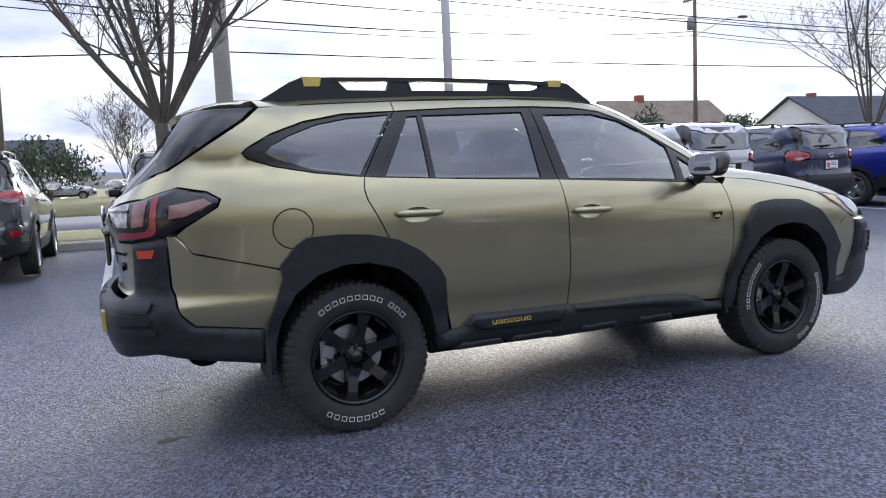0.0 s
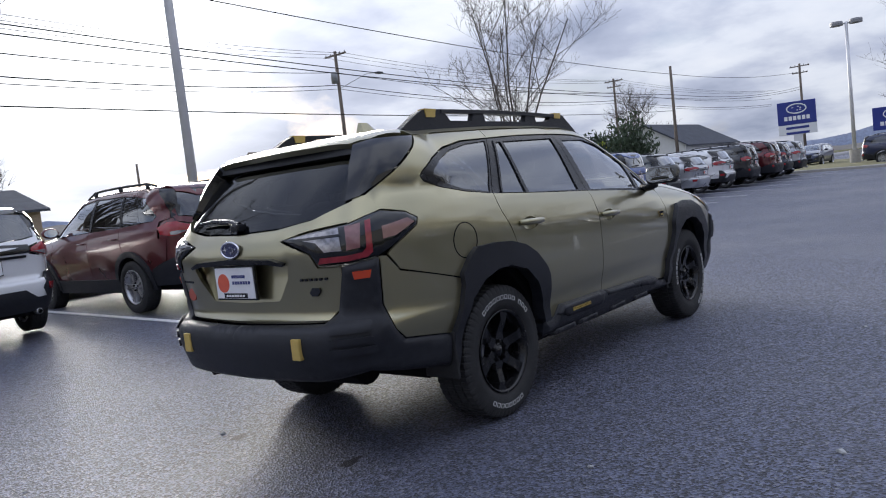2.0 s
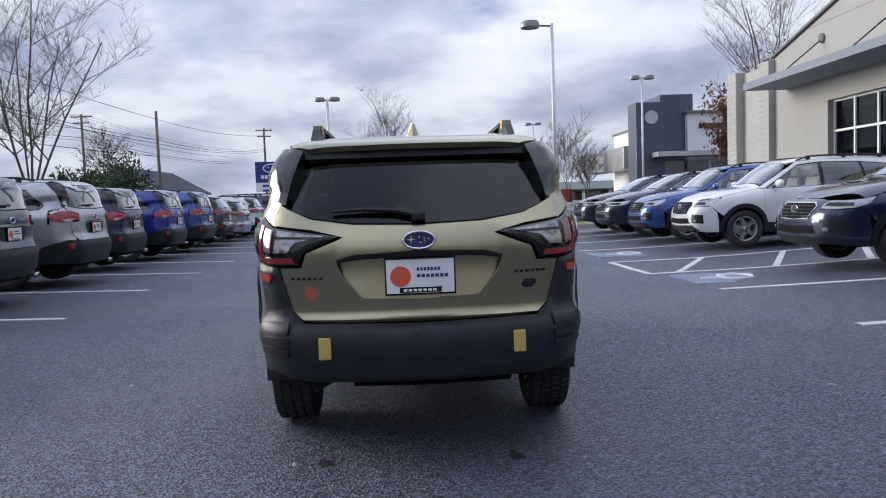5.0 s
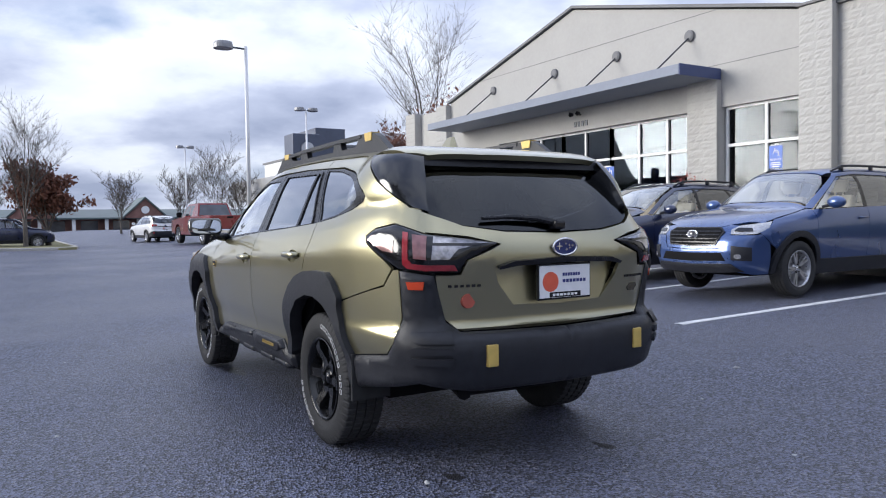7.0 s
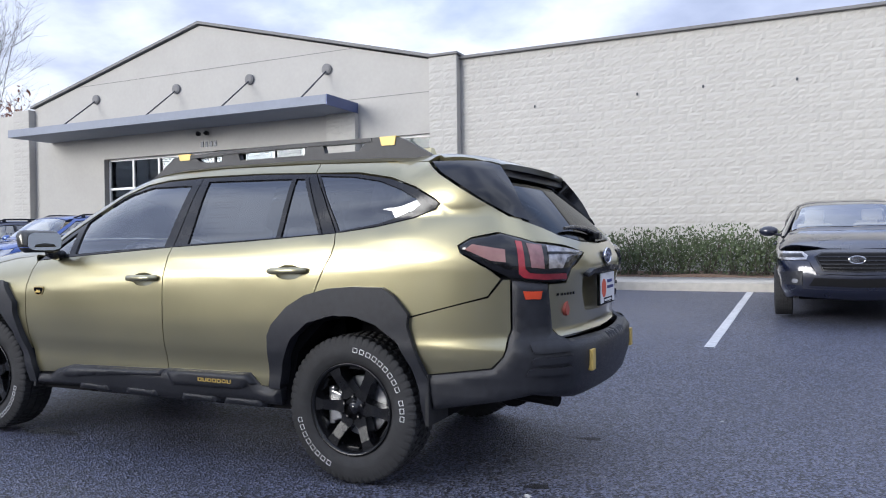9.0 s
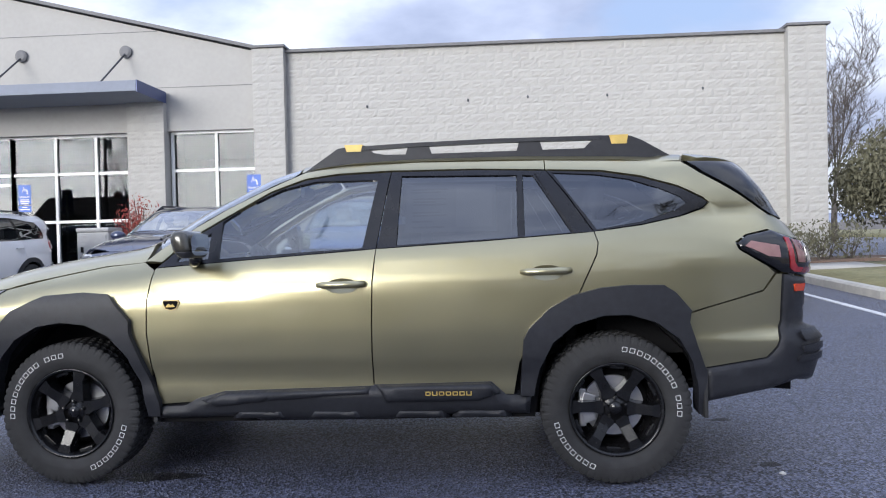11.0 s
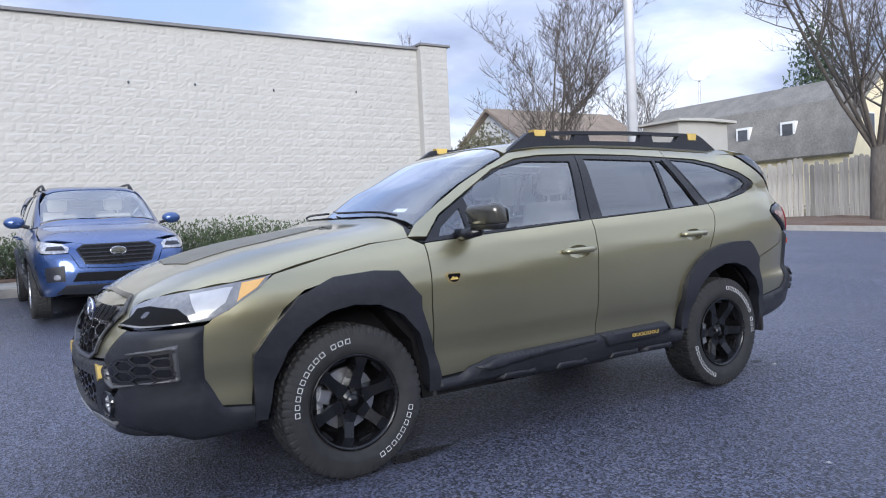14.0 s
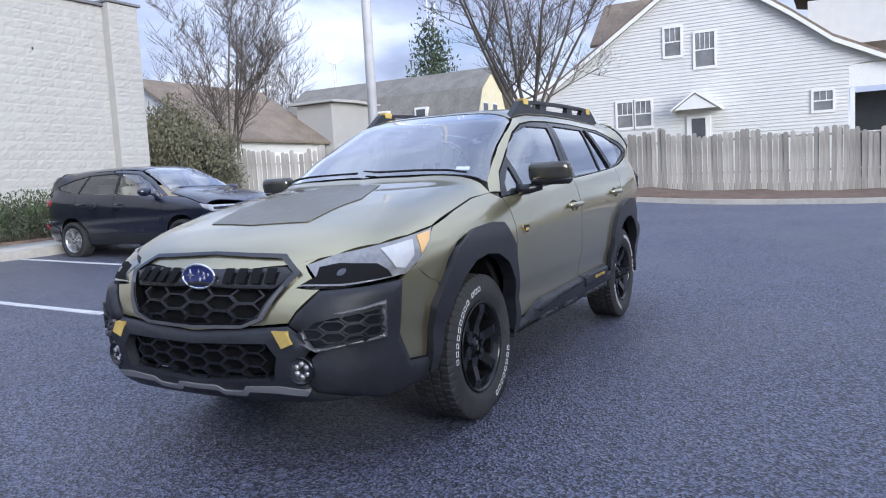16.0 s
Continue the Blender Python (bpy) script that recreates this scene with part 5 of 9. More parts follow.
    Fr("grille_bar", sym([(0.0, 0.868), (0.20, 0.868), (0.42, 0.875), (0.465, 0.850), (0.40, 0.795), (0.20, 0.795), (0.0, 0.805)]), CLAD_GLOSS, gr_o, off=0.006, rim=0.04, step=0.03, ramp_w=0.012, gap=0)
    for s in (1, -1):
        for k in range(4):
            yy = s * (0.135 + 0.07 * k)
            pts = [(yy, 0.862), (yy + s * 0.045, 0.862), (yy + s * 0.055, 0.808), (yy + s * 0.012, 0.808)]
            Fr("grille_slot", [(abs(a) * s, b) for a, b in pts], BLACK, gr_o, off=0.019, rim=0.004, step=0.03, gap=0)
    def hexmesh(name, owner, y0, y1, z0, z1, w, h, off, clip):
        r = 0
        z = z0
        while z <= z1:
            y = y0 + (w * 0.5 if r % 2 else 0)
            while y <= y1:
                if clip(y, z):
                    out = [(y + w * 0.335 * math.cos(math.pi / 3 * j), z + h * 0.578 * math.sin(math.pi / 3 * j)) for j in range(6)]
                    hole = [(y + w * 0.285 * math.cos(math.pi / 3 * j), z + h * 0.46 * math.sin(math.pi / 3 * j)) for j in range(6)]
                    Fr(name, out, CLAD_GLOSS, owner, off=off, rim=0.02, step=0.06, gap=0, holes=(hole,))
                y += w
            z += h * 0.5 * 1.0
            r += 1
    hexmesh("grille_cell", gr_o, -0.405, 0.41, 0.672, 0.80, 0.27, 0.066, -0.010, lambda y, z: abs(y) < 0.26 + (z - 0.66) * 0.75)
    hexmesh("grille_cell", gr_o, -0.36, 0.37, 0.885, 0.91, 0.18, 0.036, -0.015, lambda y, z: abs(y) < 0.36)
    xg = F.place("front", np.array([[0.0, 0.845]]))[0][0]
    emblem(gr_o, pose(xg + 0.026, 0, 0.842), 0.094)
    lower = sym([(0.0, 0.615), (0.49, 0.650), (0.60, 0.575), (0.52, 0.49), (0.57, 0.385), (0.68, 0.33), (0.30, 0.315), (0.0, 0.315)])
    lhole = sym([(0.0, 0.568), (0.40, 0.580), (0.445, 0.53), (0.42, 0.435), (0.0, 0.405)])
    fbm = Fr("front_bumper", lower, CLAD, off=0.024, rim=0.05, step=0.04, holes=(lhole,), ramp_w=0.02, gap=0)
    lg = Fr("lower_grille", lhole, BLACK, fbm, off=-0.04, rim=0, step=0.06, gap=0)
    hexmesh("lower_grille_cell", fbm, -0.42, 0.43, 0.425, 0.575, 0.21, 0.056, 0.0, lambda y, z: abs(y) < 0.40)
    skid = sym([(0.0, 0.395), (0.11, 0.398), (0.14, 0.380), (0.24, 0.384), (0.27, 0.405), (0.44, 0.415), (0.54, 0.404), (0.56, 0.398), (0.54, 0.380), (0.42, 0.388), (0.28, 0.385), (0.25, 0.364), (0.13, 0.360), (0.10, 0.380), (0.0, 0.378)])
    Fr("skid_trim", skid, material("silver skid trim", (0.27, 0.27, 0.28), 0.38, 0.4, 20, 0.1), fbm, off=0.030, rim=0.02, step=0.03, gap=0)
    # inner shell and floor, so that gaps and arches are dark
    bm = bm_new()
    for s in (1, -1):
        prism(bm, [(1.96, 0.38), (1.94, 0.76), (1.75, 0.88), (1.02, 0.95), (0.95, 1.04), (-0.2, 1.09), (-1.0, 1.12), (-1.75, 1.12), (-2.00, 1.04), (-2.03, 0.52), (-1.80, 0.47), (-1.72, 0.62), (-1.55, 0.78), (-1.37, 0.82), (-1.18, 0.78), (-1.02, 0.62), (-0.97, 0.32), (0.97, 0.30), (1.02, 0.60), (1.18, 0.78), (1.37, 0.82), (1.56, 0.78), (1.73, 0.60), (1.80, 0.38)],
              min(s * 0.60, s * 0.79), max(s * 0.60, s * 0.79))
    box(bm, -1.75, 2.05, -0.62, 0.62, 0.30, 0.50)
    box(bm, -2.25, -1.75, -0.62, 0.62, 0.47, 0.60)
    box(bm, -2.15, -1.04, -0.62, 0.62, 0.46, 0.95)
    box(bm, 1.0, 2.05, -0.62, 0.62, 0.45, 0.82)
    part("inner_shell", bm, BLACK, car)
    bm = bm_new()
    tube(bm, [(-2.30, 0.5, 0.42), (-2.0, 0.4, 0.42), (-1.2, 0.2, 0.33), (0.5, 0.1, 0.30)], 0.035)
    lathe(bm, [(0.0005, -0.42), (0.10, -0.40), (0.11, 0.0), (0.10, 0.40), (0.0005, 0.42)], 14, m=Matrix.Translation((-2.02, -0.05, 0.43)))
    box(bm, -1.5, -1.25, -0.6, 0.6, 0.24, 0.34, 0.03)
    box(bm, 1.2, 1.5, -0.6, 0.6, 0.24, 0.34, 0.03)
    part("underbody", bm, BLACK, car)
    # cabin
    bm = bm_new()
    box(bm, 0.55, 0.98, -0.70, 0.70, 0.75, 1.08, 0.06)
    box(bm, 0.62, 0.75, -0.62, 0.0, 1.05, 1.12, 0.03)
    dash = part("dashboard", bm, CABIN, car, smooth=True)
    bm = bm_new()
    m = pose(0.46, 0.37, 1.02, 0, -62, 0)
    n = 24
    tube(bm, [m @ Vector((0.185 * math.cos(2 * math.pi * k / n), 0.185 * math.sin(2 * math.pi * k / n), 0)) for k in range(n + 1)], 0.015, 8, False)
    for a in (0, 140, 220):
        tube(bm, [m @ Vector((0, 0, -0.02)), m @ Vector((0.18 * math.cos(radians(a + 0)), 0.18 * math.sin(radians(a)), 0))], 0.018, 6)
    bmesh.ops.create_uvsphere(bm, u_segments=12, v_segments=8, radius=0.06, matrix=m @ Matrix.Diagonal((1, 1, 0.5, 1)))
    part("steering_wheel", bm, CABIN, dash, smooth=True)
    bm = bm_new()
    tube(bm, [(0.30, 0.0, 1.59), (0.34, 0, 1.53)], 0.012)
    box(bm, 0.325, 0.355, -0.12, 0.12, 1.46, 1.53, 0.012)
    part("rear_view_mirror", bm, CABIN, car)
    for y in (0.37, -0.37):
        car_seat(car, 0.05, y, 0.62, SEAT)
        car_seat(car, -0.95, y, 0.62, SEAT)
    bm = bm_new()
    box(bm, -1.35, -1.15, -0.62, 0.62, 0.6, 1.12, 0.05)
    part("rear_bench_back", bm, SEAT, car, smooth=True)
    bm = bm_new()
    box(bm, -2.1, 0.95, -0.62, 0.62, 0.48, 0.60)
    part("cabin_floor", bm, CABIN, car)
    lin = [(0.20, 0.0), (0.20, 0.52), (-1.6, 0.52), (-1.72, 0.0)]
    part("headliner", panel(F, "top", lin + [(x, -y) for x, y in lin[::-1][1:-1]], 1, off=-0.035, rim=0, step=0.12), LINER, car)
    # inspection sticker low on the windscreen
    bm = bm_new()
    q_ = F.place("top", np.array([[0.955, 0.535], [0.925, 0.605], [0.895, 0.600], [0.925, 0.535]])) - [0.0, 0.0, 0.006]
    bm.faces.new([bm.verts.new(tuple(v_)) for v_ in q_])
    part("inspection_sticker", bm, WHITE, sh, "small white sticker on the windscreen")
    # paper window sticker inside the rear door glass
    paper = [(-0.345, 1.245), (-0.80, 1.245), (-0.80, 1.49), (-0.345, 1.49)]
    st = part("window_sticker", panel(F, "side", paper, 1, off=-0.024, rim=0.001, step=0.06, gap=0), material("white paper", (0.13, 0.13, 0.14), 0.7, 0, 30, 0.04), car, "printed price sheet behind the glass")
    grey_print = material("grey print", (0.05, 0.05, 0.055), 0.7, 0, 30, 0.04)
    for z0, x0, x1 in ((1.465, -0.37, -0.56), (1.450, -0.37, -0.52), (1.415, -0.38, -0.55), (1.400, -0.38, -0.50), (1.385, -0.38, -0.55), (1.345, -0.38, -0.52), (1.330, -0.38, -0.55), (1.30, -0.38, -0.48), (1.27, -0.38, -0.54)):
        part("printed_line", panel(F, "side", [(x0, z0 - 0.004), (x1, z0 - 0.004), (x1, z0 + 0.004), (x0, z0 + 0.004)], 1, off=-0.0225, rim=0.0005, step=0.08, gap=0), grey_print, st)
    part("printed_block", panel(F, "side", [(-0.60, 1.27), (-0.78, 1.27), (-0.78, 1.47), (-0.60, 1.47)], 1, off=-0.0225, rim=0.0005, step=0.08, gap=0), material("pale grey print", (0.17, 0.17, 0.18), 0.7, 0, 30, 0.04), st)
    bpy.data.objects.remove(body)
    return car


hero = hero_car()


# ---- the other cars ----
SLOT = paint("paint of parked cars", (0.3, 0.3, 0.3))
BEIGE = material("beige seat leather", (0.42, 0.38, 0.32), 0.6, 0, 20, 0.1)

FORESTER = Form(
    width=([0.15, 0.3, 0.45, 0.6, 0.75, 0.9, 1.0, 1.06, 1.10, 1.13, 1.3, 1.5, 1.65, 1.8], [0.77, 0.80, 0.835, 0.865, 0.885, 0.885, 0.875, 0.860, 0.840, 0.820, 0.775, 0.715, 0.67, 0.62]),
    belt=([-2.4, -1.5, 0.0, 0.9, 1.5, 2.4], [1.19, 1.165, 1.13, 1.10, 1.07, 1.02]),
    top=([-2.42, -2.30, -2.16, -1.9, -1.4, -0.7, -0.2, 0.2, 0.40, 0.62, 0.95, 1.10, 1.2, 1.5, 1.8, 2.05, 2.2, 2.32],
         [1.30, 1.50, 1.625, 1.655, 1.685, 1.70, 1.695, 1.67, 1.63, 1.50, 1.26, 1.17, 1.145, 1.115, 1.08, 1.03, 0.96, 0.85]),
    nose=([0.2, 0.30, 0.40, 0.55, 0.70, 0.84, 0.95, 1.1, 1.3], [2.10, 2.22, 2.29, 2.31, 2.29, 2.29, 2.26, 2.24, 2.24]),
    tail=([0.2, 0.32, 0.45, 0.60, 0.72, 0.80, 0.95, 1.10, 1.2, 1.4, 1.58, 1.7], [2.22, 2.30, 2.36, 2.385, 2.36, 2.335, 2.335, 2.335, 2.31, 2.25, 2.20, 2.17]))
SPEC_FORESTER = dict(form=FORESTER, wheel_x=1.335, wheel_r=0.352, a=(0.86, 0.20), b=-0.22, c=(-1.10, -1.02), d=(-1.86, -1.66), dlo_top=1.575, nose_x=2.2, tail_x=2.2,
                     gap_f=0.93, lamp_z=(0.98, 1.16), tail_side=-1.98, rails=True, clad=0.030, screen=(1.03, 0.42), roof_end=-1.98, hood_z=(1.03, 0.93))
SPEC_WAGON = dict(form=OUTBACK, wheel_x=1.3725, wheel_r=0.345, a=(0.86, 0.20), b=-0.22, c=(-1.20, -1.04), d=(-1.74, -1.45), dlo_top=1.535, nose_x=2.25, tail_x=2.25,
                  gap_f=0.945, lamp_z=(0.99, 1.15), tail_side=-1.95, rails=True, clad=0.028, screen=(1.08, 0.27), roof_end=-1.80, hood_z=(1.05, 0.92), glass_z=1.175)


def parked_car(spec, name, dark_trim=True, rim=None, seats=None, rear_tint=True, front_bars=4, scale=(1, 1, 1), roof_black=False, tail_bar=False, band=False):
    """A parked car built as panels on its form; the paint is set for each copy."""
    F = spec["form"]
    car = thing(name, "parked car on the asphalt", "car")
    S = lambda x, z: F.place("side", np.array([[x, z]], float))[0]
    wx, wr = spec["wheel_x"], spec["wheel_r"]
    belt = lambda x: float(F.belt(x))
    az, at = spec["a"]
    cb, ct = spec["c"]
    db, dt = spec["d"]
    zt, b, gf = spec["dlo_top"], spec["b"], spec["gap_f"]
    zs = 0.36
    arch = lambda cx, r, a0, a1, n=12: [(cx + r * math.cos(a), wr + 0.02 + r * math.sin(a)) for a in np.linspace(radians(a0), radians(a1), n)]
    ra = wr + 0.055
    grey = seats or BEIGE
    kw = dict(step=0.08)
    for s in (1, -1):
        P = lambda nm, kind, poly, mat, owner=car, label="", **k: part(nm, panel(F, kind, poly, s, **{**kw, **k}), mat, owner, label)
        C = lambda nm, kind, pts, mat, owner=car, label="", **k: part(nm, panel(F, kind, F.turn(kind, pts), s, scale_u=0.95, **{**kw, **k}), mat, owner, label)
        hz0, hz1 = spec["hood_z"]
        P("front_wing", "side", [(gf, zs), (gf + 0.02, 0.75), (gf, belt(gf)), (gf + 0.08, belt(gf) + 0.01), (1.4, hz0 + 0.01), (1.72, hz1 + 0.05), (1.82, hz1 - 0.02), (2.0, 0.82), (1.86, 0.70)] + arch(wx, ra, 30, 180), SLOT)
        df = P("front_door", "side", [(gf, zs), (gf + 0.02, 0.75), (gf, belt(gf)), (b, belt(b)), (b + 0.02, 0.75), (b + 0.02, zs)], SLOT)
        dr = P("rear_door", "side", [(b + 0.02, zs), (b + 0.02, 0.75), (b, belt(b)), (cb, belt(cb)), (cb - 0.03, 0.95)] + arch(-wx, ra, 70, 0, 8), SLOT)
        q = P("quarter_panel", "side", [(cb - 0.03, 0.95), (cb, belt(cb)), (db, belt(db) + 0.02), (db - 0.06, belt(db) + 0.08), (dt, zt - 0.07), (ct, zt), (ct, zt + 0.055), (spec["roof_end"] + 0.05, zt + 0.035), (spec["roof_end"] - 0.12, zt - 0.13), (spec["tail_side"] - 0.16, belt(-2) + 0.03), (spec["tail_side"], belt(-2)), (spec["tail_side"], 0.97), (spec["tail_side"] - 0.14, 0.95), (spec["tail_side"] - 0.10, 0.68), (-1.80, 0.58)] + arch(-wx, ra, 165, 70, 10), SLOT)
        P("roof_pillar", "side", [(az + 0.04, belt(az) + 0.01), (at + 0.30, 1.36), (at, zt - 0.03), (b, zt + 0.012), (ct, zt), (ct, zt + 0.055), (b, zt + 0.06), (at + 0.02, zt + 0.022), (at + 0.32, 1.42), (az + 0.14, belt(az) + 0.02)], SLOT)
        # side windows
        w1 = [(az, belt(az) + 0.01), (b + 0.035, belt(b) + 0.008), (b + 0.02, zt), (at, zt - 0.035), (at + 0.30, 1.355)]
        w2 = [(b - 0.035, belt(b) + 0.008), (cb + 0.02, belt(cb) + 0.006), (ct + 0.02, zt - 0.006), (b - 0.05, zt)]
        w3 = [(cb - 0.03, belt(cb) + 0.008), (db, belt(db) + 0.03), (db - 0.04, belt(db) + 0.085), (dt, zt - 0.075), (ct - 0.04, zt - 0.01)]
        P("window_surround", "side", [(az + 0.03, belt(az) + 0.003), (db, belt(db) + 0.018), (db - 0.06, belt(db) + 0.085), (dt, zt - 0.065), (ct, zt + 0.002), (b, zt + 0.014), (at, zt - 0.025), (at + 0.30, 1.368)], CLAD_GLOSS, car, off=-0.006, holes=(w1, w2, w3))
        for w, gm, ow in ((w1, GLASS_CLEAR, df), (w2, GLASS_DARK if rear_tint else GLASS_CLEAR, dr), (w3, GLASS_DARK if rear_tint else GLASS_CLEAR, q)):
            P("window_glass", "side", w, gm, ow, off=-0.010, rim=0.003, gap=-0.002).visible_shadow = False
        for hx, hz, ow in ((b + 0.17, 0.985, df), (cb + 0.13, 1.01, dr)):
            bm = bm_new()
            tube(bm, [(hx + d, s * (S(hx + d, hz)[1] + o), hz) for d, o in ((0.10, 0.008), (0.07, 0.03), (-0.07, 0.034), (-0.10, 0.008))], 0.013, 6)
            part("door_handle", bm, SLOT, ow, smooth=True)
        ca = CLAD if dark_trim else SLOT
        if dark_trim:
            P("rear_arch", "side", arch(-wx, ra + 0.055, 188, -8, 16) + arch(-wx, ra - 0.02, -8, 188, 16), CLAD, off=spec["clad"], rim=0.05, gap=0)
            P("front_arch", "side", arch(wx, ra + 0.055, 188, -8, 16) + arch(wx, ra - 0.02, -8, 188, 16), CLAD, off=spec["clad"], rim=0.05, gap=0)
        P("sill", "side", [(wx - ra, zs + 0.10), (-wx + ra, zs + 0.10), (-wx + ra, 0.27), (wx - ra, 0.27)], CLAD, off=0.02, rim=0.06, gap=0)
        # lamps
        lz0, lz1 = spec["lamp_z"]
        ts = spec["tail_side"]
        tl = C("tail_lamp", "tail", [("e", 0.50, lz0 + 0.06), ("e", 0.52, lz1 - 0.05), ("e", 0.66, lz1), ("s", ts - 0.14, lz1), ("s", ts, lz1 - 0.06), ("s", ts - 0.06, lz0 + 0.03), ("s", ts - 0.19, lz0), ("e", 0.68, lz0)], RED_LENS, off=0.012, rim=0.03)
        C("clear_lens", "tail", [("e", 0.53, lz0 + 0.06), ("e", 0.66, lz0 + 0.07), ("s", ts - 0.19, lz0 + 0.06), ("s", ts - 0.20, lz0 + 0.015), ("e", 0.68, lz0 + 0.012)], CLEAR_LENS, tl, off=0.018, rim=0.006)
        zt_ = spec["dlo_top"]
        C("corner_panel", "tail", [("e", 0.60, 0.66), ("e", 0.63, lz1), ("e", 0.60, lz1 + 0.06), ("s", ts - 0.15, lz1 + 0.08), ("s", ts - 0.02, lz1), ("s", ts - 0.02, 0.95), ("s", ts - 0.10, 0.66)], SLOT, off=-0.010, rim=0.0)
        C("glass_corner", "tail", [("e", 0.58, lz1 + 0.02), ("e", 0.52, zt_ - 0.03), ("s", spec["roof_end"] + 0.02, zt_ + 0.02), ("s", spec["roof_end"] - 0.06, zt_ - 0.14), ("s", ts - 0.12, lz1 + 0.02)], GLOSS_BLACK, off=-0.010, rim=0.0)
        C("rear_reflector", "tail", [("e", 0.66, 0.58), ("e", 0.66, 0.66), ("s", ts - 0.25, 0.66), ("s", ts - 0.25, 0.58)], RED_LENS, off=0.03, rim=0.02)
        C("rear_bumper_corner", "tail", [("e", 0.0, 0.70), ("e", 0.56, 0.70), ("s", ts - 0.24, 0.72), ("s", ts - 0.12, 0.68), ("s", -1.80, 0.575), ("s", -1.78, 0.36), ("s", ts - 0.20, 0.36), ("e", 0.6, 0.34), ("e", 0.0, 0.34)], CLAD if dark_trim and not band else SLOT, off=0.014, rim=0.04, gap=0)
        if band:
            lo_ = C("bumper_cladding", "tail", [("e", 0.0, 0.600), ("e", 0.36, 0.600), ("e", 0.50, 0.500), ("s", ts - 0.24, 0.500), ("s", -1.80, 0.50), ("s", -1.78, 0.36), ("s", ts - 0.20, 0.36), ("e", 0.6, 0.34), ("e", 0.0, 0.34)], CLAD, off=0.022, rim=0.04, gap=0)
            C("corner_pod", "tail", [("e", 0.62, 0.500), ("e", 0.575, 0.60), ("e", 0.66, 0.78), ("s", ts - 0.22, 0.80), ("s", ts - 0.20, 0.500)], CLAD, lo_, off=0.024, rim=0.03, gap=0)
        hl = C("headlamp", "nose", [("e", 0.50, 0.855), ("e", 0.56, 0.905), ("s", 2.02, hz1 - 0.01), ("s", 1.76, hz1 + 0.025), ("s", 1.86, hz1 - 0.06), ("s", 2.03, 0.80), ("e", 0.66, 0.79), ("e", 0.52, 0.80)], CLEAR_LENS, off=0.004, rim=0.03)
        C("lamp_mask", "nose", [("e", 0.54, 0.83), ("e", 0.57, 0.88), ("s", 2.04, 0.875), ("s", 2.06, 0.83)], GLOSS_BLACK, hl, off=0.008, rim=0.004)
        C("front_bumper_corner", "nose", [("e", 0.0, 0.60), ("e", 0.42, 0.62), ("e", 0.50, 0.785), ("s", 2.06, 0.785), ("s", 1.98, 0.80), ("s", 1.86, 0.69), ("s", 1.82, 0.50), ("s", 1.80, 0.30), ("s", 2.0, 0.30), ("e", 0.6, 0.33), ("e", 0.0, 0.42)], SLOT, off=0.006, rim=0.03, gap=0)
        fs = C("fog_surround", "nose", [("e", 0.56, 0.48), ("e", 0.56, 0.66), ("s", 2.10, 0.64), ("s", 2.08, 0.47)], CLAD, off=0.014, rim=0.02)
        C("fog_lamp", "nose", [("e", 0.60, 0.50), ("e", 0.60, 0.56), ("e", 0.67, 0.56), ("e", 0.67, 0.50)], CLEAR_LENS, fs, off=0.022, rim=0.006, smooth_times=2)
        # door mirror
        bm = bm_new()
        y = S(az - 0.12, belt(az))[1]
        bmesh.ops.create_uvsphere(bm, u_segments=14, v_segments=10, radius=1.0, matrix=Matrix.Translation((az - 0.16, s * (y + 0.15), belt(az) + 0.09)) @ Matrix.Diagonal((0.08, 0.125, 0.078, 1)))
        for v in bm.verts:
            v.co.x = max(v.co.x, az - 0.20)
        mir = part("mirror", bm, SLOT if not roof_black else CLAD_GLOSS, df, smooth=True)
        bm = bm_new()
        tube(bm, [(az - 0.10, s * (y - 0.01), belt(az) + 0.03), (az - 0.14, s * (y + 0.08), belt(az) + 0.05)], 0.022, 6)
        part("mirror_arm", bm, CLAD, mir)
        bm = bm_new()
        bm.faces.new([bm.verts.new((az - 0.2015, s * (y + 0.15) + 0.10 * math.cos(k * math.pi / 8), belt(az) + 0.09 + 0.06 * math.sin(k * math.pi / 8))) for k in range(16)])
        part("mirror_glass", bm, material("mirror glass", (0.8, 0.82, 0.84), 0.03, 1.0), mir)
        if spec["rails"]:
            zr = lambda x: F.place("top", np.array([[x, 0.56]]))[0][2]
            xs = np.linspace(at - 0.02, spec["roof_end"] + 0.25, 9)
            bm = bm_new()
            tube(bm, [(x, s * 0.56, zr(x) + (0.0 if k in (0, 8) else 0.055)) for k, x in enumerate(xs)], [0.014] + [0.017] * 7 + [0.014], 8)
            for x in (xs[1], xs[4], xs[7]):
                box(bm, x - 0.04, x + 0.04, s * 0.56 - 0.012, s * 0.56 + 0.012, zr(x) - 0.01, zr(x) + 0.045)
            part("roof_rail", bm, CLAD if dark_trim else STEEL, car, smooth=True)
        for x, nm in ((wx, "front_wheel"), (-wx, "rear_wheel")):
            wheel_parts(car, (x, s * 0.775, wr), s, wr, 0.215, wr * 0.655, 5, rim or RIM_SILVER, nm=nm, style="twin")
    sym = lambda h: h + [(x, -y) for x, y in h[::-1] if abs(y) > 1e-6]
    symf = lambda h: h + [(-y, z) for y, z in h[::-1] if abs(y) > 1e-6]
    T = lambda nm, poly, mat, owner=car, **k: part(nm, panel(F, "top", poly, 1, **{**kw, **k}), mat, owner)
    R = lambda nm, poly, mat, owner=car, **k: part(nm, panel(F, "rear", poly, 1, **{**kw, **k}), mat, owner)
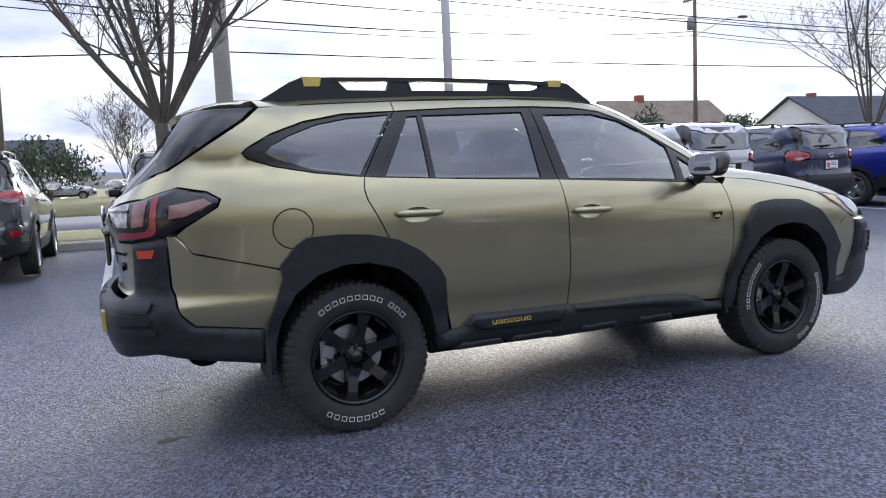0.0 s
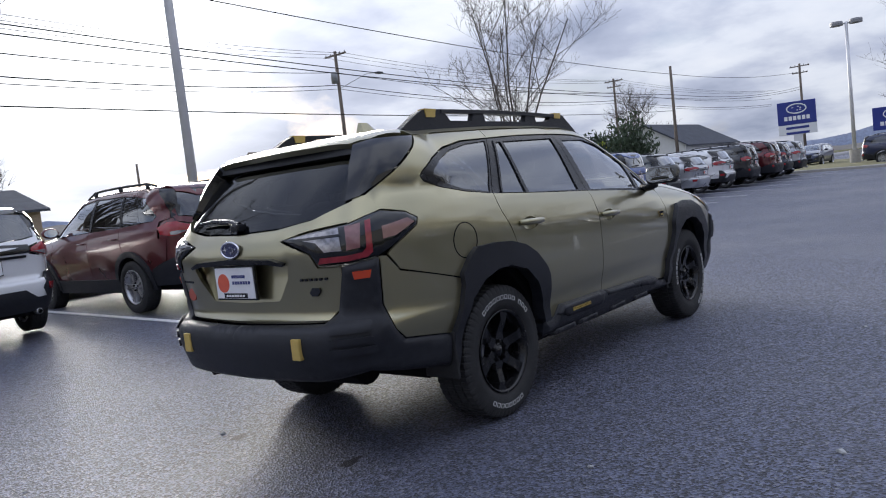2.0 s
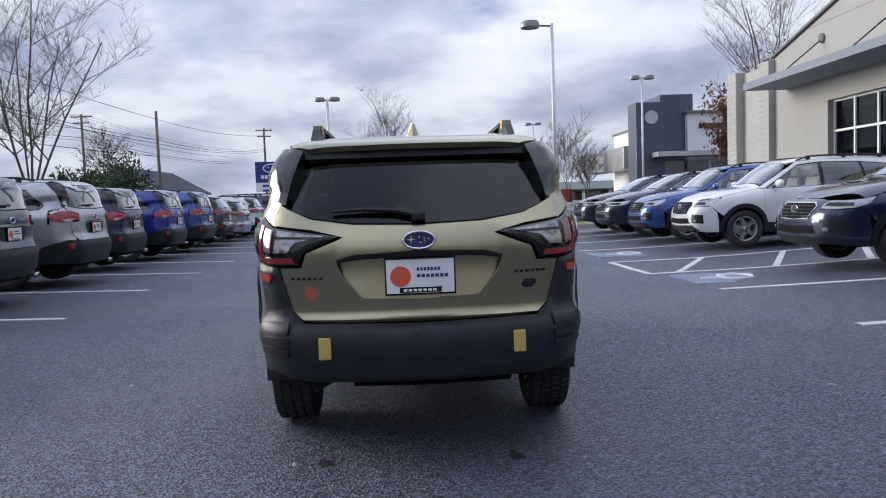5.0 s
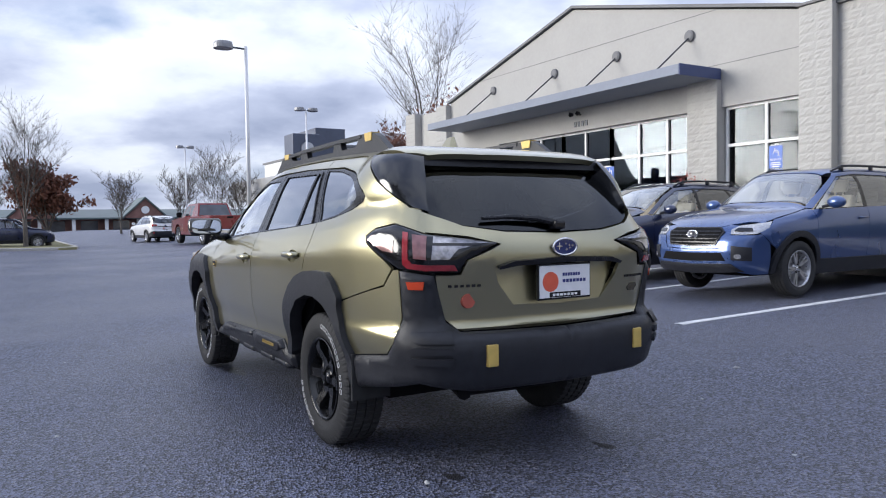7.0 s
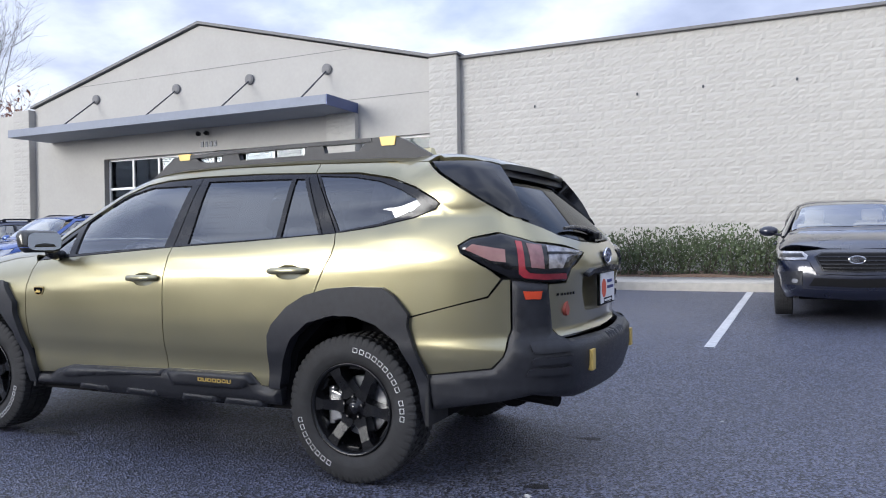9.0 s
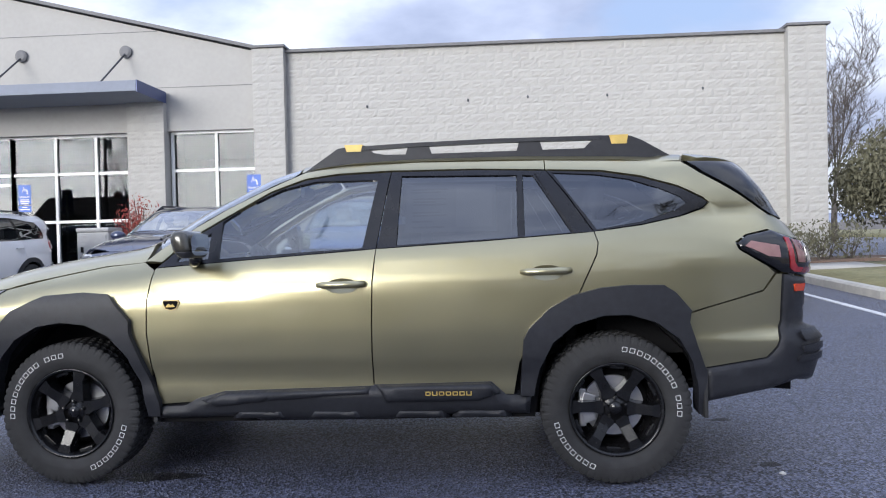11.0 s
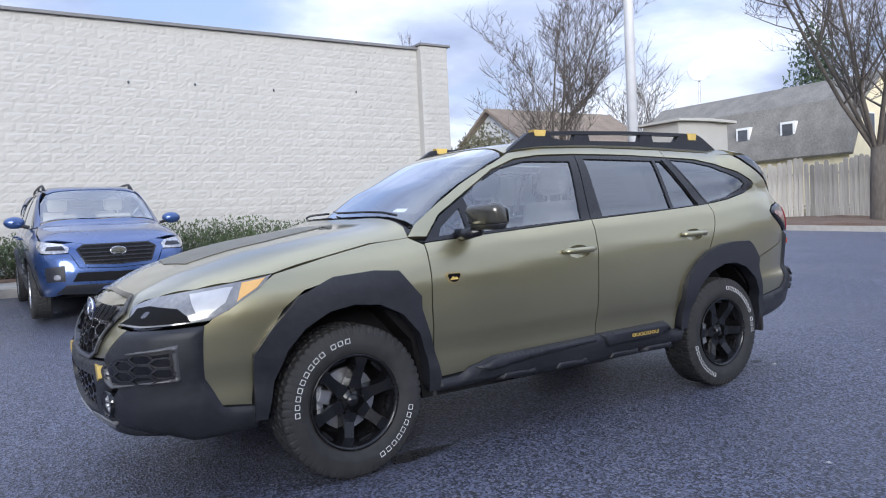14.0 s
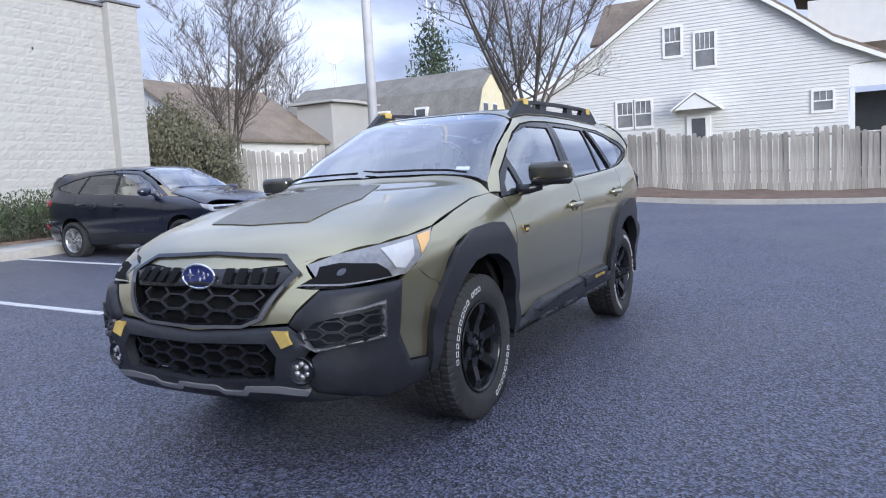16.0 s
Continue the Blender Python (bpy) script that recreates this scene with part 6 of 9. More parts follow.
    N = lambda nm, poly, mat, owner=car, **k: part(nm, panel(F, "front", poly, 1, **{**kw, **k}), mat, owner)
    sb, st = spec["screen"]
    ey = lambda x, z: S(x, z)[1]
    hz0, hz1 = spec["hood_z"]
    T("bonnet", sym([(sb + 0.02, 0.0), (sb - 0.02, 0.3), (sb - 0.07, 0.72), (1.4, ey(1.4, hz0 + 0.01)), (1.72, ey(1.72, hz1 + 0.05)), (1.9, ey(1.9, hz1)), (spec["nose_x"] - 0.16, 0.55), (spec["nose_x"] - 0.03, 0.3), (spec["nose_x"], 0.0)]), SLOT)
    scr = sym([(sb, 0.0), (sb - 0.03, 0.3), (sb - 0.10, 0.70), (at + 0.32, ey(at + 0.32, 1.42) - 0.015), (st - 0.02, 0.57), (st, 0.3), (st + 0.01, 0.0)])
    sh = T("windscreen", scr, GLASS_CLEAR, off=-0.002, rim=0.004)
    sh.visible_shadow = False
    T("screen_band", scr, GLOSS_BLACK, sh, off=-0.008, rim=0.002, holes=(inset(dense(scr, 0.08), 0.04),))
    re_ = spec["roof_end"]
    T("roof", sym([(st, 0.0), (st - 0.01, 0.3), (st - 0.04, 0.56), (at + 0.02, ey(at + 0.02, zt + 0.022)), (b, ey(b, zt + 0.06)), (ct, ey(ct, zt + 0.055)), (re_ + 0.05, ey(re_ + 0.05, zt + 0.035)), (re_, 0.4), (re_ - 0.02, 0.0)]), SLOT)
    sp = T("spoiler", sym([(re_ - 0.01, 0.0), (re_ + 0.01, 0.4), (re_ + 0.04, 0.58), (re_ - 0.17, 0.56), (re_ - 0.24, 0.3), (re_ - 0.25, 0.0)]), SLOT, off=0.008, rim=0.05)
    lz0, lz1 = spec["lamp_z"]
    zb = spec.get("glass_z", float(F.belt(-2.0)))
    ytop = 0.56
    gr = symf([(0.0, zb + 0.02), (0.45, zb + 0.03), (0.62, zb + 0.06), (0.61, zb + 0.16), (ytop, zt - 0.03), (0.3, zt + 0.0), (0.0, zt + 0.005)])
    tg = R("tailgate", symf([(0.0, 0.705), (0.56, 0.705), (0.63, 0.78), (0.66, lz0 - 0.005), (0.49, lz0 + 0.03), (0.49, lz1 - 0.04), (0.65, lz1 + 0.006), (0.67, zb + 0.10), (0.63, zb + 0.16), (0.62, zb + 0.05), (0.45, zb + 0.02), (0.0, zb + 0.01)]), SLOT)
    rs = R("rear_screen", gr, GLASS_DARK, tg, off=-0.004, rim=0.004)
    rs.visible_shadow = False
    R("rear_screen_band", gr, GLOSS_BLACK, tg, off=-0.010, rim=0.002, holes=(inset(dense(gr, 0.08), 0.045),))
    for s in (1, -1):
        part("rear_pillar", panel(F, "side", [(re_ + 0.06, zt + 0.03), (re_ - 0.22, zt - 0.0), (re_ - 0.30, 1.30), (spec["tail_side"] - 0.17, zb + 0.03), (re_ - 0.10, zt - 0.13)], s, off=0.003, rim=0.03, step=0.08), GLOSS_BLACK, car)
    R("plate_recess", symf([(0.0, 0.80), (0.27, 0.81), (0.32, 0.93), (0.30, 0.985), (0.0, 0.99)]), CLAD_GLOSS if tail_bar else SLOT, tg, off=0.006, rim=0.02, gap=0)
    R("garnish", symf([(0.0, 0.985), (0.44, 0.985), (0.44, 1.012), (0.0, 1.018)]), CHROME if tail_bar else CLAD_GLOSS, tg, off=0.016, rim=0.02, gap=0)
    if band:
        R("gate_band", symf([(0.0, 1.035), (0.49, 1.035), (0.49, 1.13), (0.0, 1.165)]), GLOSS_BLACK, tg, off=0.008, rim=0.012, gap=0)
    xp = F.place("rear", np.array([[0.0, 0.89]]))[0][0]
    plate_parts(tg, pose(xp - 0.020, 0, 0.89, 0, 0, 180))
    xe = F.place("rear", np.array([[0.0, 1.065]]))[0][0]
    emblem(tg, pose(xe - 0.010, 0, 1.065, 0, 0, 180), 0.065)
    bm = bm_new()
    pts = [F.place("rear", np.array([[abs(y), zb + 0.075]]))[0] for y in (0.36, 0.18, 0.0)]
    tube(bm, [(p[0] - 0.022, y, p[2]) for p, y in zip(pts, (0.36, 0.18, 0.0))], [0.008, 0.012, 0.018], 6)
    part("rear_wiper", bm, CLAD_GLOSS, tg)
    N("nose_panel", symf([(0.0, 0.935), (0.38, 0.93), (0.57, 0.905), (0.50, 0.852), (0.53, 0.80), (0.50, 0.785), (0.42, 0.625), (0.0, 0.605)]), SLOT)
    gl = N("grille", symf([(0.0, 0.885), (0.36, 0.885), (0.44, 0.83), (0.36, 0.66), (0.0, 0.64)]), CHROME if tail_bar else CLAD_GLOSS, off=0.014, rim=0.02)
    N("grille_back", symf([(0.0, 0.870), (0.345, 0.870), (0.42, 0.83), (0.345, 0.675), (0.0, 0.655)]), BLACK, gl, off=0.017, rim=0.002)
    for k in range(front_bars):
        z = 0.69 + 0.17 * k / front_bars
        yw = 0.36 + 0.05 * (k / front_bars)
        N("grille_bar", symf([(0.0, z), (yw, z), (yw, z + 0.014), (0.0, z + 0.014)]), CLAD_GLOSS, gl, off=0.024, rim=0.01, gap=0)
    xg = F.place("front", np.array([[0.0, 0.80]]))[0][0]
    emblem(gl, pose(xg + 0.032, 0, 0.80), 0.085, ground=CHROME)
    N("lower_intake", symf([(0.0, 0.565), (0.44, 0.575), (0.50, 0.47), (0.0, 0.455)]), BLACK, off=0.012, rim=0.01)
    N("lower_lip", symf([(0.0, 0.425), (0.56, 0.44), (0.66, 0.34), (0.0, 0.30)]), CLAD if dark_trim else SLOT, off=0.016, rim=0.03)
    # insides and underside
    bm = bm_new()
    for s in (1, -1):
        prism(bm, [(1.84, 0.34), (1.80, 0.74), (1.60, 0.84), (0.95, 1.0), (-1.7, 1.04), (-1.90, 1.0), (-1.93, 0.45), (-wx - 0.41, 0.38), (-wx - 0.33, 0.64), (-wx, 0.78), (-wx + 0.33, 0.64), (-wx + 0.42, 0.30), (wx - 0.42, 0.30), (wx - 0.33, 0.64), (wx, 0.78), (wx + 0.33, 0.64), (wx + 0.41, 0.36)],
              min(s * 0.58, s * 0.76), max(s * 0.58, s * 0.76))
    box(bm, -2.1, 1.95, -0.60, 0.60, 0.27, 0.52)
    box(bm, 0.95, 1.92, -0.60, 0.60, 0.45, 0.80)
    part("inner_shell", bm, BLACK, car)
    bm = bm_new()
    box(bm, 0.52, 0.95, -0.70, 0.70, 0.72, 1.08, 0.05)
    part("dashboard", bm, CABIN, car, smooth=True)
    for y in (0.37, -0.37):
        car_seat(car, 0.05, y, 0.64, grey)
    bm = bm_new()
    box(bm, -1.15, -0.98, -0.60, 0.60, 0.62, 1.20, 0.05)
    box(bm, -1.10, -1.02, 0.22, 0.50, 1.20, 1.36, 0.03)
    box(bm, -1.10, -1.02, -0.50, -0.22, 1.20, 1.36, 0.03)
    part("rear_bench", bm, grey, car, smooth=True)
    part("headliner", panel(F, "top", sym([(st - 0.05, 0.0), (st - 0.05, 0.5), (re_ + 0.1, 0.5), (re_ + 0.05, 0.0)]), 1, off=-0.035, rim=0, step=0.2), LINER, car)
    bm = bm_new()
    lathe(bm, [(0.03, 0.0), (0.036, 0.0), (0.036, 0.12), (0.03, 0.12)], 12, axis="x", m=Matrix.Translation((-2.36, -0.52, 0.32)))
    part("exhaust_tip", bm, STEEL, car, smooth=True)
    return car


def recolour(car, mat):
    for o in car.children_recursive:
        if o.type == "MESH" and o.data.materials and o.data.materials[0] == SLOT:
            o.material_slots[0].link = "OBJECT"
            o.material_slots[0].material = mat


def dismiss(ob):
    for o in (*ob.children_recursive, ob):
        bpy.data.objects.remove(o)


NAVY = paint("dark navy metallic", (0.012, 0.018, 0.055), 0.3)
ROYAL = paint("royal blue pearl", (0.012, 0.022, 0.24), 0.35)
BLUE = paint("mid blue pearl", (0.025, 0.07, 0.27), 0.4)
STEELBLUE = paint("blue-grey metallic", (0.038, 0.075, 0.205), 0.5)
SLATE = paint("dark slate blue metallic", (0.035, 0.045, 0.075), 0.5)
SILVER = paint("silver metallic", (0.42, 0.43, 0.46), 0.6)
PEARL = paint("white pearl", (0.72, 0.72, 0.73), 0.0, 0.2)
MAROON = paint("maroon red metallic", (0.085, 0.009, 0.012), 0.45)
GREYGREEN = paint("grey green solid", (0.085, 0.095, 0.095), 0.2)
BLUE_BLACK = paint("blue-black metallic", (0.007, 0.009, 0.022), 0.25)
INK = paint("black metallic", (0.006, 0.007, 0.012), 0.2)
REDTRUCK = paint("deep red metallic", (0.20, 0.012, 0.012), 0.3)

# name, spec, options, scale, then copies: x, y, heading, paint, label
MODELS = [
    ("suv", SPEC_FORESTER, dict(), (1, 1, 1), [
        (1.25, 7.62, 90, MAROON, "maroon red SUV with silver alloy wheels parked nose to the verge", "cars in the street-side row"),
        (9.85, 8.05, 90, NAVY, "dark navy SUV with red tail lamps parked nose to the verge", "cars in the street-side row"),
        (12.6, 8.0, 90, ROYAL, "royal blue SUV with black roof rails parked nose to the verge", "cars in the street-side row"),
        (15.4, 8.0, 90, BLUE, "mid blue SUV parked nose to the verge", "cars in the street-side row"),
        (26.6, 8.0, 90, INK, "black SUV parked nose to the verge", "cars in the street-side row"),
        (32.3, 8.1, 90, SLATE, "dark slate SUV parked nose to the verge", "cars in the street-side row"),
        (35.0, 8.1, 90, SILVER, "silver SUV parked nose to the verge", "cars in the street-side row"),
        (1.40, -7.62, 90, STEELBLUE, "blue-grey SUV with beige seats backed up to the kerb", "cars in the building-side row"),
        (8.9, -7.7, 90, PEARL, "white SUV backed up to the kerb by the hatched aisle", "cars in the building-side row"),
        (11.6, -7.6, 90, BLUE, "mid blue SUV backed up to the kerb", "cars in the building-side row"),
        (46.5, -6.0, 10, PEARL, "white SUV standing far off by the red pickup", "car"),
        (43.2, 2.2, -84, NAVY, "dark navy SUV standing by the bare tree on the island", "car"),
    ]),
    ("large_suv", SPEC_FORESTER, dict(tail_bar=True), (1.075, 1.05, 1.035), [
        (4.15, 7.75, 90, SLATE, "slate blue large SUV with chrome tail bar facing the verge", "cars in the street-side row"),
        (6.95, 7.85, 90, SILVER, "silver large SUV with chrome tail bar facing the verge", "cars in the street-side row"),
        (29.4, 8.0, 90, MAROON, "maroon large SUV parked nose to the verge", "cars in the street-side row"),
    ]),
    ("crossover", SPEC_WAGON, dict(band=True), (0.925, 0.96, 0.955), [
        (-4.25, 8.0, 90, GREYGREEN, "dark grey crossover parked nose to the verge", "cars in the street-side row"),
        (-1.50, 8.05, 90, PEARL, "white crossover with deep black cladding parked nose to the verge", "cars in the street-side row"),
        (18.2, 8.0, 90, GREYGREEN, "grey green crossover parked nose to the verge", "cars in the street-side row"),
        (23.8, 8.0, 90, PEARL, "white crossover parked nose to the verge", "cars in the street-side row"),
    ]),
    ("hatchback", dict(SPEC_WAGON, rails=False), dict(dark_trim=False), (0.92, 0.945, 0.875), [
        (-3.95, -7.45, 90, BLUE_BLACK, "blue-black hatchback with silver wheels backed up to the kerb", "cars in the building-side row"),
        (21.0, 8.0, 90, SILVER, "silver hatchback parked nose to the verge", "cars in the street-side row"),
        (50.0, 8.5, 178, NAVY, "dark blue car parked beyond the island", "car"),
        (-6.5, 60.0, 0, SILVER, "silver car parked across the street", "car"),
        (-1.5, 62.0, 0, PEARL, "white car parked across the street", "car"),
    ]),
    ("estate", SPEC_WAGON, dict(tail_bar=True), (1, 1, 0.99), [
        (4.30, -7.75, 90, NAVY, "navy estate car with chrome-edged grille backed to the kerb", "cars in the building-side row"),
        (14.3, -7.6, 90, NAVY, "navy blue estate car backed up to the kerb", "cars in the building-side row"),
        (17.0, -7.6, 90, NAVY, "dark navy estate car backed up to the kerb", "cars in the building-side row"),
    ]),
]


def park_all():
    for name, spec, options, (sx, sy, sz), copies in MODELS:
        base = parked_car(spec, name + "_car", **options)
        base.scale = (sx, sy, sz)
        for x, y, heading, mat, label, group in copies:
            c = copy_thing(base, pose(x, y, ground_z(x, y) - 0.004, 0, 0, heading) if abs(y) < 20 else pose(x, y, ground_z(x, y), 0, 0, heading))
            tagged(c, label, "car", group if group != "car" else "")
            recolour(c, mat)
        dismiss(base)


park_all()


# ---- kerbs, verges, markings ----
CONCRETE = material("weathered concrete kerb", (0.42, 0.40, 0.36), 0.85, 0, 9, 0.12, 0.25, 60)
GRASS = material("winter grass", (0.19, 0.17, 0.085), 0.95, 0, 8, 0.3, 0.5, 80, dark=(0.09, 0.10, 0.04))
MULCH = material("brown leaf mulch", (0.15, 0.10, 0.07), 0.95, 0, 22, 0.35, 0.7, 70, dark=(0.06, 0.04, 0.03))
LINE = material("worn white line paint", (0.62, 0.62, 0.62), 0.7, 0, 14, 0.12, 0.2, 90, dark=(0.36, 0.36, 0.37))
BARK = material("grey brown bark", (0.095, 0.082, 0.070), 0.9, 0, 18, 0.3, 0.6, 60, stretch=(1, 1, 0.3))
WOOD_GREY = material("weathered grey fence wood", (0.39, 0.37, 0.335), 0.9, 0, 12, 0.2, 0.4, 60, stretch=(1, 1, 0.08), per_object=0.24, dark=(0.13, 0.12, 0.105))
POLE_WHITE = material("white painted steel pole", (0.66, 0.66, 0.67), 0.45, 0.1, 6, 0.06)
POLE_WOOD = material("tarred wooden pole", (0.16, 0.13, 0.105), 0.9, 0, 10, 0.25, 0.4, 40, stretch=(1, 1, 0.1))
SIGN_BLUE = material("blue sign face", (0.015, 0.03, 0.22), 0.4, 0, 5, 0.06)
DARK_METAL = material("dark grey metal", (0.05, 0.055, 0.065), 0.4, 0.5, 10, 0.15)
FRAME_WHITE = material("white window frame", (0.72, 0.72, 0.71), 0.45, 0, 12, 0.04)
GLAZING = glass("shop window glass", (0.50, 0.55, 0.58), 0.45, 0.0, 0.0, 0.42)


def strip(name, pts, width, height, mat, label, cat, smooth_len=1.0):
    """A kerb or verge strip along a line of points, following the ground."""
    line = []
    for (a, b), (c, d) in zip(pts, pts[1:]):
        n = max(1, int(math.hypot(c - a, d - b) / smooth_len))
        line += [(a + (c - a) * i / n, b + (d - b) * i / n) for i in range(n)]
    line.append(pts[-1])
    bm = bm_new()
    rows = []
    for i, (x, y) in enumerate(line):
        p, q = line[max(0, i - 1)], line[min(len(line) - 1, i + 1)]
        l = math.hypot(q[0] - p[0], q[1] - p[1])
        nx, ny = -(q[1] - p[1]) / l, (q[0] - p[0]) / l
        g = ground_z(x, y)
        w = width / 2
        sec = [(-w, -0.05), (-w, height - 0.03), (-w + 0.03, height), (w, height), (w, -0.05)]
        rows.append([bm.verts.new((x + nx * u, y + ny * u, g + v)) for u, v in sec])
    for a, b in zip(rows, rows[1:]):
        for k in range(4):
            bm.faces.new((a[k], a[k + 1], b[k + 1], b[k]))
    bm.faces.new(rows[0])
    bm.faces.new(rows[-1][::-1])
    return tagged(part(name, bm, mat), label, cat, "", "structure")


def patch(name, x0, x1, y0, y1, lift, mat, label, cat, step=0.8, bumpy=0.02, outline=None):
    bm = bm_new()
    nx, ny = max(1, int((x1 - x0) / step)), max(1, int((y1 - y0) / step))
    g = {}
    for i in range(nx + 1):
        for j in range(ny + 1):
            x, y = x0 + (x1 - x0) * i / nx, y0 + (y1 - y0) * j / ny
            g[i, j] = bm.verts.new((x, y, ground_z(x, y) + lift + bumpy * noise.noise((x * 0.9, y * 0.9, 3.0))))
    for i in range(nx):
        for j in range(ny):
            bm.faces.new((g[i, j], g[i + 1, j], g[i + 1, j + 1], g[i, j + 1]))
    edge = [g[i, 0] for i in range(nx + 1)] + [g[nx, j] for j in range(1, ny + 1)] + [g[i, ny] for i in range(nx - 1, -1, -1)] + [g[0, j] for j in range(ny - 1, 0, -1)]
    low = [bm.verts.new((v.co.x, v.co.y, v.co.z - 0.3)) for v in edge]
    for k in range(len(edge)):
        bm.faces.new((edge[k], low[k], low[(k + 1) % len(edge)], edge[(k + 1) % len(edge)]))
    return tagged(part(name, bm, mat, smooth=True), label, cat, "", "structure")


strip("kerb", [(-15.0, 9.85), (36.0, 9.85)], 0.16, 0.14, CONCRETE, "pale concrete kerb along the grass verge", "kerb")
patch("verge", -60, 60, 9.95, 13.5, 0.12, GRASS, "dry winter grass verge beside the street", "grass")
strip("kerb_south", [(-6.1, -9.55), (19.5, -9.55)], 0.16, 0.14, CONCRETE, "pale concrete kerb along the building walk", "kerb")
patch("pavement", -8.0, 30.0, -11.0, -9.63, 0.13, CONCRETE, "concrete walk in front of the building", "pavement", bumpy=0.0)
patch("planting_bed", -9.5, 4.2, -13.0, -11.0, 0.16, MULCH, "leaf-strewn planting bed along the wall", "bed", step=0.4, bumpy=0.06)
patch("pavement_entrance", 4.2, 24.0, -13.0, -11.0, 0.13, CONCRETE, "concrete apron at the shop front", "pavement", bumpy=0.0)
strip("kerb_island", [(-6.1, -9.55), (-6.05, -6.0), (-6.35, -5.2), (-7.0, -4.75), (-8.2, -4.75), (-8.8, -5.3), (-9.0, -6.0), (-9.0, -13.0)], 0.16, 0.14, CONCRETE, "rounded concrete kerb of the lamp island", "kerb", 0.5)
patch("island_grass", -8.95, -6.1, -11.0, -5.25, 0.12, GRASS, "worn grass on the lamp island", "grass")
patch("island_tip", -8.3, -6.85, -5.3, -4.8, 0.118, GRASS, "worn grass at the tip of the island", "grass", 0.3)
strip("kerb_west", [(-15.0, 14.0), (-15.0, -14.0)], 0.16, 0.13, CONCRETE, "pale kerb before the mulch bank", "kerb")
patch("mulch_bank", -22.0, -15.05, -18.0, 16.0, 0.13, MULCH, "brown leaf mulch bank before the fence", "bed", 0.6, 0.10)
strip("kerb_east", [(37.1, 9.8), (37.1, 0.4), (37.6, -0.5), (38.6, -0.9), (60, -0.9)], 0.18, 0.15, CONCRETE, "kerb of the tree island", "kerb")
patch("island_east", 37.2, 60, -0.8, 9.8, 0.12, GRASS, "dry grass on the tree island", "grass", 1.5)
strip("kerb_lamp_island", [(20.2, -9.5), (20.2, -4.4), (20.6, -3.7), (21.4, -3.4), (22.6, -3.6), (23.2, -4.4), (23.2, -9.5)], 0.18, 0.15, CONCRETE, "kerb of the lamp island", "kerb", 0.6)
patch("island_lamp_grass", 20.3, 23.1, -9.5, -4.3, 0.12, GRASS, "dry grass on the lamp island", "grass")
patch("street", -300, 300, 14.5, 23.5, 0.012, material("grey street asphalt", (0.13, 0.13, 0.14), 0.6, 0, 20, 0.12, 0.3, 90), "grey asphalt street beside the lot", "road", 6.0, 0.0)
patch("far_grass", -300, 300, 24.5, 200, 0.05, GRASS, "winter grass across the street", "grass", 20.0, 0.0)
patch("far_grass_west", -300, -22.0, -200, 14.0, 0.10, GRASS, "winter grass beyond the fence", "grass", 12.0, 0.0)


def line(name, x0, y0, x1, y1, w=0.10, label="worn white parking line on the asphalt"):
    l = math.hypot(x1 - x0, y1 - y0)
    nx, ny = -(y1 - y0) / l * w / 2, (x1 - x0) / l * w / 2
    n = max(1, int(l / 0.5))
    bm = bm_new()
    top, low = [], []
    for i in range(n + 1):
        x, y = x0 + (x1 - x0) * i / n, y0 + (y1 - y0) * i / n
        wob = 1 + 0.10 * noise.noise((x * 3, y * 3, 1))
        g = ground_z(x, y)
        top.append((bm.verts.new((x + nx * wob, y + ny * wob, g + 0.006)), bm.verts.new((x - nx * wob, y - ny * wob, g + 0.006))))
        low.append((bm.verts.new((x + nx * wob, y + ny * wob, g - 0.02)), bm.verts.new((x - nx * wob, y - ny * wob, g - 0.02))))
    for i in range(n):
        bm.faces.new((top[i][0], top[i][1], top[i + 1][1], top[i + 1][0]))
        for k in (0, 1):
            bm.faces.new((top[i][k], top[i + 1][k], low[i + 1][k], low[i][k]))
    return tagged(part(name, bm, LINE), label, "line", "parking lines", "structure")


for i in range(17):
    line("parking_line", -11.0 + 2.8 * i, 4.1, -11.0 + 2.8 * i, 9.7)
for x in (-5.3, -2.58, 0.14, 2.86, 10.3, 12.95, 15.6, 18.2):
    line("parking_line", x, -3.66, x - 0.10, -9.4)
for x in (5.1, 7.3):
    line("parking_line", x, -3.55, x, -9.4)
line("hatch_line", 5.1, -3.55, 7.3, -3.55)
for k in range(4):
    line("hatch_line", 5.15, -4.0 - 1.5 * k, 7.25, -5.2 - 1.5 * k)


def wheelchair_mark(x, y):
    """Painted access symbol on a faded blue square."""
    g = ground_z(x, y)
    bm = bm_new()
    box(bm, x - 0.55, x + 0.55, y - 0.6, y + 0.6, g - 0.03, g + 0.005)
    m = tagged(part("access_marking", bm, material("faded blue road paint", (0.20, 0.24, 0.33), 0.7, 0, 9, 0.2)), "faded access symbol painted on the asphalt", "marking", "", "structure")
    bm = bm_new()
    n = 18
    tube(bm, [(x + 0.05 + 0.25 * math.cos(a), y - 0.12 + 0.25 * math.sin(a), g + 0.0) for a in np.linspace(radians(100), radians(400), n)], 0.028, 4)
    tube(bm, [(x - 0.08, y + 0.38, g), (x - 0.02, y + 0.02, g), (x + 0.22, y + 0.02, g), (x + 0.34, y - 0.28, g)], 0.032, 4)
    part("symbol", bm, LINE, m)


wheelchair_mark(4.05, -4.25)
wheelchair_mark(8.9, -4.25)


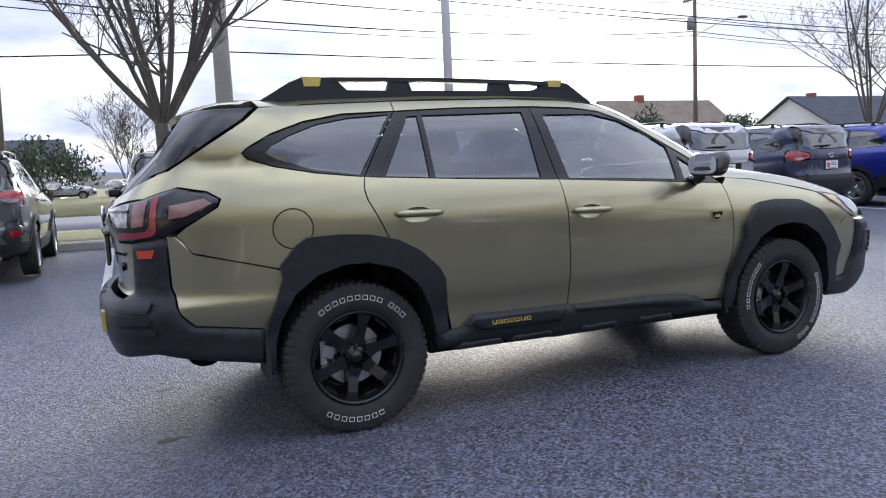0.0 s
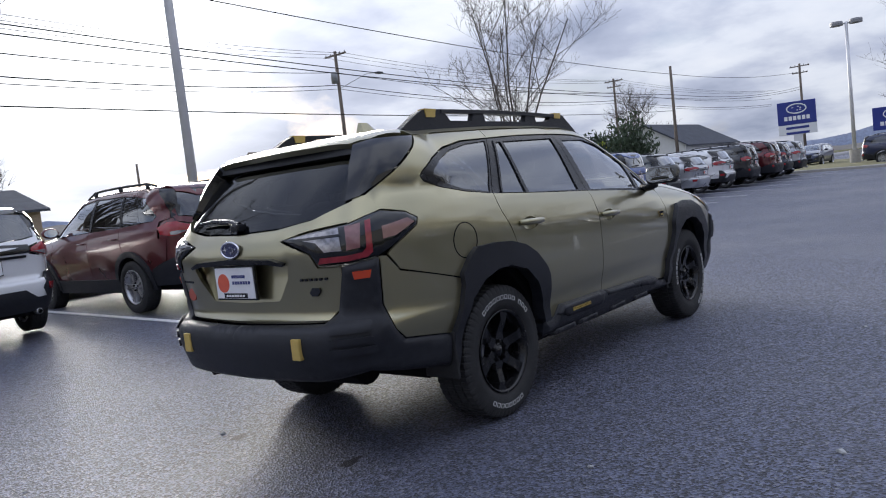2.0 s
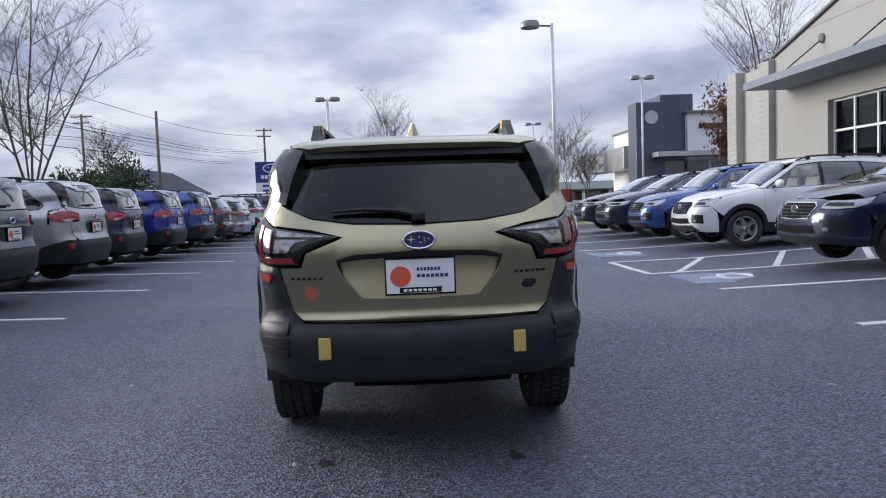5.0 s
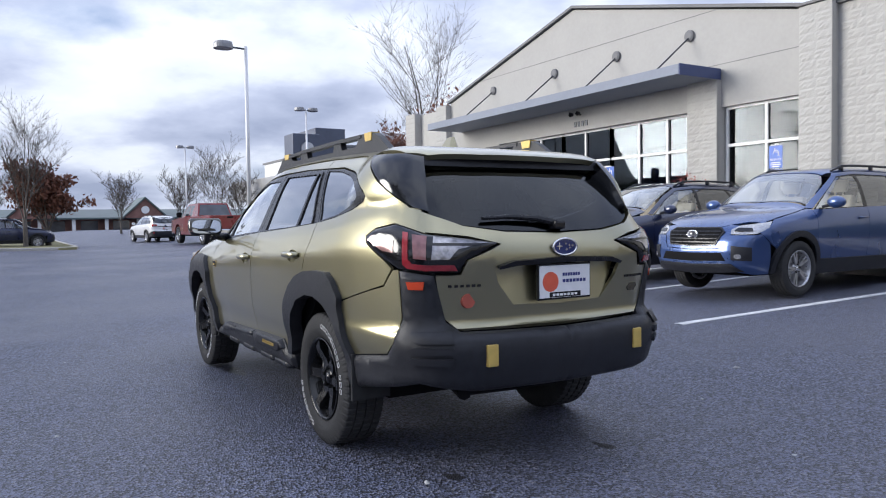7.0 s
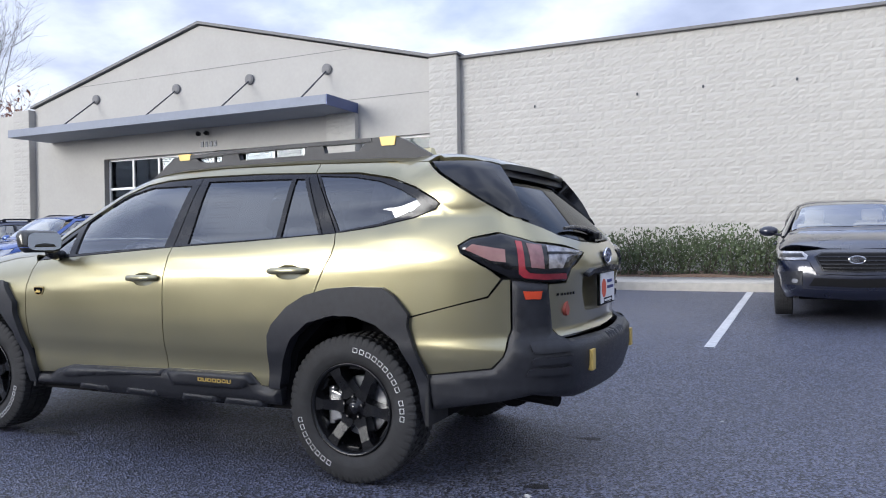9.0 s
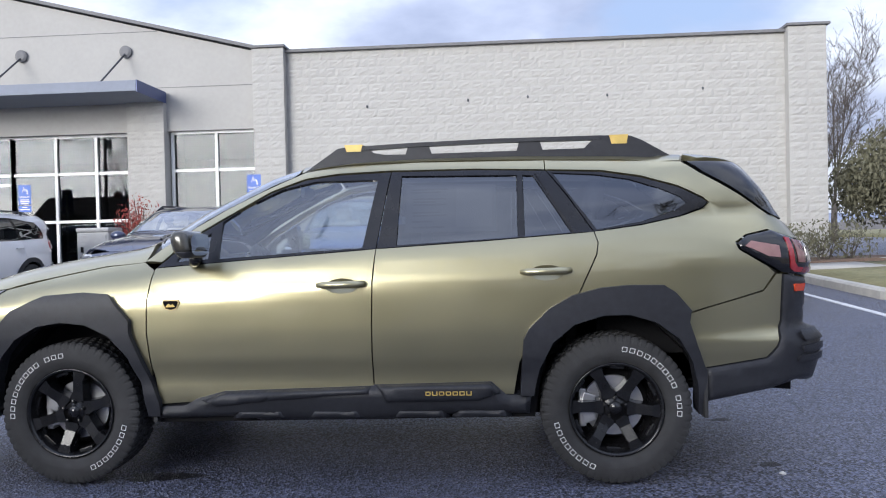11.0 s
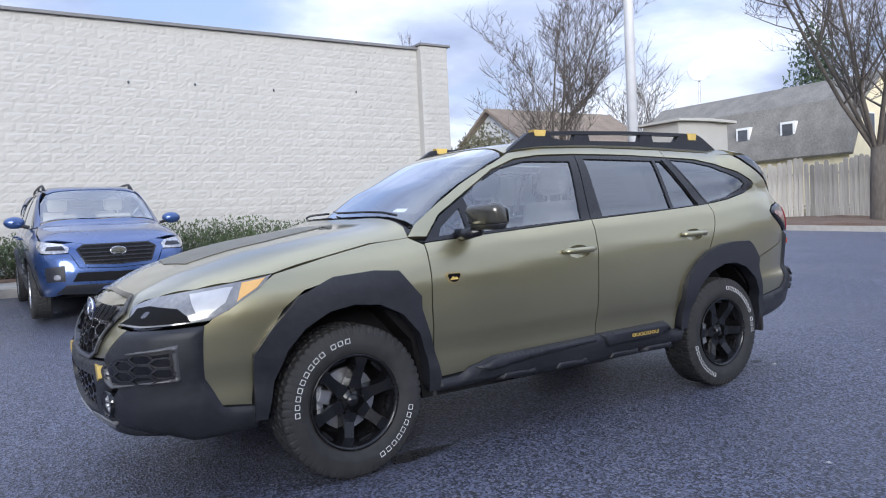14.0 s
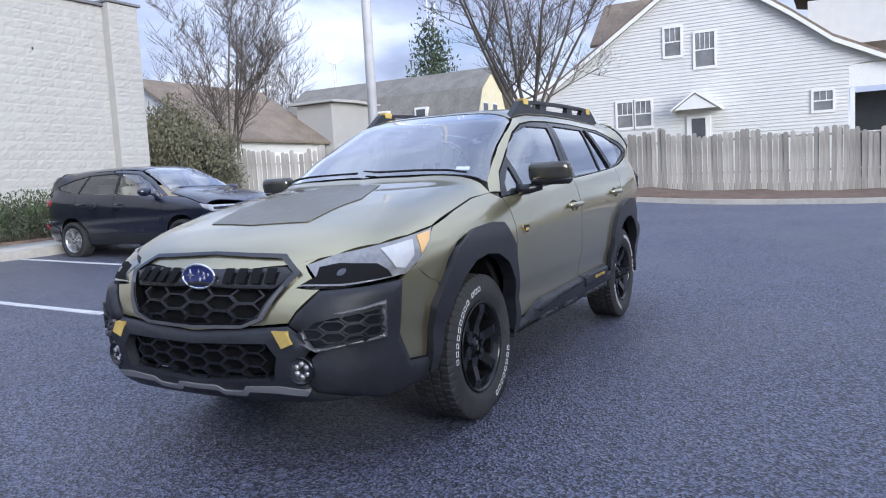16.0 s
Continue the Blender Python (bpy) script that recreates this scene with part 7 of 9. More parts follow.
# ---- the showroom building ----
BLOCK = material("white painted split-face block", (0.38, 0.372, 0.352), 0.9, 0, 5, 0.05, 0.30, 40, per_object=0.02)
STUCCO = material("cream stucco", (0.35, 0.342, 0.325), 0.85, 0, 10, 0.04, 0.2, 60)
CAP = material("grey metal coping", (0.15, 0.15, 0.155), 0.75, 0.0, 10, 0.1)
CANOPY = material("blue grey metal canopy", (0.20, 0.22, 0.27), 0.7, 0.0, 8, 0.06)
CANOPY_BLUE = material("blue canopy end", (0.05, 0.07, 0.17), 0.4, 0.2, 8, 0.06)


def block_mesh(w, h, seed, depth=0.017):
    """One split-face block: a rough front with a chamfered edge, open at the back. Front faces +y."""
    rnd = random.Random(seed)
    nx, nz = 6, 4
    vs, fs = [], []
    for j in range(nz + 1):
        for i in range(nx + 1):
            u, v = i / nx, j / nz
            edge = min(u, 1 - u) * w < 0.01 or min(v, 1 - v) * h < 0.01
            y = 0.003 if edge else depth * (0.30 + 0.85 * rnd.random())
            jx = 0 if edge else rnd.uniform(-0.012, 0.012)
            vs.append((w * u - w / 2 + jx, y, h * v - h / 2 + (0 if edge else rnd.uniform(-0.008, 0.008))))
    for j in range(nz):
        for i in range(nx):
            a = j * (nx + 1) + i
            fs.append((a, a + 1, a + nx + 2, a + nx + 1) if (i + j) % 2 else (a, a + 1, a + nx + 2, a + nx + 1))
    rim = [i for i in range(nx + 1)] + [j * (nx + 1) + nx for j in range(1, nz + 1)] + [nz * (nx + 1) + i for i in range(nx - 1, -1, -1)] + [j * (nx + 1) for j in range(nz - 1, 0, -1)]
    base = len(vs)
    vs += [(vs[i][0], -0.02, vs[i][2]) for i in rim]
    n = len(rim)
    fs += [(rim[k], base + k, base + (k + 1) % n, rim[(k + 1) % n]) for k in range(n)]
    return vs, [tuple(reversed(f)) for f in fs]


def building():
    b = thing("showroom_building", "white painted block building with a gabled shop front and canopy", "building")
    BX0, BX1, ZT = -8.25, 4.14, 5.70
    bm = bm_new()
    box(bm, BX0, BX1, -33.0, -13.03, 0.2, ZT)
    wall = part("block_wall", bm, BLOCK, b, "painted split-face block wall")
    meshes = {}
    for seed in range(8):
        vs, fs = block_mesh(0.397, 0.198, seed)
        me = bpy.data.meshes.new("block")
        me.from_pydata(vs, [], fs)
        me.materials.append(BLOCK)
        meshes[seed] = (me, vs, fs)
    rows = int((ZT - 0.35) / 0.2)
    rnd = random.Random(5)
    joined_v, joined_f = [], []
    count = 0
    for r in range(rows):
        z = ZT - 0.10 - 0.2 * r
        x = BX0 + (0.2 if r % 2 else 0.0)
        while x < BX1:
            xc = x + 0.2
            if BX0 + 0.15 < xc < BX1 - 0.15 and z > 0.5:
                k = rnd.randrange(8)
                if -4.4 < xc < 1.2 and 2.0 < z < 5.8 and count < 290:
                    o = new("block", meshes[k][0])
                    o.parent = wall
                    o.location = (xc, -13.03, z)
                    count += 1
                else:
                    base = len(joined_v)
                    joined_v += [(vx + xc, vy - 13.03, vz + z) for vx, vy, vz in meshes[k][1]]
                    joined_f += [tuple(i + base for i in f) for f in meshes[k][2]]
            x += 0.4
    # pilasters of the same block, a little proud
    for px0, px1 in ((BX0 - 0.02, -7.44), (4.14, 4.9), (7.12, 8.04), (20.0, 20.8), (22.6, 23.4)):
        top = 5.78 if px0 < 6 or px0 > 10 else 4.72
        yy = -12.80 if px0 < 6 or px0 > 10 else -12.85
        bm = bm_new()
        box(bm, px0, px1, -14.0, yy, 0.2, top)
        part("pilaster", bm, BLOCK, b)
        for r in range(int((top - 0.45) / 0.2)):
            z = top - 0.10 - 0.2 * r
            cuts = [px0, px0 + 0.4, px1] if r % 2 else [px0, px1 - 0.4, px1]
            for c0, c1 in zip(cuts, cuts[1:]):
                vs, fs = block_mesh(c1 - c0 - 0.003, 0.198, r * 7 + int(c0 * 10))
                base = len(joined_v)
                joined_v += [(vx + (c0 + c1) / 2, vy + yy, vz + z) for vx, vy, vz in vs]
                joined_f += [tuple(i + base for i in f) for f in fs]
    me = bpy.data.meshes.new("blocks")
    me.from_pydata(joined_v, [], joined_f)
    me.materials.append(BLOCK)
    tagged(part("blockwork", me, BLOCK, b, "rest of the rough painted blocks"), "", "", "", "stuff")
    bm = bm_new()
    box(bm, BX0 - 0.06, BX1 + 0.02, -13.6, -12.93, ZT, ZT + 0.07, 0.01)
    part("coping", bm, CAP, b)
    bm = bm_new()
    box(bm, 4.10, 4.94, -13.6, -12.74, 5.79, 5.85, 0.01)
    part("coping", bm, CAP, b)
    bm = bm_new()
    box(bm, BX0 - 0.10, -7.40, -13.6, -12.74, 5.79, 5.85, 0.01)
    part("coping", bm, CAP, b)
    # gabled front with openings
    y0, y1 = -13.35, -13.02
    bm = bm_new()
    prism(bm, [(4.9, 3.93), (4.9, 5.78), (12.6, 7.68), (20.0, 5.82), (20.0, 3.93)], y0, y1)
    box(bm, 8.04, 8.10, y0, y1, 0.2, 3.93)
    box(bm, 16.7, 20.0, y0, y1, 0.2, 3.93)
    box(bm, 4.9, 7.12, y0, y1, 0.2, 0.95)
    gw = part("gable_wall", bm, STUCCO, b, "smooth cream stucco gable")
    for a, c in (((4.8, 5.80), (12.6, 7.72)), ((12.6, 7.72), (20.1, 5.84))):
        bm = bm_new()
        prism(bm, [a, c, (c[0], c[1] + 0.08), (a[0], a[1] + 0.08)], -33.0, -12.92)
        part("coping", bm, CAP, b)
    for z in (4.98, 6.35):
        bm = bm_new()
        x0, x1 = (4.92, 19.9) if z < 5.5 else (7.3, 17.9)
        box(bm, x0, x1, y1, y1 + 0.006, z, z + 0.015)
        part("stucco_joint", bm, CAP, gw)
    # shop windows: bars and panes
    def glazed(xs, zs, y=-13.2):
        for x in xs:
            bm = bm_new()
            box(bm, x - 0.035, x + 0.035, y - 0.05, y + 0.06, zs[0], zs[-1])
            part("mullion", bm, FRAME_WHITE, b)
        for z in zs:
            bm = bm_new()
            box(bm, xs[0], xs[-1], y - 0.045, y + 0.055, z - 0.035, z + 0.035)
            part("transom", bm, FRAME_WHITE, b)
        for x0, x1 in zip(xs, xs[1:]):
            for z0, z1 in zip(zs, zs[1:]):
                bm = bm_new()
                box(bm, x0 + 0.035, x1 - 0.035, y - 0.004, y + 0.004, z0 + 0.035, z1 - 0.035)
                part("pane", bm, GLAZING, b)
    glazed([4.95, 5.95, 7.05], [0.98, 1.75, 2.98, 3.90])
    glazed([8.14, 9.02, 10.06, 11.20], [0.42, 1.80, 2.98, 3.90], -13.25)
    glazed([11.20, 12.30, 13.40], [0.42, 2.75, 2.98, 3.90], -13.25)
    glazed([13.40, 14.5, 15.6, 16.65], [0.42, 1.80, 2.98, 3.90], -13.25)
    # dark shop interior behind the glass
    bm = bm_new()
    box(bm, 4.95, 16.6, -20.0, -19.9, 0.3, 4.2)
    part("shop_back_wall", bm, material("grey shop interior", (0.22, 0.22, 0.23), 0.8, 0, 2, 0.2), b)
    bm = bm_new()
    box(bm, 4.95, 19.0, -20.0, -13.4, 0.30, 0.38)
    part("shop_floor", bm, material("grey floor tile", (0.25, 0.25, 0.25), 0.5, 0, 4, 0.1), b)
    bm = bm_new()
    box(bm, 4.95, 19.0, -20.0, -13.4, 4.0, 4.08)
    part("shop_ceiling", bm, LINER, b)
    for x in (9.5, 12.8, 15.2, 6.0):
        bm = bm_new()
        box(bm, x - 0.7, x + 0.7, -16.2, -15.4, 0.38, 1.15, 0.04)
        box(bm, x - 0.3, x + 0.3, -17.6, -17.4, 1.0, 2.1, 0.03)
        part("counter", bm, DARK_METAL, b)
    bm = bm_new()
    box(bm, 4.9, 20.0, -33.0, -20.05, 0.2, 5.6)
    part("rear_block", bm, STUCCO, b)
    bm = bm_new()
    box(bm, 20.0, 23.4, -33.0, -13.1, 0.2, 5.72)
    part("side_block", bm, BLOCK, b)
    # canopy with tie rods
    can = part("canopy", bm_new(), CANOPY, b)
    bm = bm_new()
    box(bm, 7.12, 19.2, -13.0, -11.50, 4.62, 4.86, 0.01)
    part("canopy_deck", bm, CANOPY, can)
    bm = bm_new()
    box(bm, 7.10, 7.118, -12.98, -11.51, 4.60, 4.87)
    part("canopy_end", bm, CANOPY_BLUE, can)
    for x in (8.1, 10.75, 13.55, 17.0):
        bm = bm_new()
        tube(bm, [(x, -11.75, 4.86), (x - 0.02, -13.0, 5.86)], 0.022, 8)
        part("tie_rod", bm, DARK_METAL, can)
        bm = bm_new()
        lathe(bm, [(0.0005, -12.93), (0.10, -12.93), (0.15, -12.96), (0.15, -13.03)], 20, m=Matrix.Translation((x - 0.02, 0, 5.88)))
        part("rod_plate", bm, CAP, can)
    # wall lamp and number bars over the door
    bm = bm_new()
    tube(bm, [(12.3, -13.0, 4.42), (12.3, -12.8, 4.44)], 0.03)
    for d in (-0.16, 0.16):
        lathe(bm, [(0.02, -0.05), (0.06, 0.0), (0.075, 0.08)], 12, axis="y", m=Matrix.Translation((12.3 + d, -12.8, 4.42)))
    part("twin_spotlight", bm, DARK_METAL, b)
    for k in range(4):
        bm = bm_new()
        box(bm, 12.0 + k * 0.17, 12.10 + k * 0.17, -13.02, -13.0, 4.06, 4.22)
        part("number_bar", bm, DARK_METAL, b, "dark bar in place of a figure")
    # small rust marks and brackets high on the wall
    for x, z in ((-0.2, 4.42), (-1.6, 4.45), (-3.43, 4.42), (2.2, 4.35), (-5.6, 4.5)):
        bm = bm_new()
        bmesh.ops.create_uvsphere(bm, u_segments=8, v_segments=6, radius=0.028, matrix=Matrix.Translation((x, -12.995, z)) @ Matrix.Diagonal((0.8, 0.6, 1.3, 1)))
        part("wall_bracket", bm, DARK_METAL, wall)
    return b


building()


def access_sign(x, y, z):
    """Blue parking sign on a galvanised post; the symbol is drawn, the legible word lettered."""
    g = ground_z(x, y) + 0.13
    t = thing("access_sign", "blue parking sign on a galvanised post by the wall", "sign", "access signs", at=Matrix.Translation((x, y, g)))
    bm = bm_new()
    tube(bm, [(0, 0, -0.1), (0, 0, z - g + 0.25)], 0.027, 8)
    part("post", bm, STEEL, t)
    zz = z - g
    bm = bm_new()
    box(bm, -0.155, 0.155, 0.028, 0.036, zz - 0.24, zz + 0.22, 0.003)
    part("plate", bm, material("sign blue", (0.02, 0.09, 0.42), 0.4, 0, 8, 0.06), t)
    bm = bm_new()
    box(bm, -0.155, 0.155, 0.028, 0.036, zz - 0.42, zz - 0.27, 0.003)
    part("lower_plate", bm, MATS["sign blue"], t)
    bm = bm_new()
    tube(bm, [(-0.01 - 0.065 * math.cos(a), 0.038, zz + 0.06 + 0.065 * math.sin(a)) for a in np.linspace(radians(-50), radians(190), 14)][::-1], 0.008, 4)
    tube(bm, [(0.02, 0.038, zz + 0.175), (0.012, 0.038, zz + 0.085), (-0.05, 0.038, zz + 0.085), (-0.085, 0.038, zz + 0.0)], 0.010, 4)
    part("symbol", bm, WHITE, t)
    bm = bm_new()
    for z0, w in ((-0.13, 0.11), (-0.17, 0.12), (-0.21, 0.09), (-0.31, 0.06), (-0.36, 0.12)):
        box(bm, -w, w, 0.036, 0.0375, zz + z0 - 0.008, zz + z0 + 0.008)
    part("marking", bm, WHITE, t)
    cu = bpy.data.curves.new("word", "FONT")
    cu.body, cu.size, cu.align_x, cu.extrude = "PENALTY", 0.062, "CENTER", 0.0008
    word = new("word", cu)
    word.parent = t
    word.matrix_basis = pose(0, 0.0375, zz - 0.085, 90, 0, 180)
    cu.materials.append(WHITE)


access_sign(4.45, -11.4, 2.45)
access_sign(10.35, -12.4, 2.45)


# ---- plants ----
def bare_tree(name, x, y, height, trunk_r, stems, seed, spread, fork, label, levels=4, lift=0.12, leaves=0, leaf_mat=None, density=1.0, twig=0.006, leaf=0.075):
    """A leafless tree: tapered trunk, rising limbs, branches and fine twigs."""
    rnd = random.Random(seed)
    t = thing(name, label, "tree", at=Matrix.Translation((x, y, ground_z(x, y) + lift - 0.05)))
    trunk, crown, tips = bm_new(), bm_new(), []
    def grow(bm, p, d, length, r, level):
        n = 4 if level < 2 else 3
        pts, rad = [p.copy()], [r]
        for i in range(n):
            d = (d + Vector((rnd.uniform(-1, 1), rnd.uniform(-1, 1), rnd.uniform(-0.3, 0.9))) * (0.10 if level < 2 else 0.17)).normalized()
            p = p + d * length / n
            pts.append(p.copy())
            rad.append(max(twig * 0.6, r * (1 - 0.62 * (i + 1) / n)))
        tube(bm, pts, rad, 7 if level == 0 else (5 if level == 1 else 3), caps=False)
        if level >= levels:
            tips.extend(pts[1:])
            return
        kids = int((6, 6, 6, 4, 3)[min(level, 4)] * density + rnd.random())
        for k in range(kids):
            f = 0.25 + 0.75 * (k + rnd.random()) / kids
            q = pts[min(n, int(f * n))]
            a = Vector((rnd.uniform(-1, 1), rnd.uniform(-1, 1), rnd.uniform(-0.2, 0.8))).normalized()
            nd = (d * 0.70 + a * (0.85 + spread * 0.35) + Vector((0, 0, 0.10))).normalized()
            grow(crown, q, nd, length * rnd.uniform(0.38, 0.62), max(twig, rad[min(n, int(f * n))] * 0.55), level + 1)
    tube(trunk, [(0, 0, -0.15), (0, 0, 0.05), (0.02, 0, fork * 0.5), (0, 0.02, fork)], [trunk_r * 1.35, trunk_r * 1.1, trunk_r * 0.95, trunk_r * 0.9], 10)
    for k in range(stems):
        a = 2 * math.pi * (k + rnd.uniform(-0.3, 0.3)) / stems
        out = spread * rnd.uniform(0.35, 1.0)
        d = Vector((math.cos(a) * out, math.sin(a) * out, 1.0)).normalized()
        grow(trunk, Vector((math.cos(a) * trunk_r * 0.4, math.sin(a) * trunk_r * 0.4, fork - 0.1)), d, (height - fork) * rnd.uniform(0.72, 1.0), trunk_r * rnd.uniform(0.27, 0.42), 0)
    part("trunk", trunk, BARK, t, smooth=True)
    part("crown", crown, BARK, t, "bare branches and twigs")
    if leaves:
        bm = bm_new()
        for _ in range(leaves):
            c = rnd.choice(tips) + Vector((rnd.gauss(0, 0.12), rnd.gauss(0, 0.12), rnd.gauss(0, 0.12)))
            s = leaf * rnd.uniform(0.65, 1.35)
            m = Matrix.Translation(c) @ Euler((rnd.uniform(0, 6), rnd.uniform(0, 6), rnd.uniform(0, 6))).to_matrix().to_4x4()
            v = [bm.verts.new(m @ Vector(q)) for q in ((-s, 0, 0), (0, -s * 0.45, 0.01), (s, 0, 0), (0, s * 0.45, 0.01))]
            bm.faces.new(v)
        part("leaves", bm, leaf_mat, t)
    return t


BROWN_LEAF = material("dry brown leaves", (0.16, 0.065, 0.04), 0.8, 0, 5, 0.3)
EVERGREEN = material("evergreen needles", (0.05, 0.075, 0.04), 0.8, 0, 4, 0.35)
HEDGE_LEAF = material("yew hedge foliage", (0.060, 0.082, 0.036), 0.75, 0, 3, 0.4, dark=(0.022, 0.034, 0.016))
BUSH_LEAF = material("dusty olive foliage", (0.135, 0.130, 0.082), 0.8, 0, 3, 0.35)
RED_LEAF = material("red shrub leaves", (0.28, 0.05, 0.04), 0.75, 0, 4, 0.35)

bare_tree("bare_tree", -1.46, 12.24, 7.8, 0.20, 9, 3, 0.78, 2.3, "many-stemmed leafless tree on the grass verge", density=0.85)
bare_tree("bare_tree", 21.2, 13.4, 9.5, 0.13, 6, 8, 0.42, 1.6, "upright leafless tree on the grass verge", density=0.8)
bare_tree("bare_tree", -17.3, -6.2, 8.2, 0.20, 8, 11, 0.68, 2.0, "many-stemmed leafless tree before the grey fence", density=0.85)
bare_tree("bare_tree", -16.8, -18.2, 8.6, 0.17, 3, 33, 0.13, 0.7, "twin-stemmed leafless tree behind the lot", density=1.08, twig=0.009)
bare_tree("bare_tree", -16.6, -31.4, 8.3, 0.14, 3, 57, 0.20, 1.8, "tall leafless tree beyond the end of the block wall", levels=4, density=1.0, twig=0.010)
bare_tree("bare_tree", 41.2, 1.4, 7.2, 0.12, 4, 17, 0.30, 1.6, "leafless tree on the grass island", levels=3, density=1.2)
bare_tree("brown_leaf_tree", 43.5, 0.2, 4.6, 0.16, 6, 19, 0.75, 1.0, "small tree holding dry brown leaves", levels=3, leaves=5200, leaf_mat=BROWN_LEAF, density=0.9, leaf=0.13)
bare_tree("bare_tree", 31.0, -18.4, 13.0, 0.16, 3, 24, 0.16, 2.0, "tall leafless tree behind the showroom", levels=3, density=1.2)
bare_tree("brown_leaf_tree", 27.0, -15.0, 5.6, 0.10, 4, 25, 0.35, 1.0, "narrow tree with brown leaves by the wall", levels=3, leaves=3600, leaf_mat=BROWN_LEAF, leaf=0.10)
for k, (x, y, h) in enumerate(((78, -14, 6.5), (84, -22, 6.5), (84, 4, 6.5), (86, -9, 6.0), (-2, 62, 8), (-14, 55, 7), (-45, -40, 11), (-36, -44, 10), (75, 32, 9), (20, 66, 8), (95, -22, 10))):
    bare_tree("far_tree", x, y, h, 0.12, 5, 40 + k, 0.42, 1.2, "leafless tree standing far off", levels=3, density=1.0, twig=0.016)


def foliage(bm, rnd, centre, size, count, leaf):
    """Many small leaves in an uneven clump."""
    for _ in range(count):
        v = Vector((rnd.gauss(0, 0.45), rnd.gauss(0, 0.45), rnd.gauss(0, 0.45)))
        if v.length > 1:
            v.normalize()
        c = Vector(centre) + Vector((v.x * size[0], v.y * size[1], v.z * size[2]))
        s = leaf * rnd.uniform(0.6, 1.3)
        m = Matrix.Translation(c) @ Euler((rnd.uniform(0, 6), rnd.uniform(0, 6), rnd.uniform(0, 6))).to_matrix().to_4x4()
        bm.faces.new([bm.verts.new(m @ Vector(q)) for q in ((-s, 0, 0), (0, -s * 0.4, s * 0.1), (s, 0, 0), (0, s * 0.4, s * 0.1))])


def hedge(name, x0, x1, y0, y1, h, mat, label, seed, leaf=0.045, per=700, cat="hedge"):
    rnd = random.Random(seed)
    t = thing(name, label, cat)
    core = bm_new()
    bm = bm_new()
    x = x0
    while x < x1:
        g = ground_z(x, (y0 + y1) / 2) + 0.15
        hh = h * rnd.uniform(0.85, 1.08)
        cy = (y0 + y1) / 2 + rnd.uniform(-0.1, 0.1)
        foliage(bm, rnd, (x, cy, g + hh * 0.52), (0.62, (y1 - y0) * 0.62, hh * 0.60), per, leaf)
        for _ in range(10):
            a = rnd.uniform(0, 6.28)
            tube(core, [(x + rnd.uniform(-0.1, 0.1), cy, g - 0.1), (x + math.cos(a) * 0.35, cy + math.sin(a) * (y1 - y0) * 0.35, g + hh * rnd.uniform(0.5, 0.9))], [0.014, 0.005], 4)
        x += 0.5
    part("woody_core", core, BARK, t)
    part("foliage", bm, mat, t)
    return t


hedge("hedge", -5.8, 3.6, -12.4, -11.3, 0.85, HEDGE_LEAF, "clipped dark green hedge along the white wall", 2, leaf=0.04, per=1150)
hedge("low_shrub", -8.2, -6.3, -12.3, -11.2, 0.75, BUSH_LEAF, "low straggly shrub at the wall's end", 6, per=420)


def bush(name, x, y, r, h, mat, label, seed, count=5000, leaf=0.06):
    rnd = random.Random(seed)
    g = ground_z(x, y)
    t = thing(name, label, "bush", at=Matrix.Translation((x, y, g)))
    core, bm = bm_new(), bm_new()
    for k in range(26):
        a, q = rnd.uniform(0, 6.28), rnd.uniform(0.2, 1)
        tip = Vector((math.cos(a) * r * q, math.sin(a) * r * q, h * rnd.uniform(0.55, 1.0) * (1.1 - 0.4 * q)))
        tube(core, [(rnd.uniform(-0.2, 0.2), rnd.uniform(-0.2, 0.2), -0.1), tip * 0.5 + Vector((0, 0, 0.2 * h)), tip], [0.03, 0.018, 0.006], 4)
        foliage(bm, rnd, tip * 0.85, (r * 0.34, r * 0.34, h * 0.24), count // 26, leaf)
    part("woody_core", core, BARK, t)
    part("foliage", bm, mat, t)


bush("large_bush", -10.9, -14.6, 1.8, 3.5, BUSH_LEAF, "tall dusty olive bush beside the wall's corner", 9, 17000, 0.068)
bush("red_shrub", 7.5, -12.25, 0.62, 2.05, RED_LEAF, "red-berried shrub against the shop front", 31, 2600, 0.035)
bush("large_bush", -12.6, -15.6, 1.5, 2.2, BUSH_LEAF, "spreading olive bush before the fence", 10, 10000, 0.068)
for k, (x, y, r, h) in enumerate(((33.5, 40.5, 2.2, 5.0), (40.0, 38.0, 1.8, 4.6), (42.5, 18.5, 2.6, 4.8), (38.5, 19.5, 2.2, 3.9), (-7.0, 50.0, 3.2, 4.5), (3.0, 52.0, 2.5, 3.5))):
    bush("evergreen_bush", x, y, r, h, EVERGREEN, "dark evergreen standing across the street", 60 + k, 2600, 0.16)
bush("pine", -62.0, -34.0, 3.2, 17.0, EVERGREEN, "tall pine behind the barn roof", 71, 4200, 0.22)


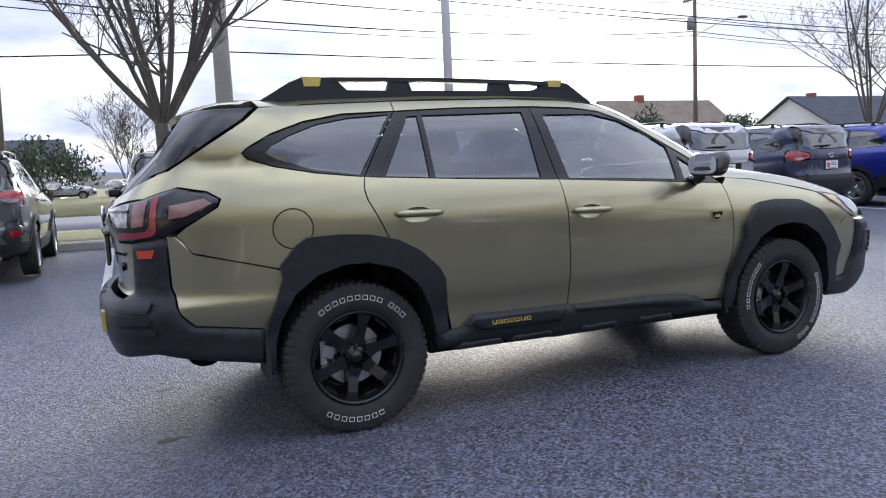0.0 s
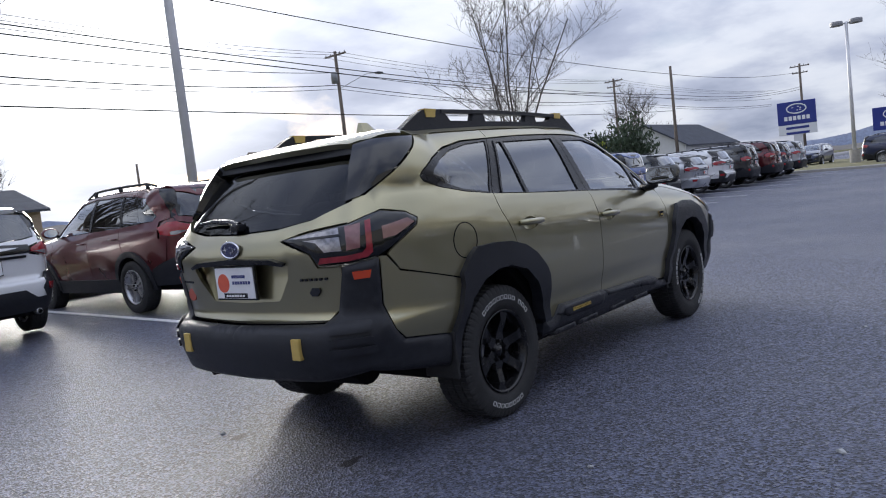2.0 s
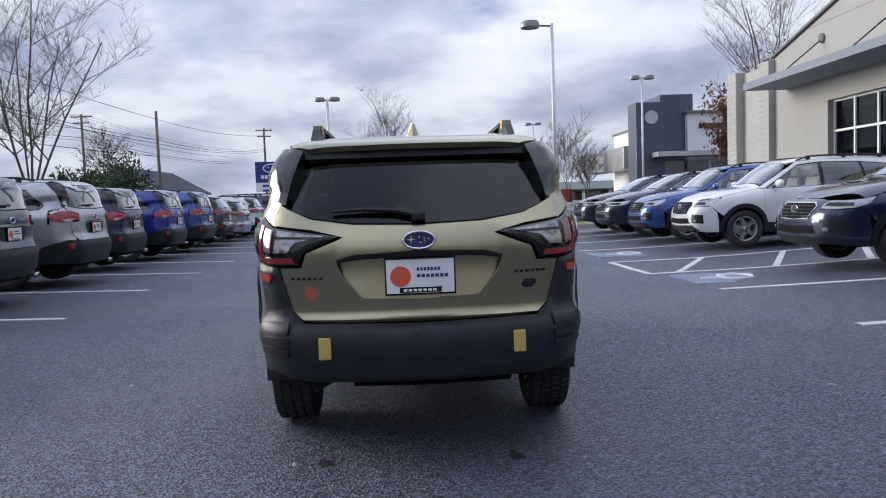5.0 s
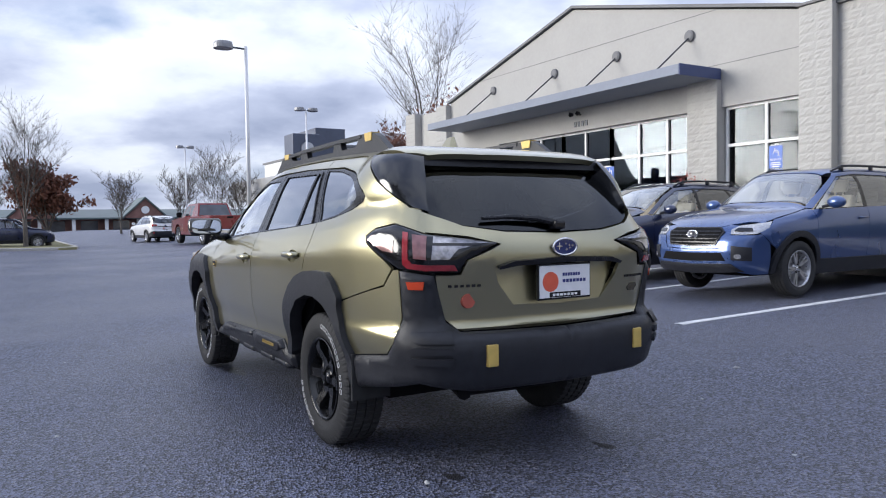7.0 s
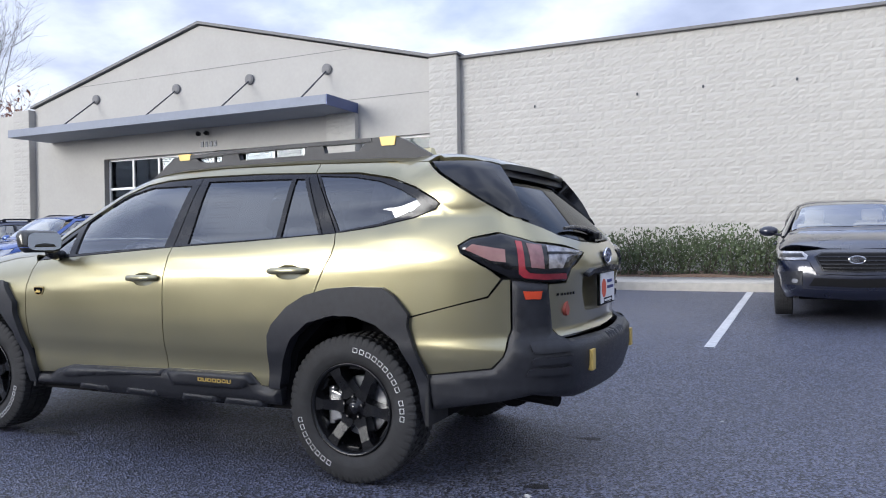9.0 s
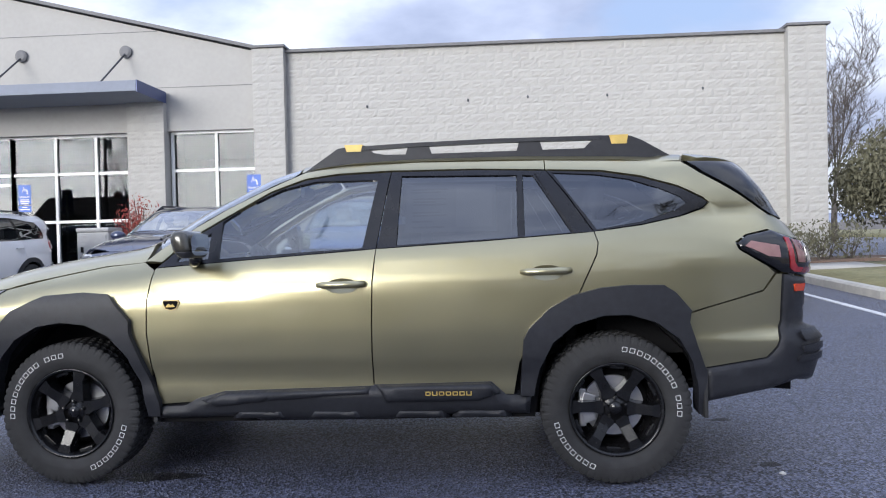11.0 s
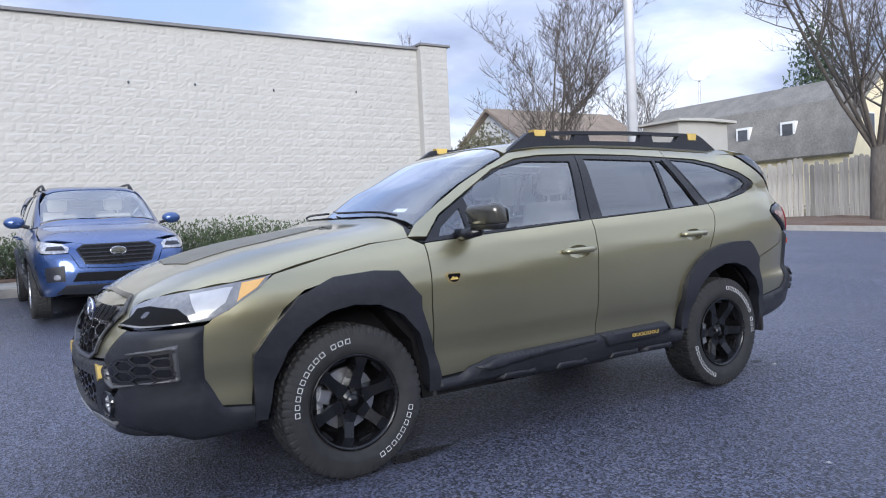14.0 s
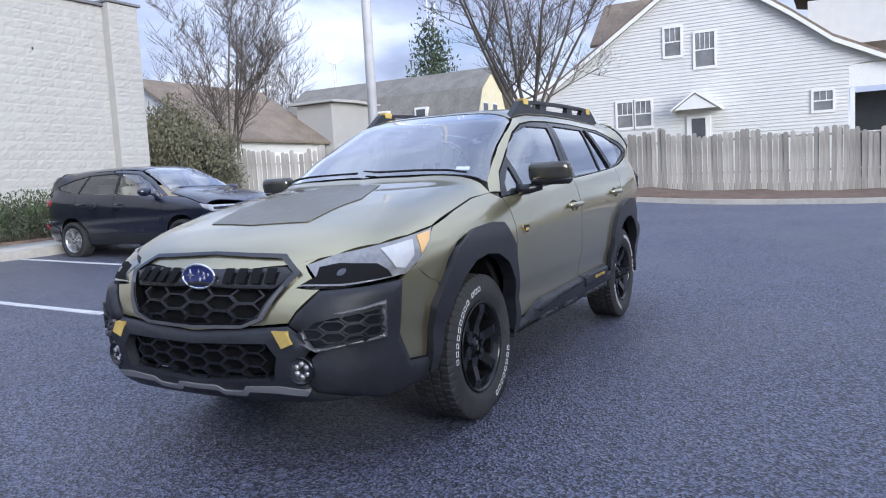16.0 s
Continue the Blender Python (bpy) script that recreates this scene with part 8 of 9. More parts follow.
# ---- fence ----
def fence():
    f = thing("picket_fence", "weathered grey board fence with a scalloped top on a mulch bank", "fence")
    rnd = random.Random(12)
    meshes = []
    for k in range(6):
        bm = bm_new()
        w, h = 0.070, 1.80 + 0.03 * k
        prism(bm, [(-w, 0), (w, 0), (w, h - 0.05), (w * 0.45, h), (-w * 0.45, h), (-w, h - 0.05)], -0.010, 0.010, "x")
        me = to_mesh(bm)
        me.materials.append(WOOD_GREY)
        meshes.append(me)
    def run(p, q):
        p, q = Vector((*p, 0)), Vector((*q, 0))
        l = (q - p).length
        d = (q - p) / l
        ang = math.degrees(math.atan2(d.y, d.x)) - 90
        n = int(l / 0.152)
        for i in range(n):
            c = p + d * (i + 0.5) * 0.152
            u = (i * 0.152 % 2.44) / 2.44
            dip = 0.20 * math.sin(u * math.pi)
            z = ground_z(c.x, c.y) + 0.10 - dip + rnd.uniform(-0.02, 0.02)
            o = new("board", meshes[rnd.randrange(6)])
            o.parent = f
            o.matrix_basis = pose(c.x, c.y, z, rnd.uniform(-0.8, 0.8), rnd.uniform(-0.6, 0.6), ang + rnd.uniform(-3, 3))
            if i % 16 == 0:
                bm = bm_new()
                box(bm, 0.03, 0.12, -0.045, 0.045, -0.3, 1.60, 0.006)
                part("post", bm, WOOD_GREY, f, at=pose(c.x, c.y, ground_z(c.x, c.y) + 0.1, 0, 0, ang))
        for z in (0.35, 1.35):
            bm = bm_new()
            zz = lambda v: ground_z(v.x, v.y) + 0.1 + z
            nrm = Vector((d.y, -d.x, 0)) * 0.05
            tube(bm, [(p.x + nrm.x, p.y + nrm.y, zz(p)), (q.x + nrm.x, q.y + nrm.y, zz(q))], 0.035, 4)
            part("rail", bm, WOOD_GREY, f)
    run((-19.3, 12.0), (-19.3, -9.5))
    run((-19.3, -9.5), (-13.0, -15.5))


fence()


# ---- houses ----
SIDING = material("white clapboard", (0.60, 0.60, 0.585), 0.6, 0, 3, 0.05)
SIDING_CREAM = material("cream clapboard", (0.70, 0.63, 0.44), 0.65, 0, 3, 0.06)
SHINGLE_BROWN = material("brown roof shingle", (0.20, 0.160, 0.122), 0.9, 0, 9, 0.25, 0.4, 30)
SHINGLE_GREY = material("grey roof shingle", (0.19, 0.180, 0.160), 0.9, 0, 9, 0.25, 0.4, 30)
SHINGLE_DARK = material("dark roof shingle", (0.055, 0.06, 0.075), 0.9, 0, 9, 0.25, 0.4, 30)
BRICK = material("red brick", (0.25, 0.085, 0.06), 0.85, 0, 14, 0.2, 0.3, 60)
PANE_GREY = material("curtained window glass", (0.20, 0.205, 0.21), 0.08, 0, 2, 0.3, coat=0.6)
PANE_DARK = material("dark window glass", (0.075, 0.08, 0.09), 0.06, 0, 2, 0.2, coat=0.5)


def clapboard(bm, outline, x, step=0.14):
    """Overlapping boards over a flat gable outline (y, z), facing +x at x."""
    zmin, zmax = min(p[1] for p in outline), max(p[1] for p in outline)
    def span(z):
        ys = []
        for (a, b), (c, d) in zip(outline, outline[1:] + outline[:1]):
            if (b - z) * (d - z) < 0:
                ys.append(a + (c - a) * (z - b) / (d - b))
        return (min(ys), max(ys)) if len(ys) > 1 else None
    z = zmin
    while z < zmax - 0.01:
        s0, s1 = span(z + 0.005), span(min(z + step, zmax) - 0.005)
        if s0 and s1:
            v = [bm.verts.new(p) for p in ((x + 0.036, s0[0], z), (x + 0.036, s0[1], z), (x + 0.004, s1[1], z + step), (x + 0.004, s1[0], z + step), (x - 0.02, s0[0], z), (x - 0.02, s0[1], z))]
            bm.faces.new(v[:4])
            bm.faces.new((v[0], v[4], v[5], v[1]))
        z += step


def house_window(h, x, y0, y1, z0, z1, bars=3):
    """A sash window set in a wall that faces +x."""
    bm = bm_new()
    for a, b, c, d in ((y0 - 0.09, y1 + 0.09, z0 - 0.11, z0), (y0 - 0.09, y1 + 0.09, z1, z1 + 0.10), (y0 - 0.09, y0, z0, z1), (y1, y1 + 0.09, z0, z1)):
        box(bm, x, x + 0.07, a, b, c, d)
    w = part("window", bm, FRAME_WHITE, h)
    bm = bm_new()
    box(bm, x + 0.006, x + 0.036, y0, y1, z0, z1)
    part("pane", bm, PANE_GREY, w)
    bm = bm_new()
    zm = (z0 + z1) / 2
    box(bm, x + 0.036, x + 0.052, y0, y1, zm - 0.025, zm + 0.025)
    for k in range(1, bars):
        y = y0 + (y1 - y0) * k / bars
        box(bm, x + 0.036, x + 0.050, y - 0.012, y + 0.012, zm, z1)
    part("sash_bar", bm, FRAME_WHITE, w)


def white_house():
    h = thing("white_house", "white clapboard house with flared gable behind the fence", "house")
    out = [(-10.4, 0.2), (-10.4, 4.55), (-9.3, 4.80), (-4.2, 8.25), (-2.6, 9.4), (-1.2, 8.15), (0.6, 6.85), (2.1, 5.65), (3.9, 4.75), (6.0, 4.20), (6.0, 3.9), (2.62, 3.9), (2.62, 0.2)]
    bm = bm_new()
    clapboard(bm, out[:9] + [(2.62, 4.70), (2.62, 0.2)], -28.0)
    part("siding", bm, SIDING, h, "overlapping white boards")
    bm = bm_new()
    prism(bm, out[:9] + [(2.62, 4.72), (2.62, 0.2)], -38.0, -28.03, "x")
    part("wall", bm, SIDING, h)
    bm = bm_new()
    box(bm, -28.0, -27.98, 2.62, 6.0, 3.85, 4.7)
    for y in (2.75, 5.9):
        box(bm, -28.15, -28.0, y - 0.08, y + 0.08, 0.2, 3.9)
    part("porch_frame", bm, FRAME_WHITE, h)
    bm = bm_new()
    box(bm, -33.0, -32.9, 2.7, 9.0, 0.2, 4.0)
    part("porch_back", bm, DARK_METAL, h)
    for name, pts in (("roof", [(-10.7, 4.50), (-9.3, 4.92), (-4.2, 8.37), (-2.6, 9.52)]), ("roof", [(-2.6, 9.52), (-1.2, 8.27), (0.6, 6.97), (2.1, 5.77), (3.9, 4.87), (6.4, 4.26)])):
        bm = bm_new()
        prism(bm, pts + [(y, z + 0.14) for y, z in pts[::-1]], -38.2, -27.75, "x")
        r = part(name, bm, SHINGLE_BROWN, h)
        bm = bm_new()
        prism(bm, [(y, z - 0.16) for y, z in pts] + [(y, z + 0.02) for y, z in pts[::-1]], -27.80, -27.70, "x")
        part("bargeboard", bm, FRAME_WHITE, r)
    # dormers on both slopes
    bm = bm_new()
    box(bm, -33.0, -29.0, 1.2, 4.4, 5.6, 7.45)
    d1 = part("dormer", bm, SIDING, h)
    bm = bm_new()
    prism(bm, [(0.6, 7.95), (0.6, 8.1), (4.8, 7.35), (4.8, 7.2)], -33.2, -28.8, "x")
    part("dormer_roof", bm, SHINGLE_BROWN, d1)
    bm = bm_new()
    low = [bm.verts.new(v) for v in ((-31.0, -8.3, 7.1), (-31.0, -5.8, 7.1), (-33.5, -5.4, 9.4), (-33.5, -8.2, 9.4))]
    top = [bm.verts.new((v.co.x + 0.10, v.co.y, v.co.z + 0.12)) for v in low]
    bm.faces.new(top)
    bm.faces.new(low[::-1])
    for k in range(4):
        bm.faces.new((low[k], low[(k + 1) % 4], top[(k + 1) % 4], top[k]))
    part("side_roof", bm, SHINGLE_BROWN, h)
    house_window(h, -28.0, -4.18, -3.54, 5.84, 6.97, 3)
    house_window(h, -28.0, -2.95, -2.2, 5.26, 6.62, 4)
    house_window(h, -28.0, -6.27, -5.62, 3.02, 4.08, 3)
    house_window(h, -28.0, -5.48, -4.83, 3.02, 4.08, 3)
    house_window(h, -28.0, 1.42, 2.08, 3.08, 3.80, 3)
    bm = bm_new()
    box(bm, -28.0, -27.92, -3.35, -2.40, 1.2, 3.25)
    door = part("door", bm, FRAME_WHITE, h)
    bm = bm_new()
    box(bm, -27.92, -27.91, -3.15, -2.6, 2.2, 3.15)
    part("door_pane", bm, PANE_DARK, door)
    bm = bm_new()
    prism(bm, [(-3.85, 3.45), (-2.87, 4.15), (-1.90, 3.45), (-1.90, 3.53), (-2.87, 4.25), (-3.85, 3.53)], -28.0, -27.1, "x")
    prism(bm, [(-3.7, 3.5), (-2.87, 4.1), (-2.05, 3.5)], -27.2, -27.15, "x")
    part("door_hood", bm, FRAME_WHITE, h)
    bm = bm_new()
    tube(bm, [(-27.9, 5.35, 4.2), (-27.9, 5.35, 5.6)], 0.05)
    part("downpipe", bm, FRAME_WHITE, h)


white_house()


def gable_house(name, x0, x1, y0, y1, zw, zr, ridge, wall_mat, roof_mat, label, windows=(), chimney=None, base=0.1):
    """A plain gabled house; ridge 'x' or 'y'."""
    h = thing(name, label, "house")
    bm = bm_new()
    cx, cy = (x0 + x1) / 2, (y0 + y1) / 2
    if ridge == "x":
        prism(bm, [(y0, base), (y0, zw), (cy, zr), (y1, zw), (y1, base)], x0, x1, "x")
    else:
        prism(bm, [(x0, base), (x0, zw), (cx, zr), (x1, zw), (x1, base)], y0, y1, "y")
    part("wall", bm, wall_mat, h)
    e = 0.4
    for s in (1, -1):
        bm = bm_new()
        if ridge == "x":
            ye = y1 if s > 0 else y0
            k = (zr - zw) / (cy - y0)
            pts = [(cy, zr + 0.03), (ye + s * e, zw - k * e + 0.03), (ye + s * e, zw - k * e + 0.17), (cy, zr + 0.2)]
            prism(bm, pts, x0 - e, x1 + e, "x")
        else:
            xe = x1 if s > 0 else x0
            k = (zr - zw) / (cx - x0)
            pts = [(cx, zr + 0.03), (xe + s * e, zw - k * e + 0.03), (xe + s * e, zw - k * e + 0.17), (cx, zr + 0.2)]
            prism(bm, pts, y0 - e, y1 + e, "y")
        part("roof", bm, roof_mat, h)
    for wx, wy, w, z0, z1, face in windows:
        bm = bm_new()
        if face == "x":
            box(bm, wx - 0.02, wx + 0.06, wy - w / 2 - 0.08, wy + w / 2 + 0.08, z0 - 0.08, z1 + 0.08)
        else:
            box(bm, wx - w / 2 - 0.08, wx + w / 2 + 0.08, wy - 0.06, wy + 0.02, z0 - 0.08, z1 + 0.08)
        wo = part("window", bm, FRAME_WHITE, h)
        bm = bm_new()
        if face == "x":
            box(bm, wx + 0.05, wx + 0.075, wy - w / 2, wy + w / 2, z0, z1)
        else:
            box(bm, wx - w / 2, wx + w / 2, wy - 0.075, wy - 0.05, z0, z1)
        part("pane", bm, PANE_DARK, wo)
    if chimney:
        bm = bm_new()
        box(bm, chimney[0] - 0.35, chimney[0] + 0.35, chimney[1] - 0.35, chimney[1] + 0.35, zw, chimney[2])
        part("chimney", bm, BRICK, h)
    return h


def barn():
    h = thing("gambrel_house", "cream house with a steep grey gambrel roof", "house")
    y0, y1 = -36.0, -19.6
    pr = [(-47.5, 0.1), (-47.5, 4.0), (-46.0, 7.2), (-44.0, 8.75), (-42.0, 7.2), (-40.6, 4.0), (-40.6, 0.1)]
    bm = bm_new()
    prism(bm, [(x, z) for x, z in pr], y0, y1, "y")
    part("wall", bm, SIDING_CREAM, h)
    for pts in ([(-44.0, 8.80), (-41.9, 7.25), (-40.3, 3.85)], [(-44.0, 8.80), (-46.1, 7.25), (-47.8, 3.85)]):
        bm = bm_new()
        prism(bm, pts + [(x + 0.10 * (1 if x > -44 else -1), z + 0.14) for x, z in pts[::-1]], y0 - 0.2, y1 + 0.4, "y")
        part("roof", bm, SHINGLE_GREY, h)
    for y in (-30.5, -26.8, -23.6):
        bm = bm_new()
        box(bm, -41.9, -40.9, y - 0.5, y + 0.5, 4.9, 6.3)
        d = part("dormer", bm, FRAME_WHITE, h)
        bm = bm_new()
        box(bm, -40.9, -40.87, y - 0.35, y + 0.35, 5.05, 6.15)
        part("pane", bm, PANE_DARK, d)
    for x, z in ((-44.6, 5.0), (-43.0, 5.0)):
        bm = bm_new()
        box(bm, x - 0.42, x + 0.42, y1, y1 + 0.06, z, z + 1.4)
        w = part("window", bm, FRAME_WHITE, h)
        bm = bm_new()
        box(bm, x - 0.34, x + 0.34, y1 + 0.06, y1 + 0.08, z + 0.08, z + 1.32)
        part("pane", bm, PANE_DARK, w)


barn()
gable_house("tan_roof_house", -31.5, -22.5, -35.0, -25.0, 3.9, 7.1, "x", SIDING, SHINGLE_BROWN, "low white house with a tan shingle roof beyond the fence",
            [(-28.6, -24.95, 1.0, 1.9, 3.1, "y"), (-27.3, -24.95, 1.0, 1.9, 3.1, "y")])
gable_house("flat_annex", -36.0, -31.6, -27.0, -24.4, 6.1, 6.15, "y", STUCCO, STUCCO, "plain white plastered annex beyond the fence")
gable_house("street_house", 40.5, 53.5, 51.5, 60.5, 3.6, 6.9, "x", SIDING, SHINGLE_BROWN, "white house with a brown roof and chimney across the street", [(43.0, 51.5, 1.0, 1.6, 2.9, "y"), (47.0, 51.5, 1.0, 1.6, 2.9, "y"), (50.5, 51.5, 1.0, 1.6, 2.9, "y")], (45.0, 56.0, 7.6))
gable_house("street_house", 59.0, 73.0, 44.8, 56.0, 3.4, 6.7, "x", SIDING, SHINGLE_DARK, "white house with a dark grey roof across the street", [(63.0, 44.8, 1.0, 1.5, 2.8, "y")], (62.0, 50.5, 7.2))
gable_house("low_house", 0.5, 13.5, 40.0, 48.0, 2.75, 4.0, "x", material("tan brick", (0.36, 0.28, 0.20), 0.85, 0, 12, 0.15), SHINGLE_DARK, "low tan brick house with a dark roof across the street", [(3.0, 40.0, 1.6, 1.2, 2.3, "y"), (8.5, 40.0, 1.2, 1.2, 2.3, "y"), (11.8, 40.0, 1.2, 1.2, 2.3, "y")])
gable_house("blue_house", -16.0, -7.0, 62.0, 70.0, 3.2, 5.0, "x", SIDING, SHINGLE_DARK, "low pale house far down the street")
gable_house("street_house", 70.0, 86.0, 24.5, 33.0, 3.2, 5.6, "x", SIDING, SHINGLE_DARK, "low house with a dark roof far down the street")


# ---- far shops, second showroom, pickup ----
def shop_row():
    s = thing("shop_row", "row of brick shops with a green roof and small red gables", "building", at=Matrix.Translation((-5.5, 9.0, 1.2)) @ Matrix.Diagonal((1.55, 1.55, 1.55, 1)) @ Matrix.Translation((19.5, 1.0, -1.3)))
    green = material("green standing-seam roof", (0.095, 0.122, 0.118), 0.5, 0.2, 6, 0.15)
    rust = material("weathered shop brick", (0.20, 0.105, 0.085), 0.85, 0, 14, 0.2, 0.3, 60)
    bm = bm_new()
    box(bm, 86.0, 100.0, -60.0, 4.0, 0.0, 2.5)
    part("wall", bm, rust, s)
    bm = bm_new()
    prism(bm, [(84.0, 2.3), (92.0, 3.5), (100.0, 2.3), (100.0, 2.1), (84.0, 2.1)], -60.5, 4.5, "y")
    part("roof", bm, green, s)
    for y in (-8.0, -21.0, -40.0):
        bm = bm_new()
        prism(bm, [(y - 2.6, 2.2), (y, 4.7), (y + 2.6, 2.2)], 83.2, 90.0, "x")
        g = part("gable", bm, rust, s)
        for k in (1, -1):
            bm = bm_new()
            prism(bm, [(y, 4.7), (y + k * 3.0, 1.95), (y + k * 3.0, 2.15), (y, 4.95)], 82.9, 90.2, "x")
            part("gable_roof", bm, green, g)
        bm = bm_new()
        lathe(bm, [(0.0005, 83.1), (0.5, 83.1), (0.5, 83.3)], 16, axis="x", m=Matrix.Translation((0, y, 3.25)))
        part("round_vent", bm, FRAME_WHITE, g)
    for k in range(16):
        y = 2.5 - 3.8 * k
        bm = bm_new()
        box(bm, 84.4, 84.8, y - 0.2, y + 0.2, 0.0, 2.1)
        part("post", bm, FRAME_WHITE, s)
        bm = bm_new()
        box(bm, 85.95, 86.0, y - 2.9, y - 0.9, 0.2, 1.9)
        part("shop_pane", bm, PANE_DARK, s)


shop_row()


def second_showroom():
    s = thing("second_showroom", "low white showroom with a dark blue entrance tower", "building", at=Matrix.Translation((-5, 1, 1.2)) @ Matrix.Diagonal((1.58, 1.58, 1.58, 1)) @ Matrix.Translation((5, -1, -1.2)))
    grey = material("slate blue cladding", (0.085, 0.095, 0.13), 0.4, 0.4, 6, 0.1)
    bm = bm_new()
    box(bm, 38.2, 54.0, -40.0, -16.4, 0.2, 5.9)
    part("wall", bm, material("white panel", (0.70, 0.70, 0.70), 0.6, 0, 3, 0.04), s)
    bm = bm_new()
    box(bm, 38.0, 54.2, -40.0, -16.3, 5.9, 6.05)
    part("coping", bm, CAP, s)
    bm = bm_new()
    box(bm, 38.6, 43.0, -16.9, -14.9, 0.2, 7.1, 0.03)
    part("tower", bm, grey, s)
    bm = bm_new()
    box(bm, 37.9, 39.5, -14.9, -13.2, 0.2, 6.6, 0.03)
    part("tower_pier", bm, grey, s)
    bm = bm_new()
    lathe(bm, [(0.0005, 37.8), (0.4, 37.8), (0.42, 37.95)], 20, axis="x", m=Matrix.Translation((0, -14.1, 5.7)))
    part("tower_badge", bm, STEEL, s)
    bm = bm_new()
    box(bm, 36.5, 38.2, -19.5, -14.0, 3.3, 3.6, 0.03)
    part("canopy", bm, STEEL, s)
    for y in (-15.5, -17.0, -18.5):
        bm = bm_new()
        box(bm, 38.14, 38.2, y - 0.65, y + 0.65, 0.5, 3.1)
        part("window", bm, PANE_DARK, s)
    bm = bm_new()
    for k in range(6):
        box(bm, 38.12, 38.2, -17.3 - k * 0.30, -17.08 - k * 0.30, 5.0, 5.28)
    part("wall_marking", bm, DARK_METAL, s, "dark bars in place of the brand name")
    bm = bm_new()
    box(bm, 54.0, 60.0, -40.0, -18.0, 0.2, 4.4)
    part("side_wing", bm, MATS["white panel"], s)
    bm = bm_new()
    box(bm, 46.0, 58.0, -16.4, -14.8, 3.0, 4.6, 0.03)
    part("service_canopy", bm, STEEL, s)


second_showroom()


def arch_line(x, r, z0, n=9):
    """Points of a wheel opening, front to back, for a side outline."""
    return [(x + r * math.cos(a), z0 + r * math.sin(a)) for a in np.linspace(0, math.pi, n)]


def truck(t, colour, glass_mat, trim):
    """A crew-cab pickup: lower body with wheel openings, cab, open bed, glass, lamps, bumpers and wheels."""
    bm = bm_new()
    side = [(2.95, 0.55), (3.0, 0.95), (2.85, 1.15), (1.45, 1.26), (-0.95, 1.30), (-2.92, 1.34), (-2.98, 0.62), (-2.35, 0.55)] + arch_line(-1.85, 0.50, 0.46)[::-1] + [(-1.2, 0.44), (1.3, 0.44)] + arch_line(1.90, 0.50, 0.46)[::-1] + [(2.5, 0.50)]
    for s in (1, -1):
        prism(bm, side, min(s * 0.86, s * 1.0), max(s * 0.86, s * 1.0))
    box(bm, 0.9, 2.93, -0.87, 0.87, 0.55, 1.16, 0.05)
    box(bm, -0.98, 1.5, -0.87, 0.87, 0.55, 1.24)
    box(bm, -2.95, -0.95, -0.87, 0.87, 0.70, 0.80)
    part("body", bm, colour, t)
    bm = bm_new()
    vs = []
    for x, y, z in ((1.55, 0.90, 1.25), (0.72, 0.74, 1.90), (-0.70, 0.74, 1.93), (-0.98, 0.90, 1.29)):
        vs.append([bm.verts.new((x, y, z)), bm.verts.new((x, -y, z))])
    for p, q in zip(vs, vs[1:]):
        bm.faces.new((p[0], q[0], q[1], p[1]))
    for k in (0, 1):
        bm.faces.new([v[k] for v in vs])
    bm.faces.new((vs[0][0], vs[0][1], vs[3][1], vs[3][0]))
    part("cab", bm, colour, t)
    y_at = lambda z: 0.90 - 0.16 * (z - 1.25) / 0.65 + 0.006
    for s in (1, -1):
        for a, b, c, d in ((1.32, 0.36, 0.74, 0.40), (0.26, -0.80, 0.30, -0.66)):
            bm = bm_new()
            q = [(a, 1.33), (b, 1.34), (d, 1.84), (c, 1.82)]
            o = [bm.verts.new((x, s * y_at(z), z)) for x, z in q]
            i = [bm.verts.new((x, s * (y_at(z) - 0.012), z)) for x, z in q]
            bm.faces.new(o)
            for k in range(4):
                bm.faces.new((o[k], o[(k + 1) % 4], i[(k + 1) % 4], i[k]))
            part("side_glass", bm, glass_mat, t)
        bm = bm_new()
        box(bm, -3.0, -2.88, min(s * 0.84, s * 1.005), max(s * 0.84, s * 1.005), 0.92, 1.30, 0.02)
        part("tail_lamp", bm, RED_LENS, t)
        bm = bm_new()
        box(bm, 1.18, 1.36, min(s * 0.98, s * 1.22), max(s * 0.98, s * 1.22), 1.28, 1.52, 0.03)
        part("mirror", bm, trim, t)
        for x in (1.90, -1.85):
            wheel_parts(t, (x, s * 0.86, 0.42), s, 0.42, 0.27, 0.26, 5, RIM_SILVER, style="twin")
    bm = bm_new()
    vs = [bm.verts.new((x, y, z)) for x, y, z in ((-0.965, 0.80, 1.36), (-0.965, -0.80, 1.36), (-0.735, -0.68, 1.86), (-0.735, 0.68, 1.86))]
    ws = [bm.verts.new((v.co.x - 0.012, v.co.y, v.co.z)) for v in vs]
    bm.faces.new(ws)
    for k in range(4):
        bm.faces.new((vs[k], vs[(k + 1) % 4], ws[(k + 1) % 4], ws[k]))
    part("rear_glass", bm, glass_mat, t)
    bm = bm_new()
    box(bm, -3.02, -2.93, -0.84, 0.84, 0.74, 1.33, 0.02)
    gate = part("tailgate", bm, colour, t)
    bm = bm_new()
    box(bm, -3.04, -3.01, -0.15, 0.15, 1.20, 1.27, 0.01)
    part("gate_handle", bm, BLACK, gate)
    bm = bm_new()
    box(bm, -3.16, -2.92, -0.98, 0.98, 0.50, 0.70, 0.04)
    part("rear_bumper", bm, CHROME, t)
    bm = bm_new()
    box(bm, 2.85, 3.06, -0.98, 0.98, 0.46, 0.66, 0.04)
    part("front_bumper", bm, CHROME, t)
    bm = bm_new()
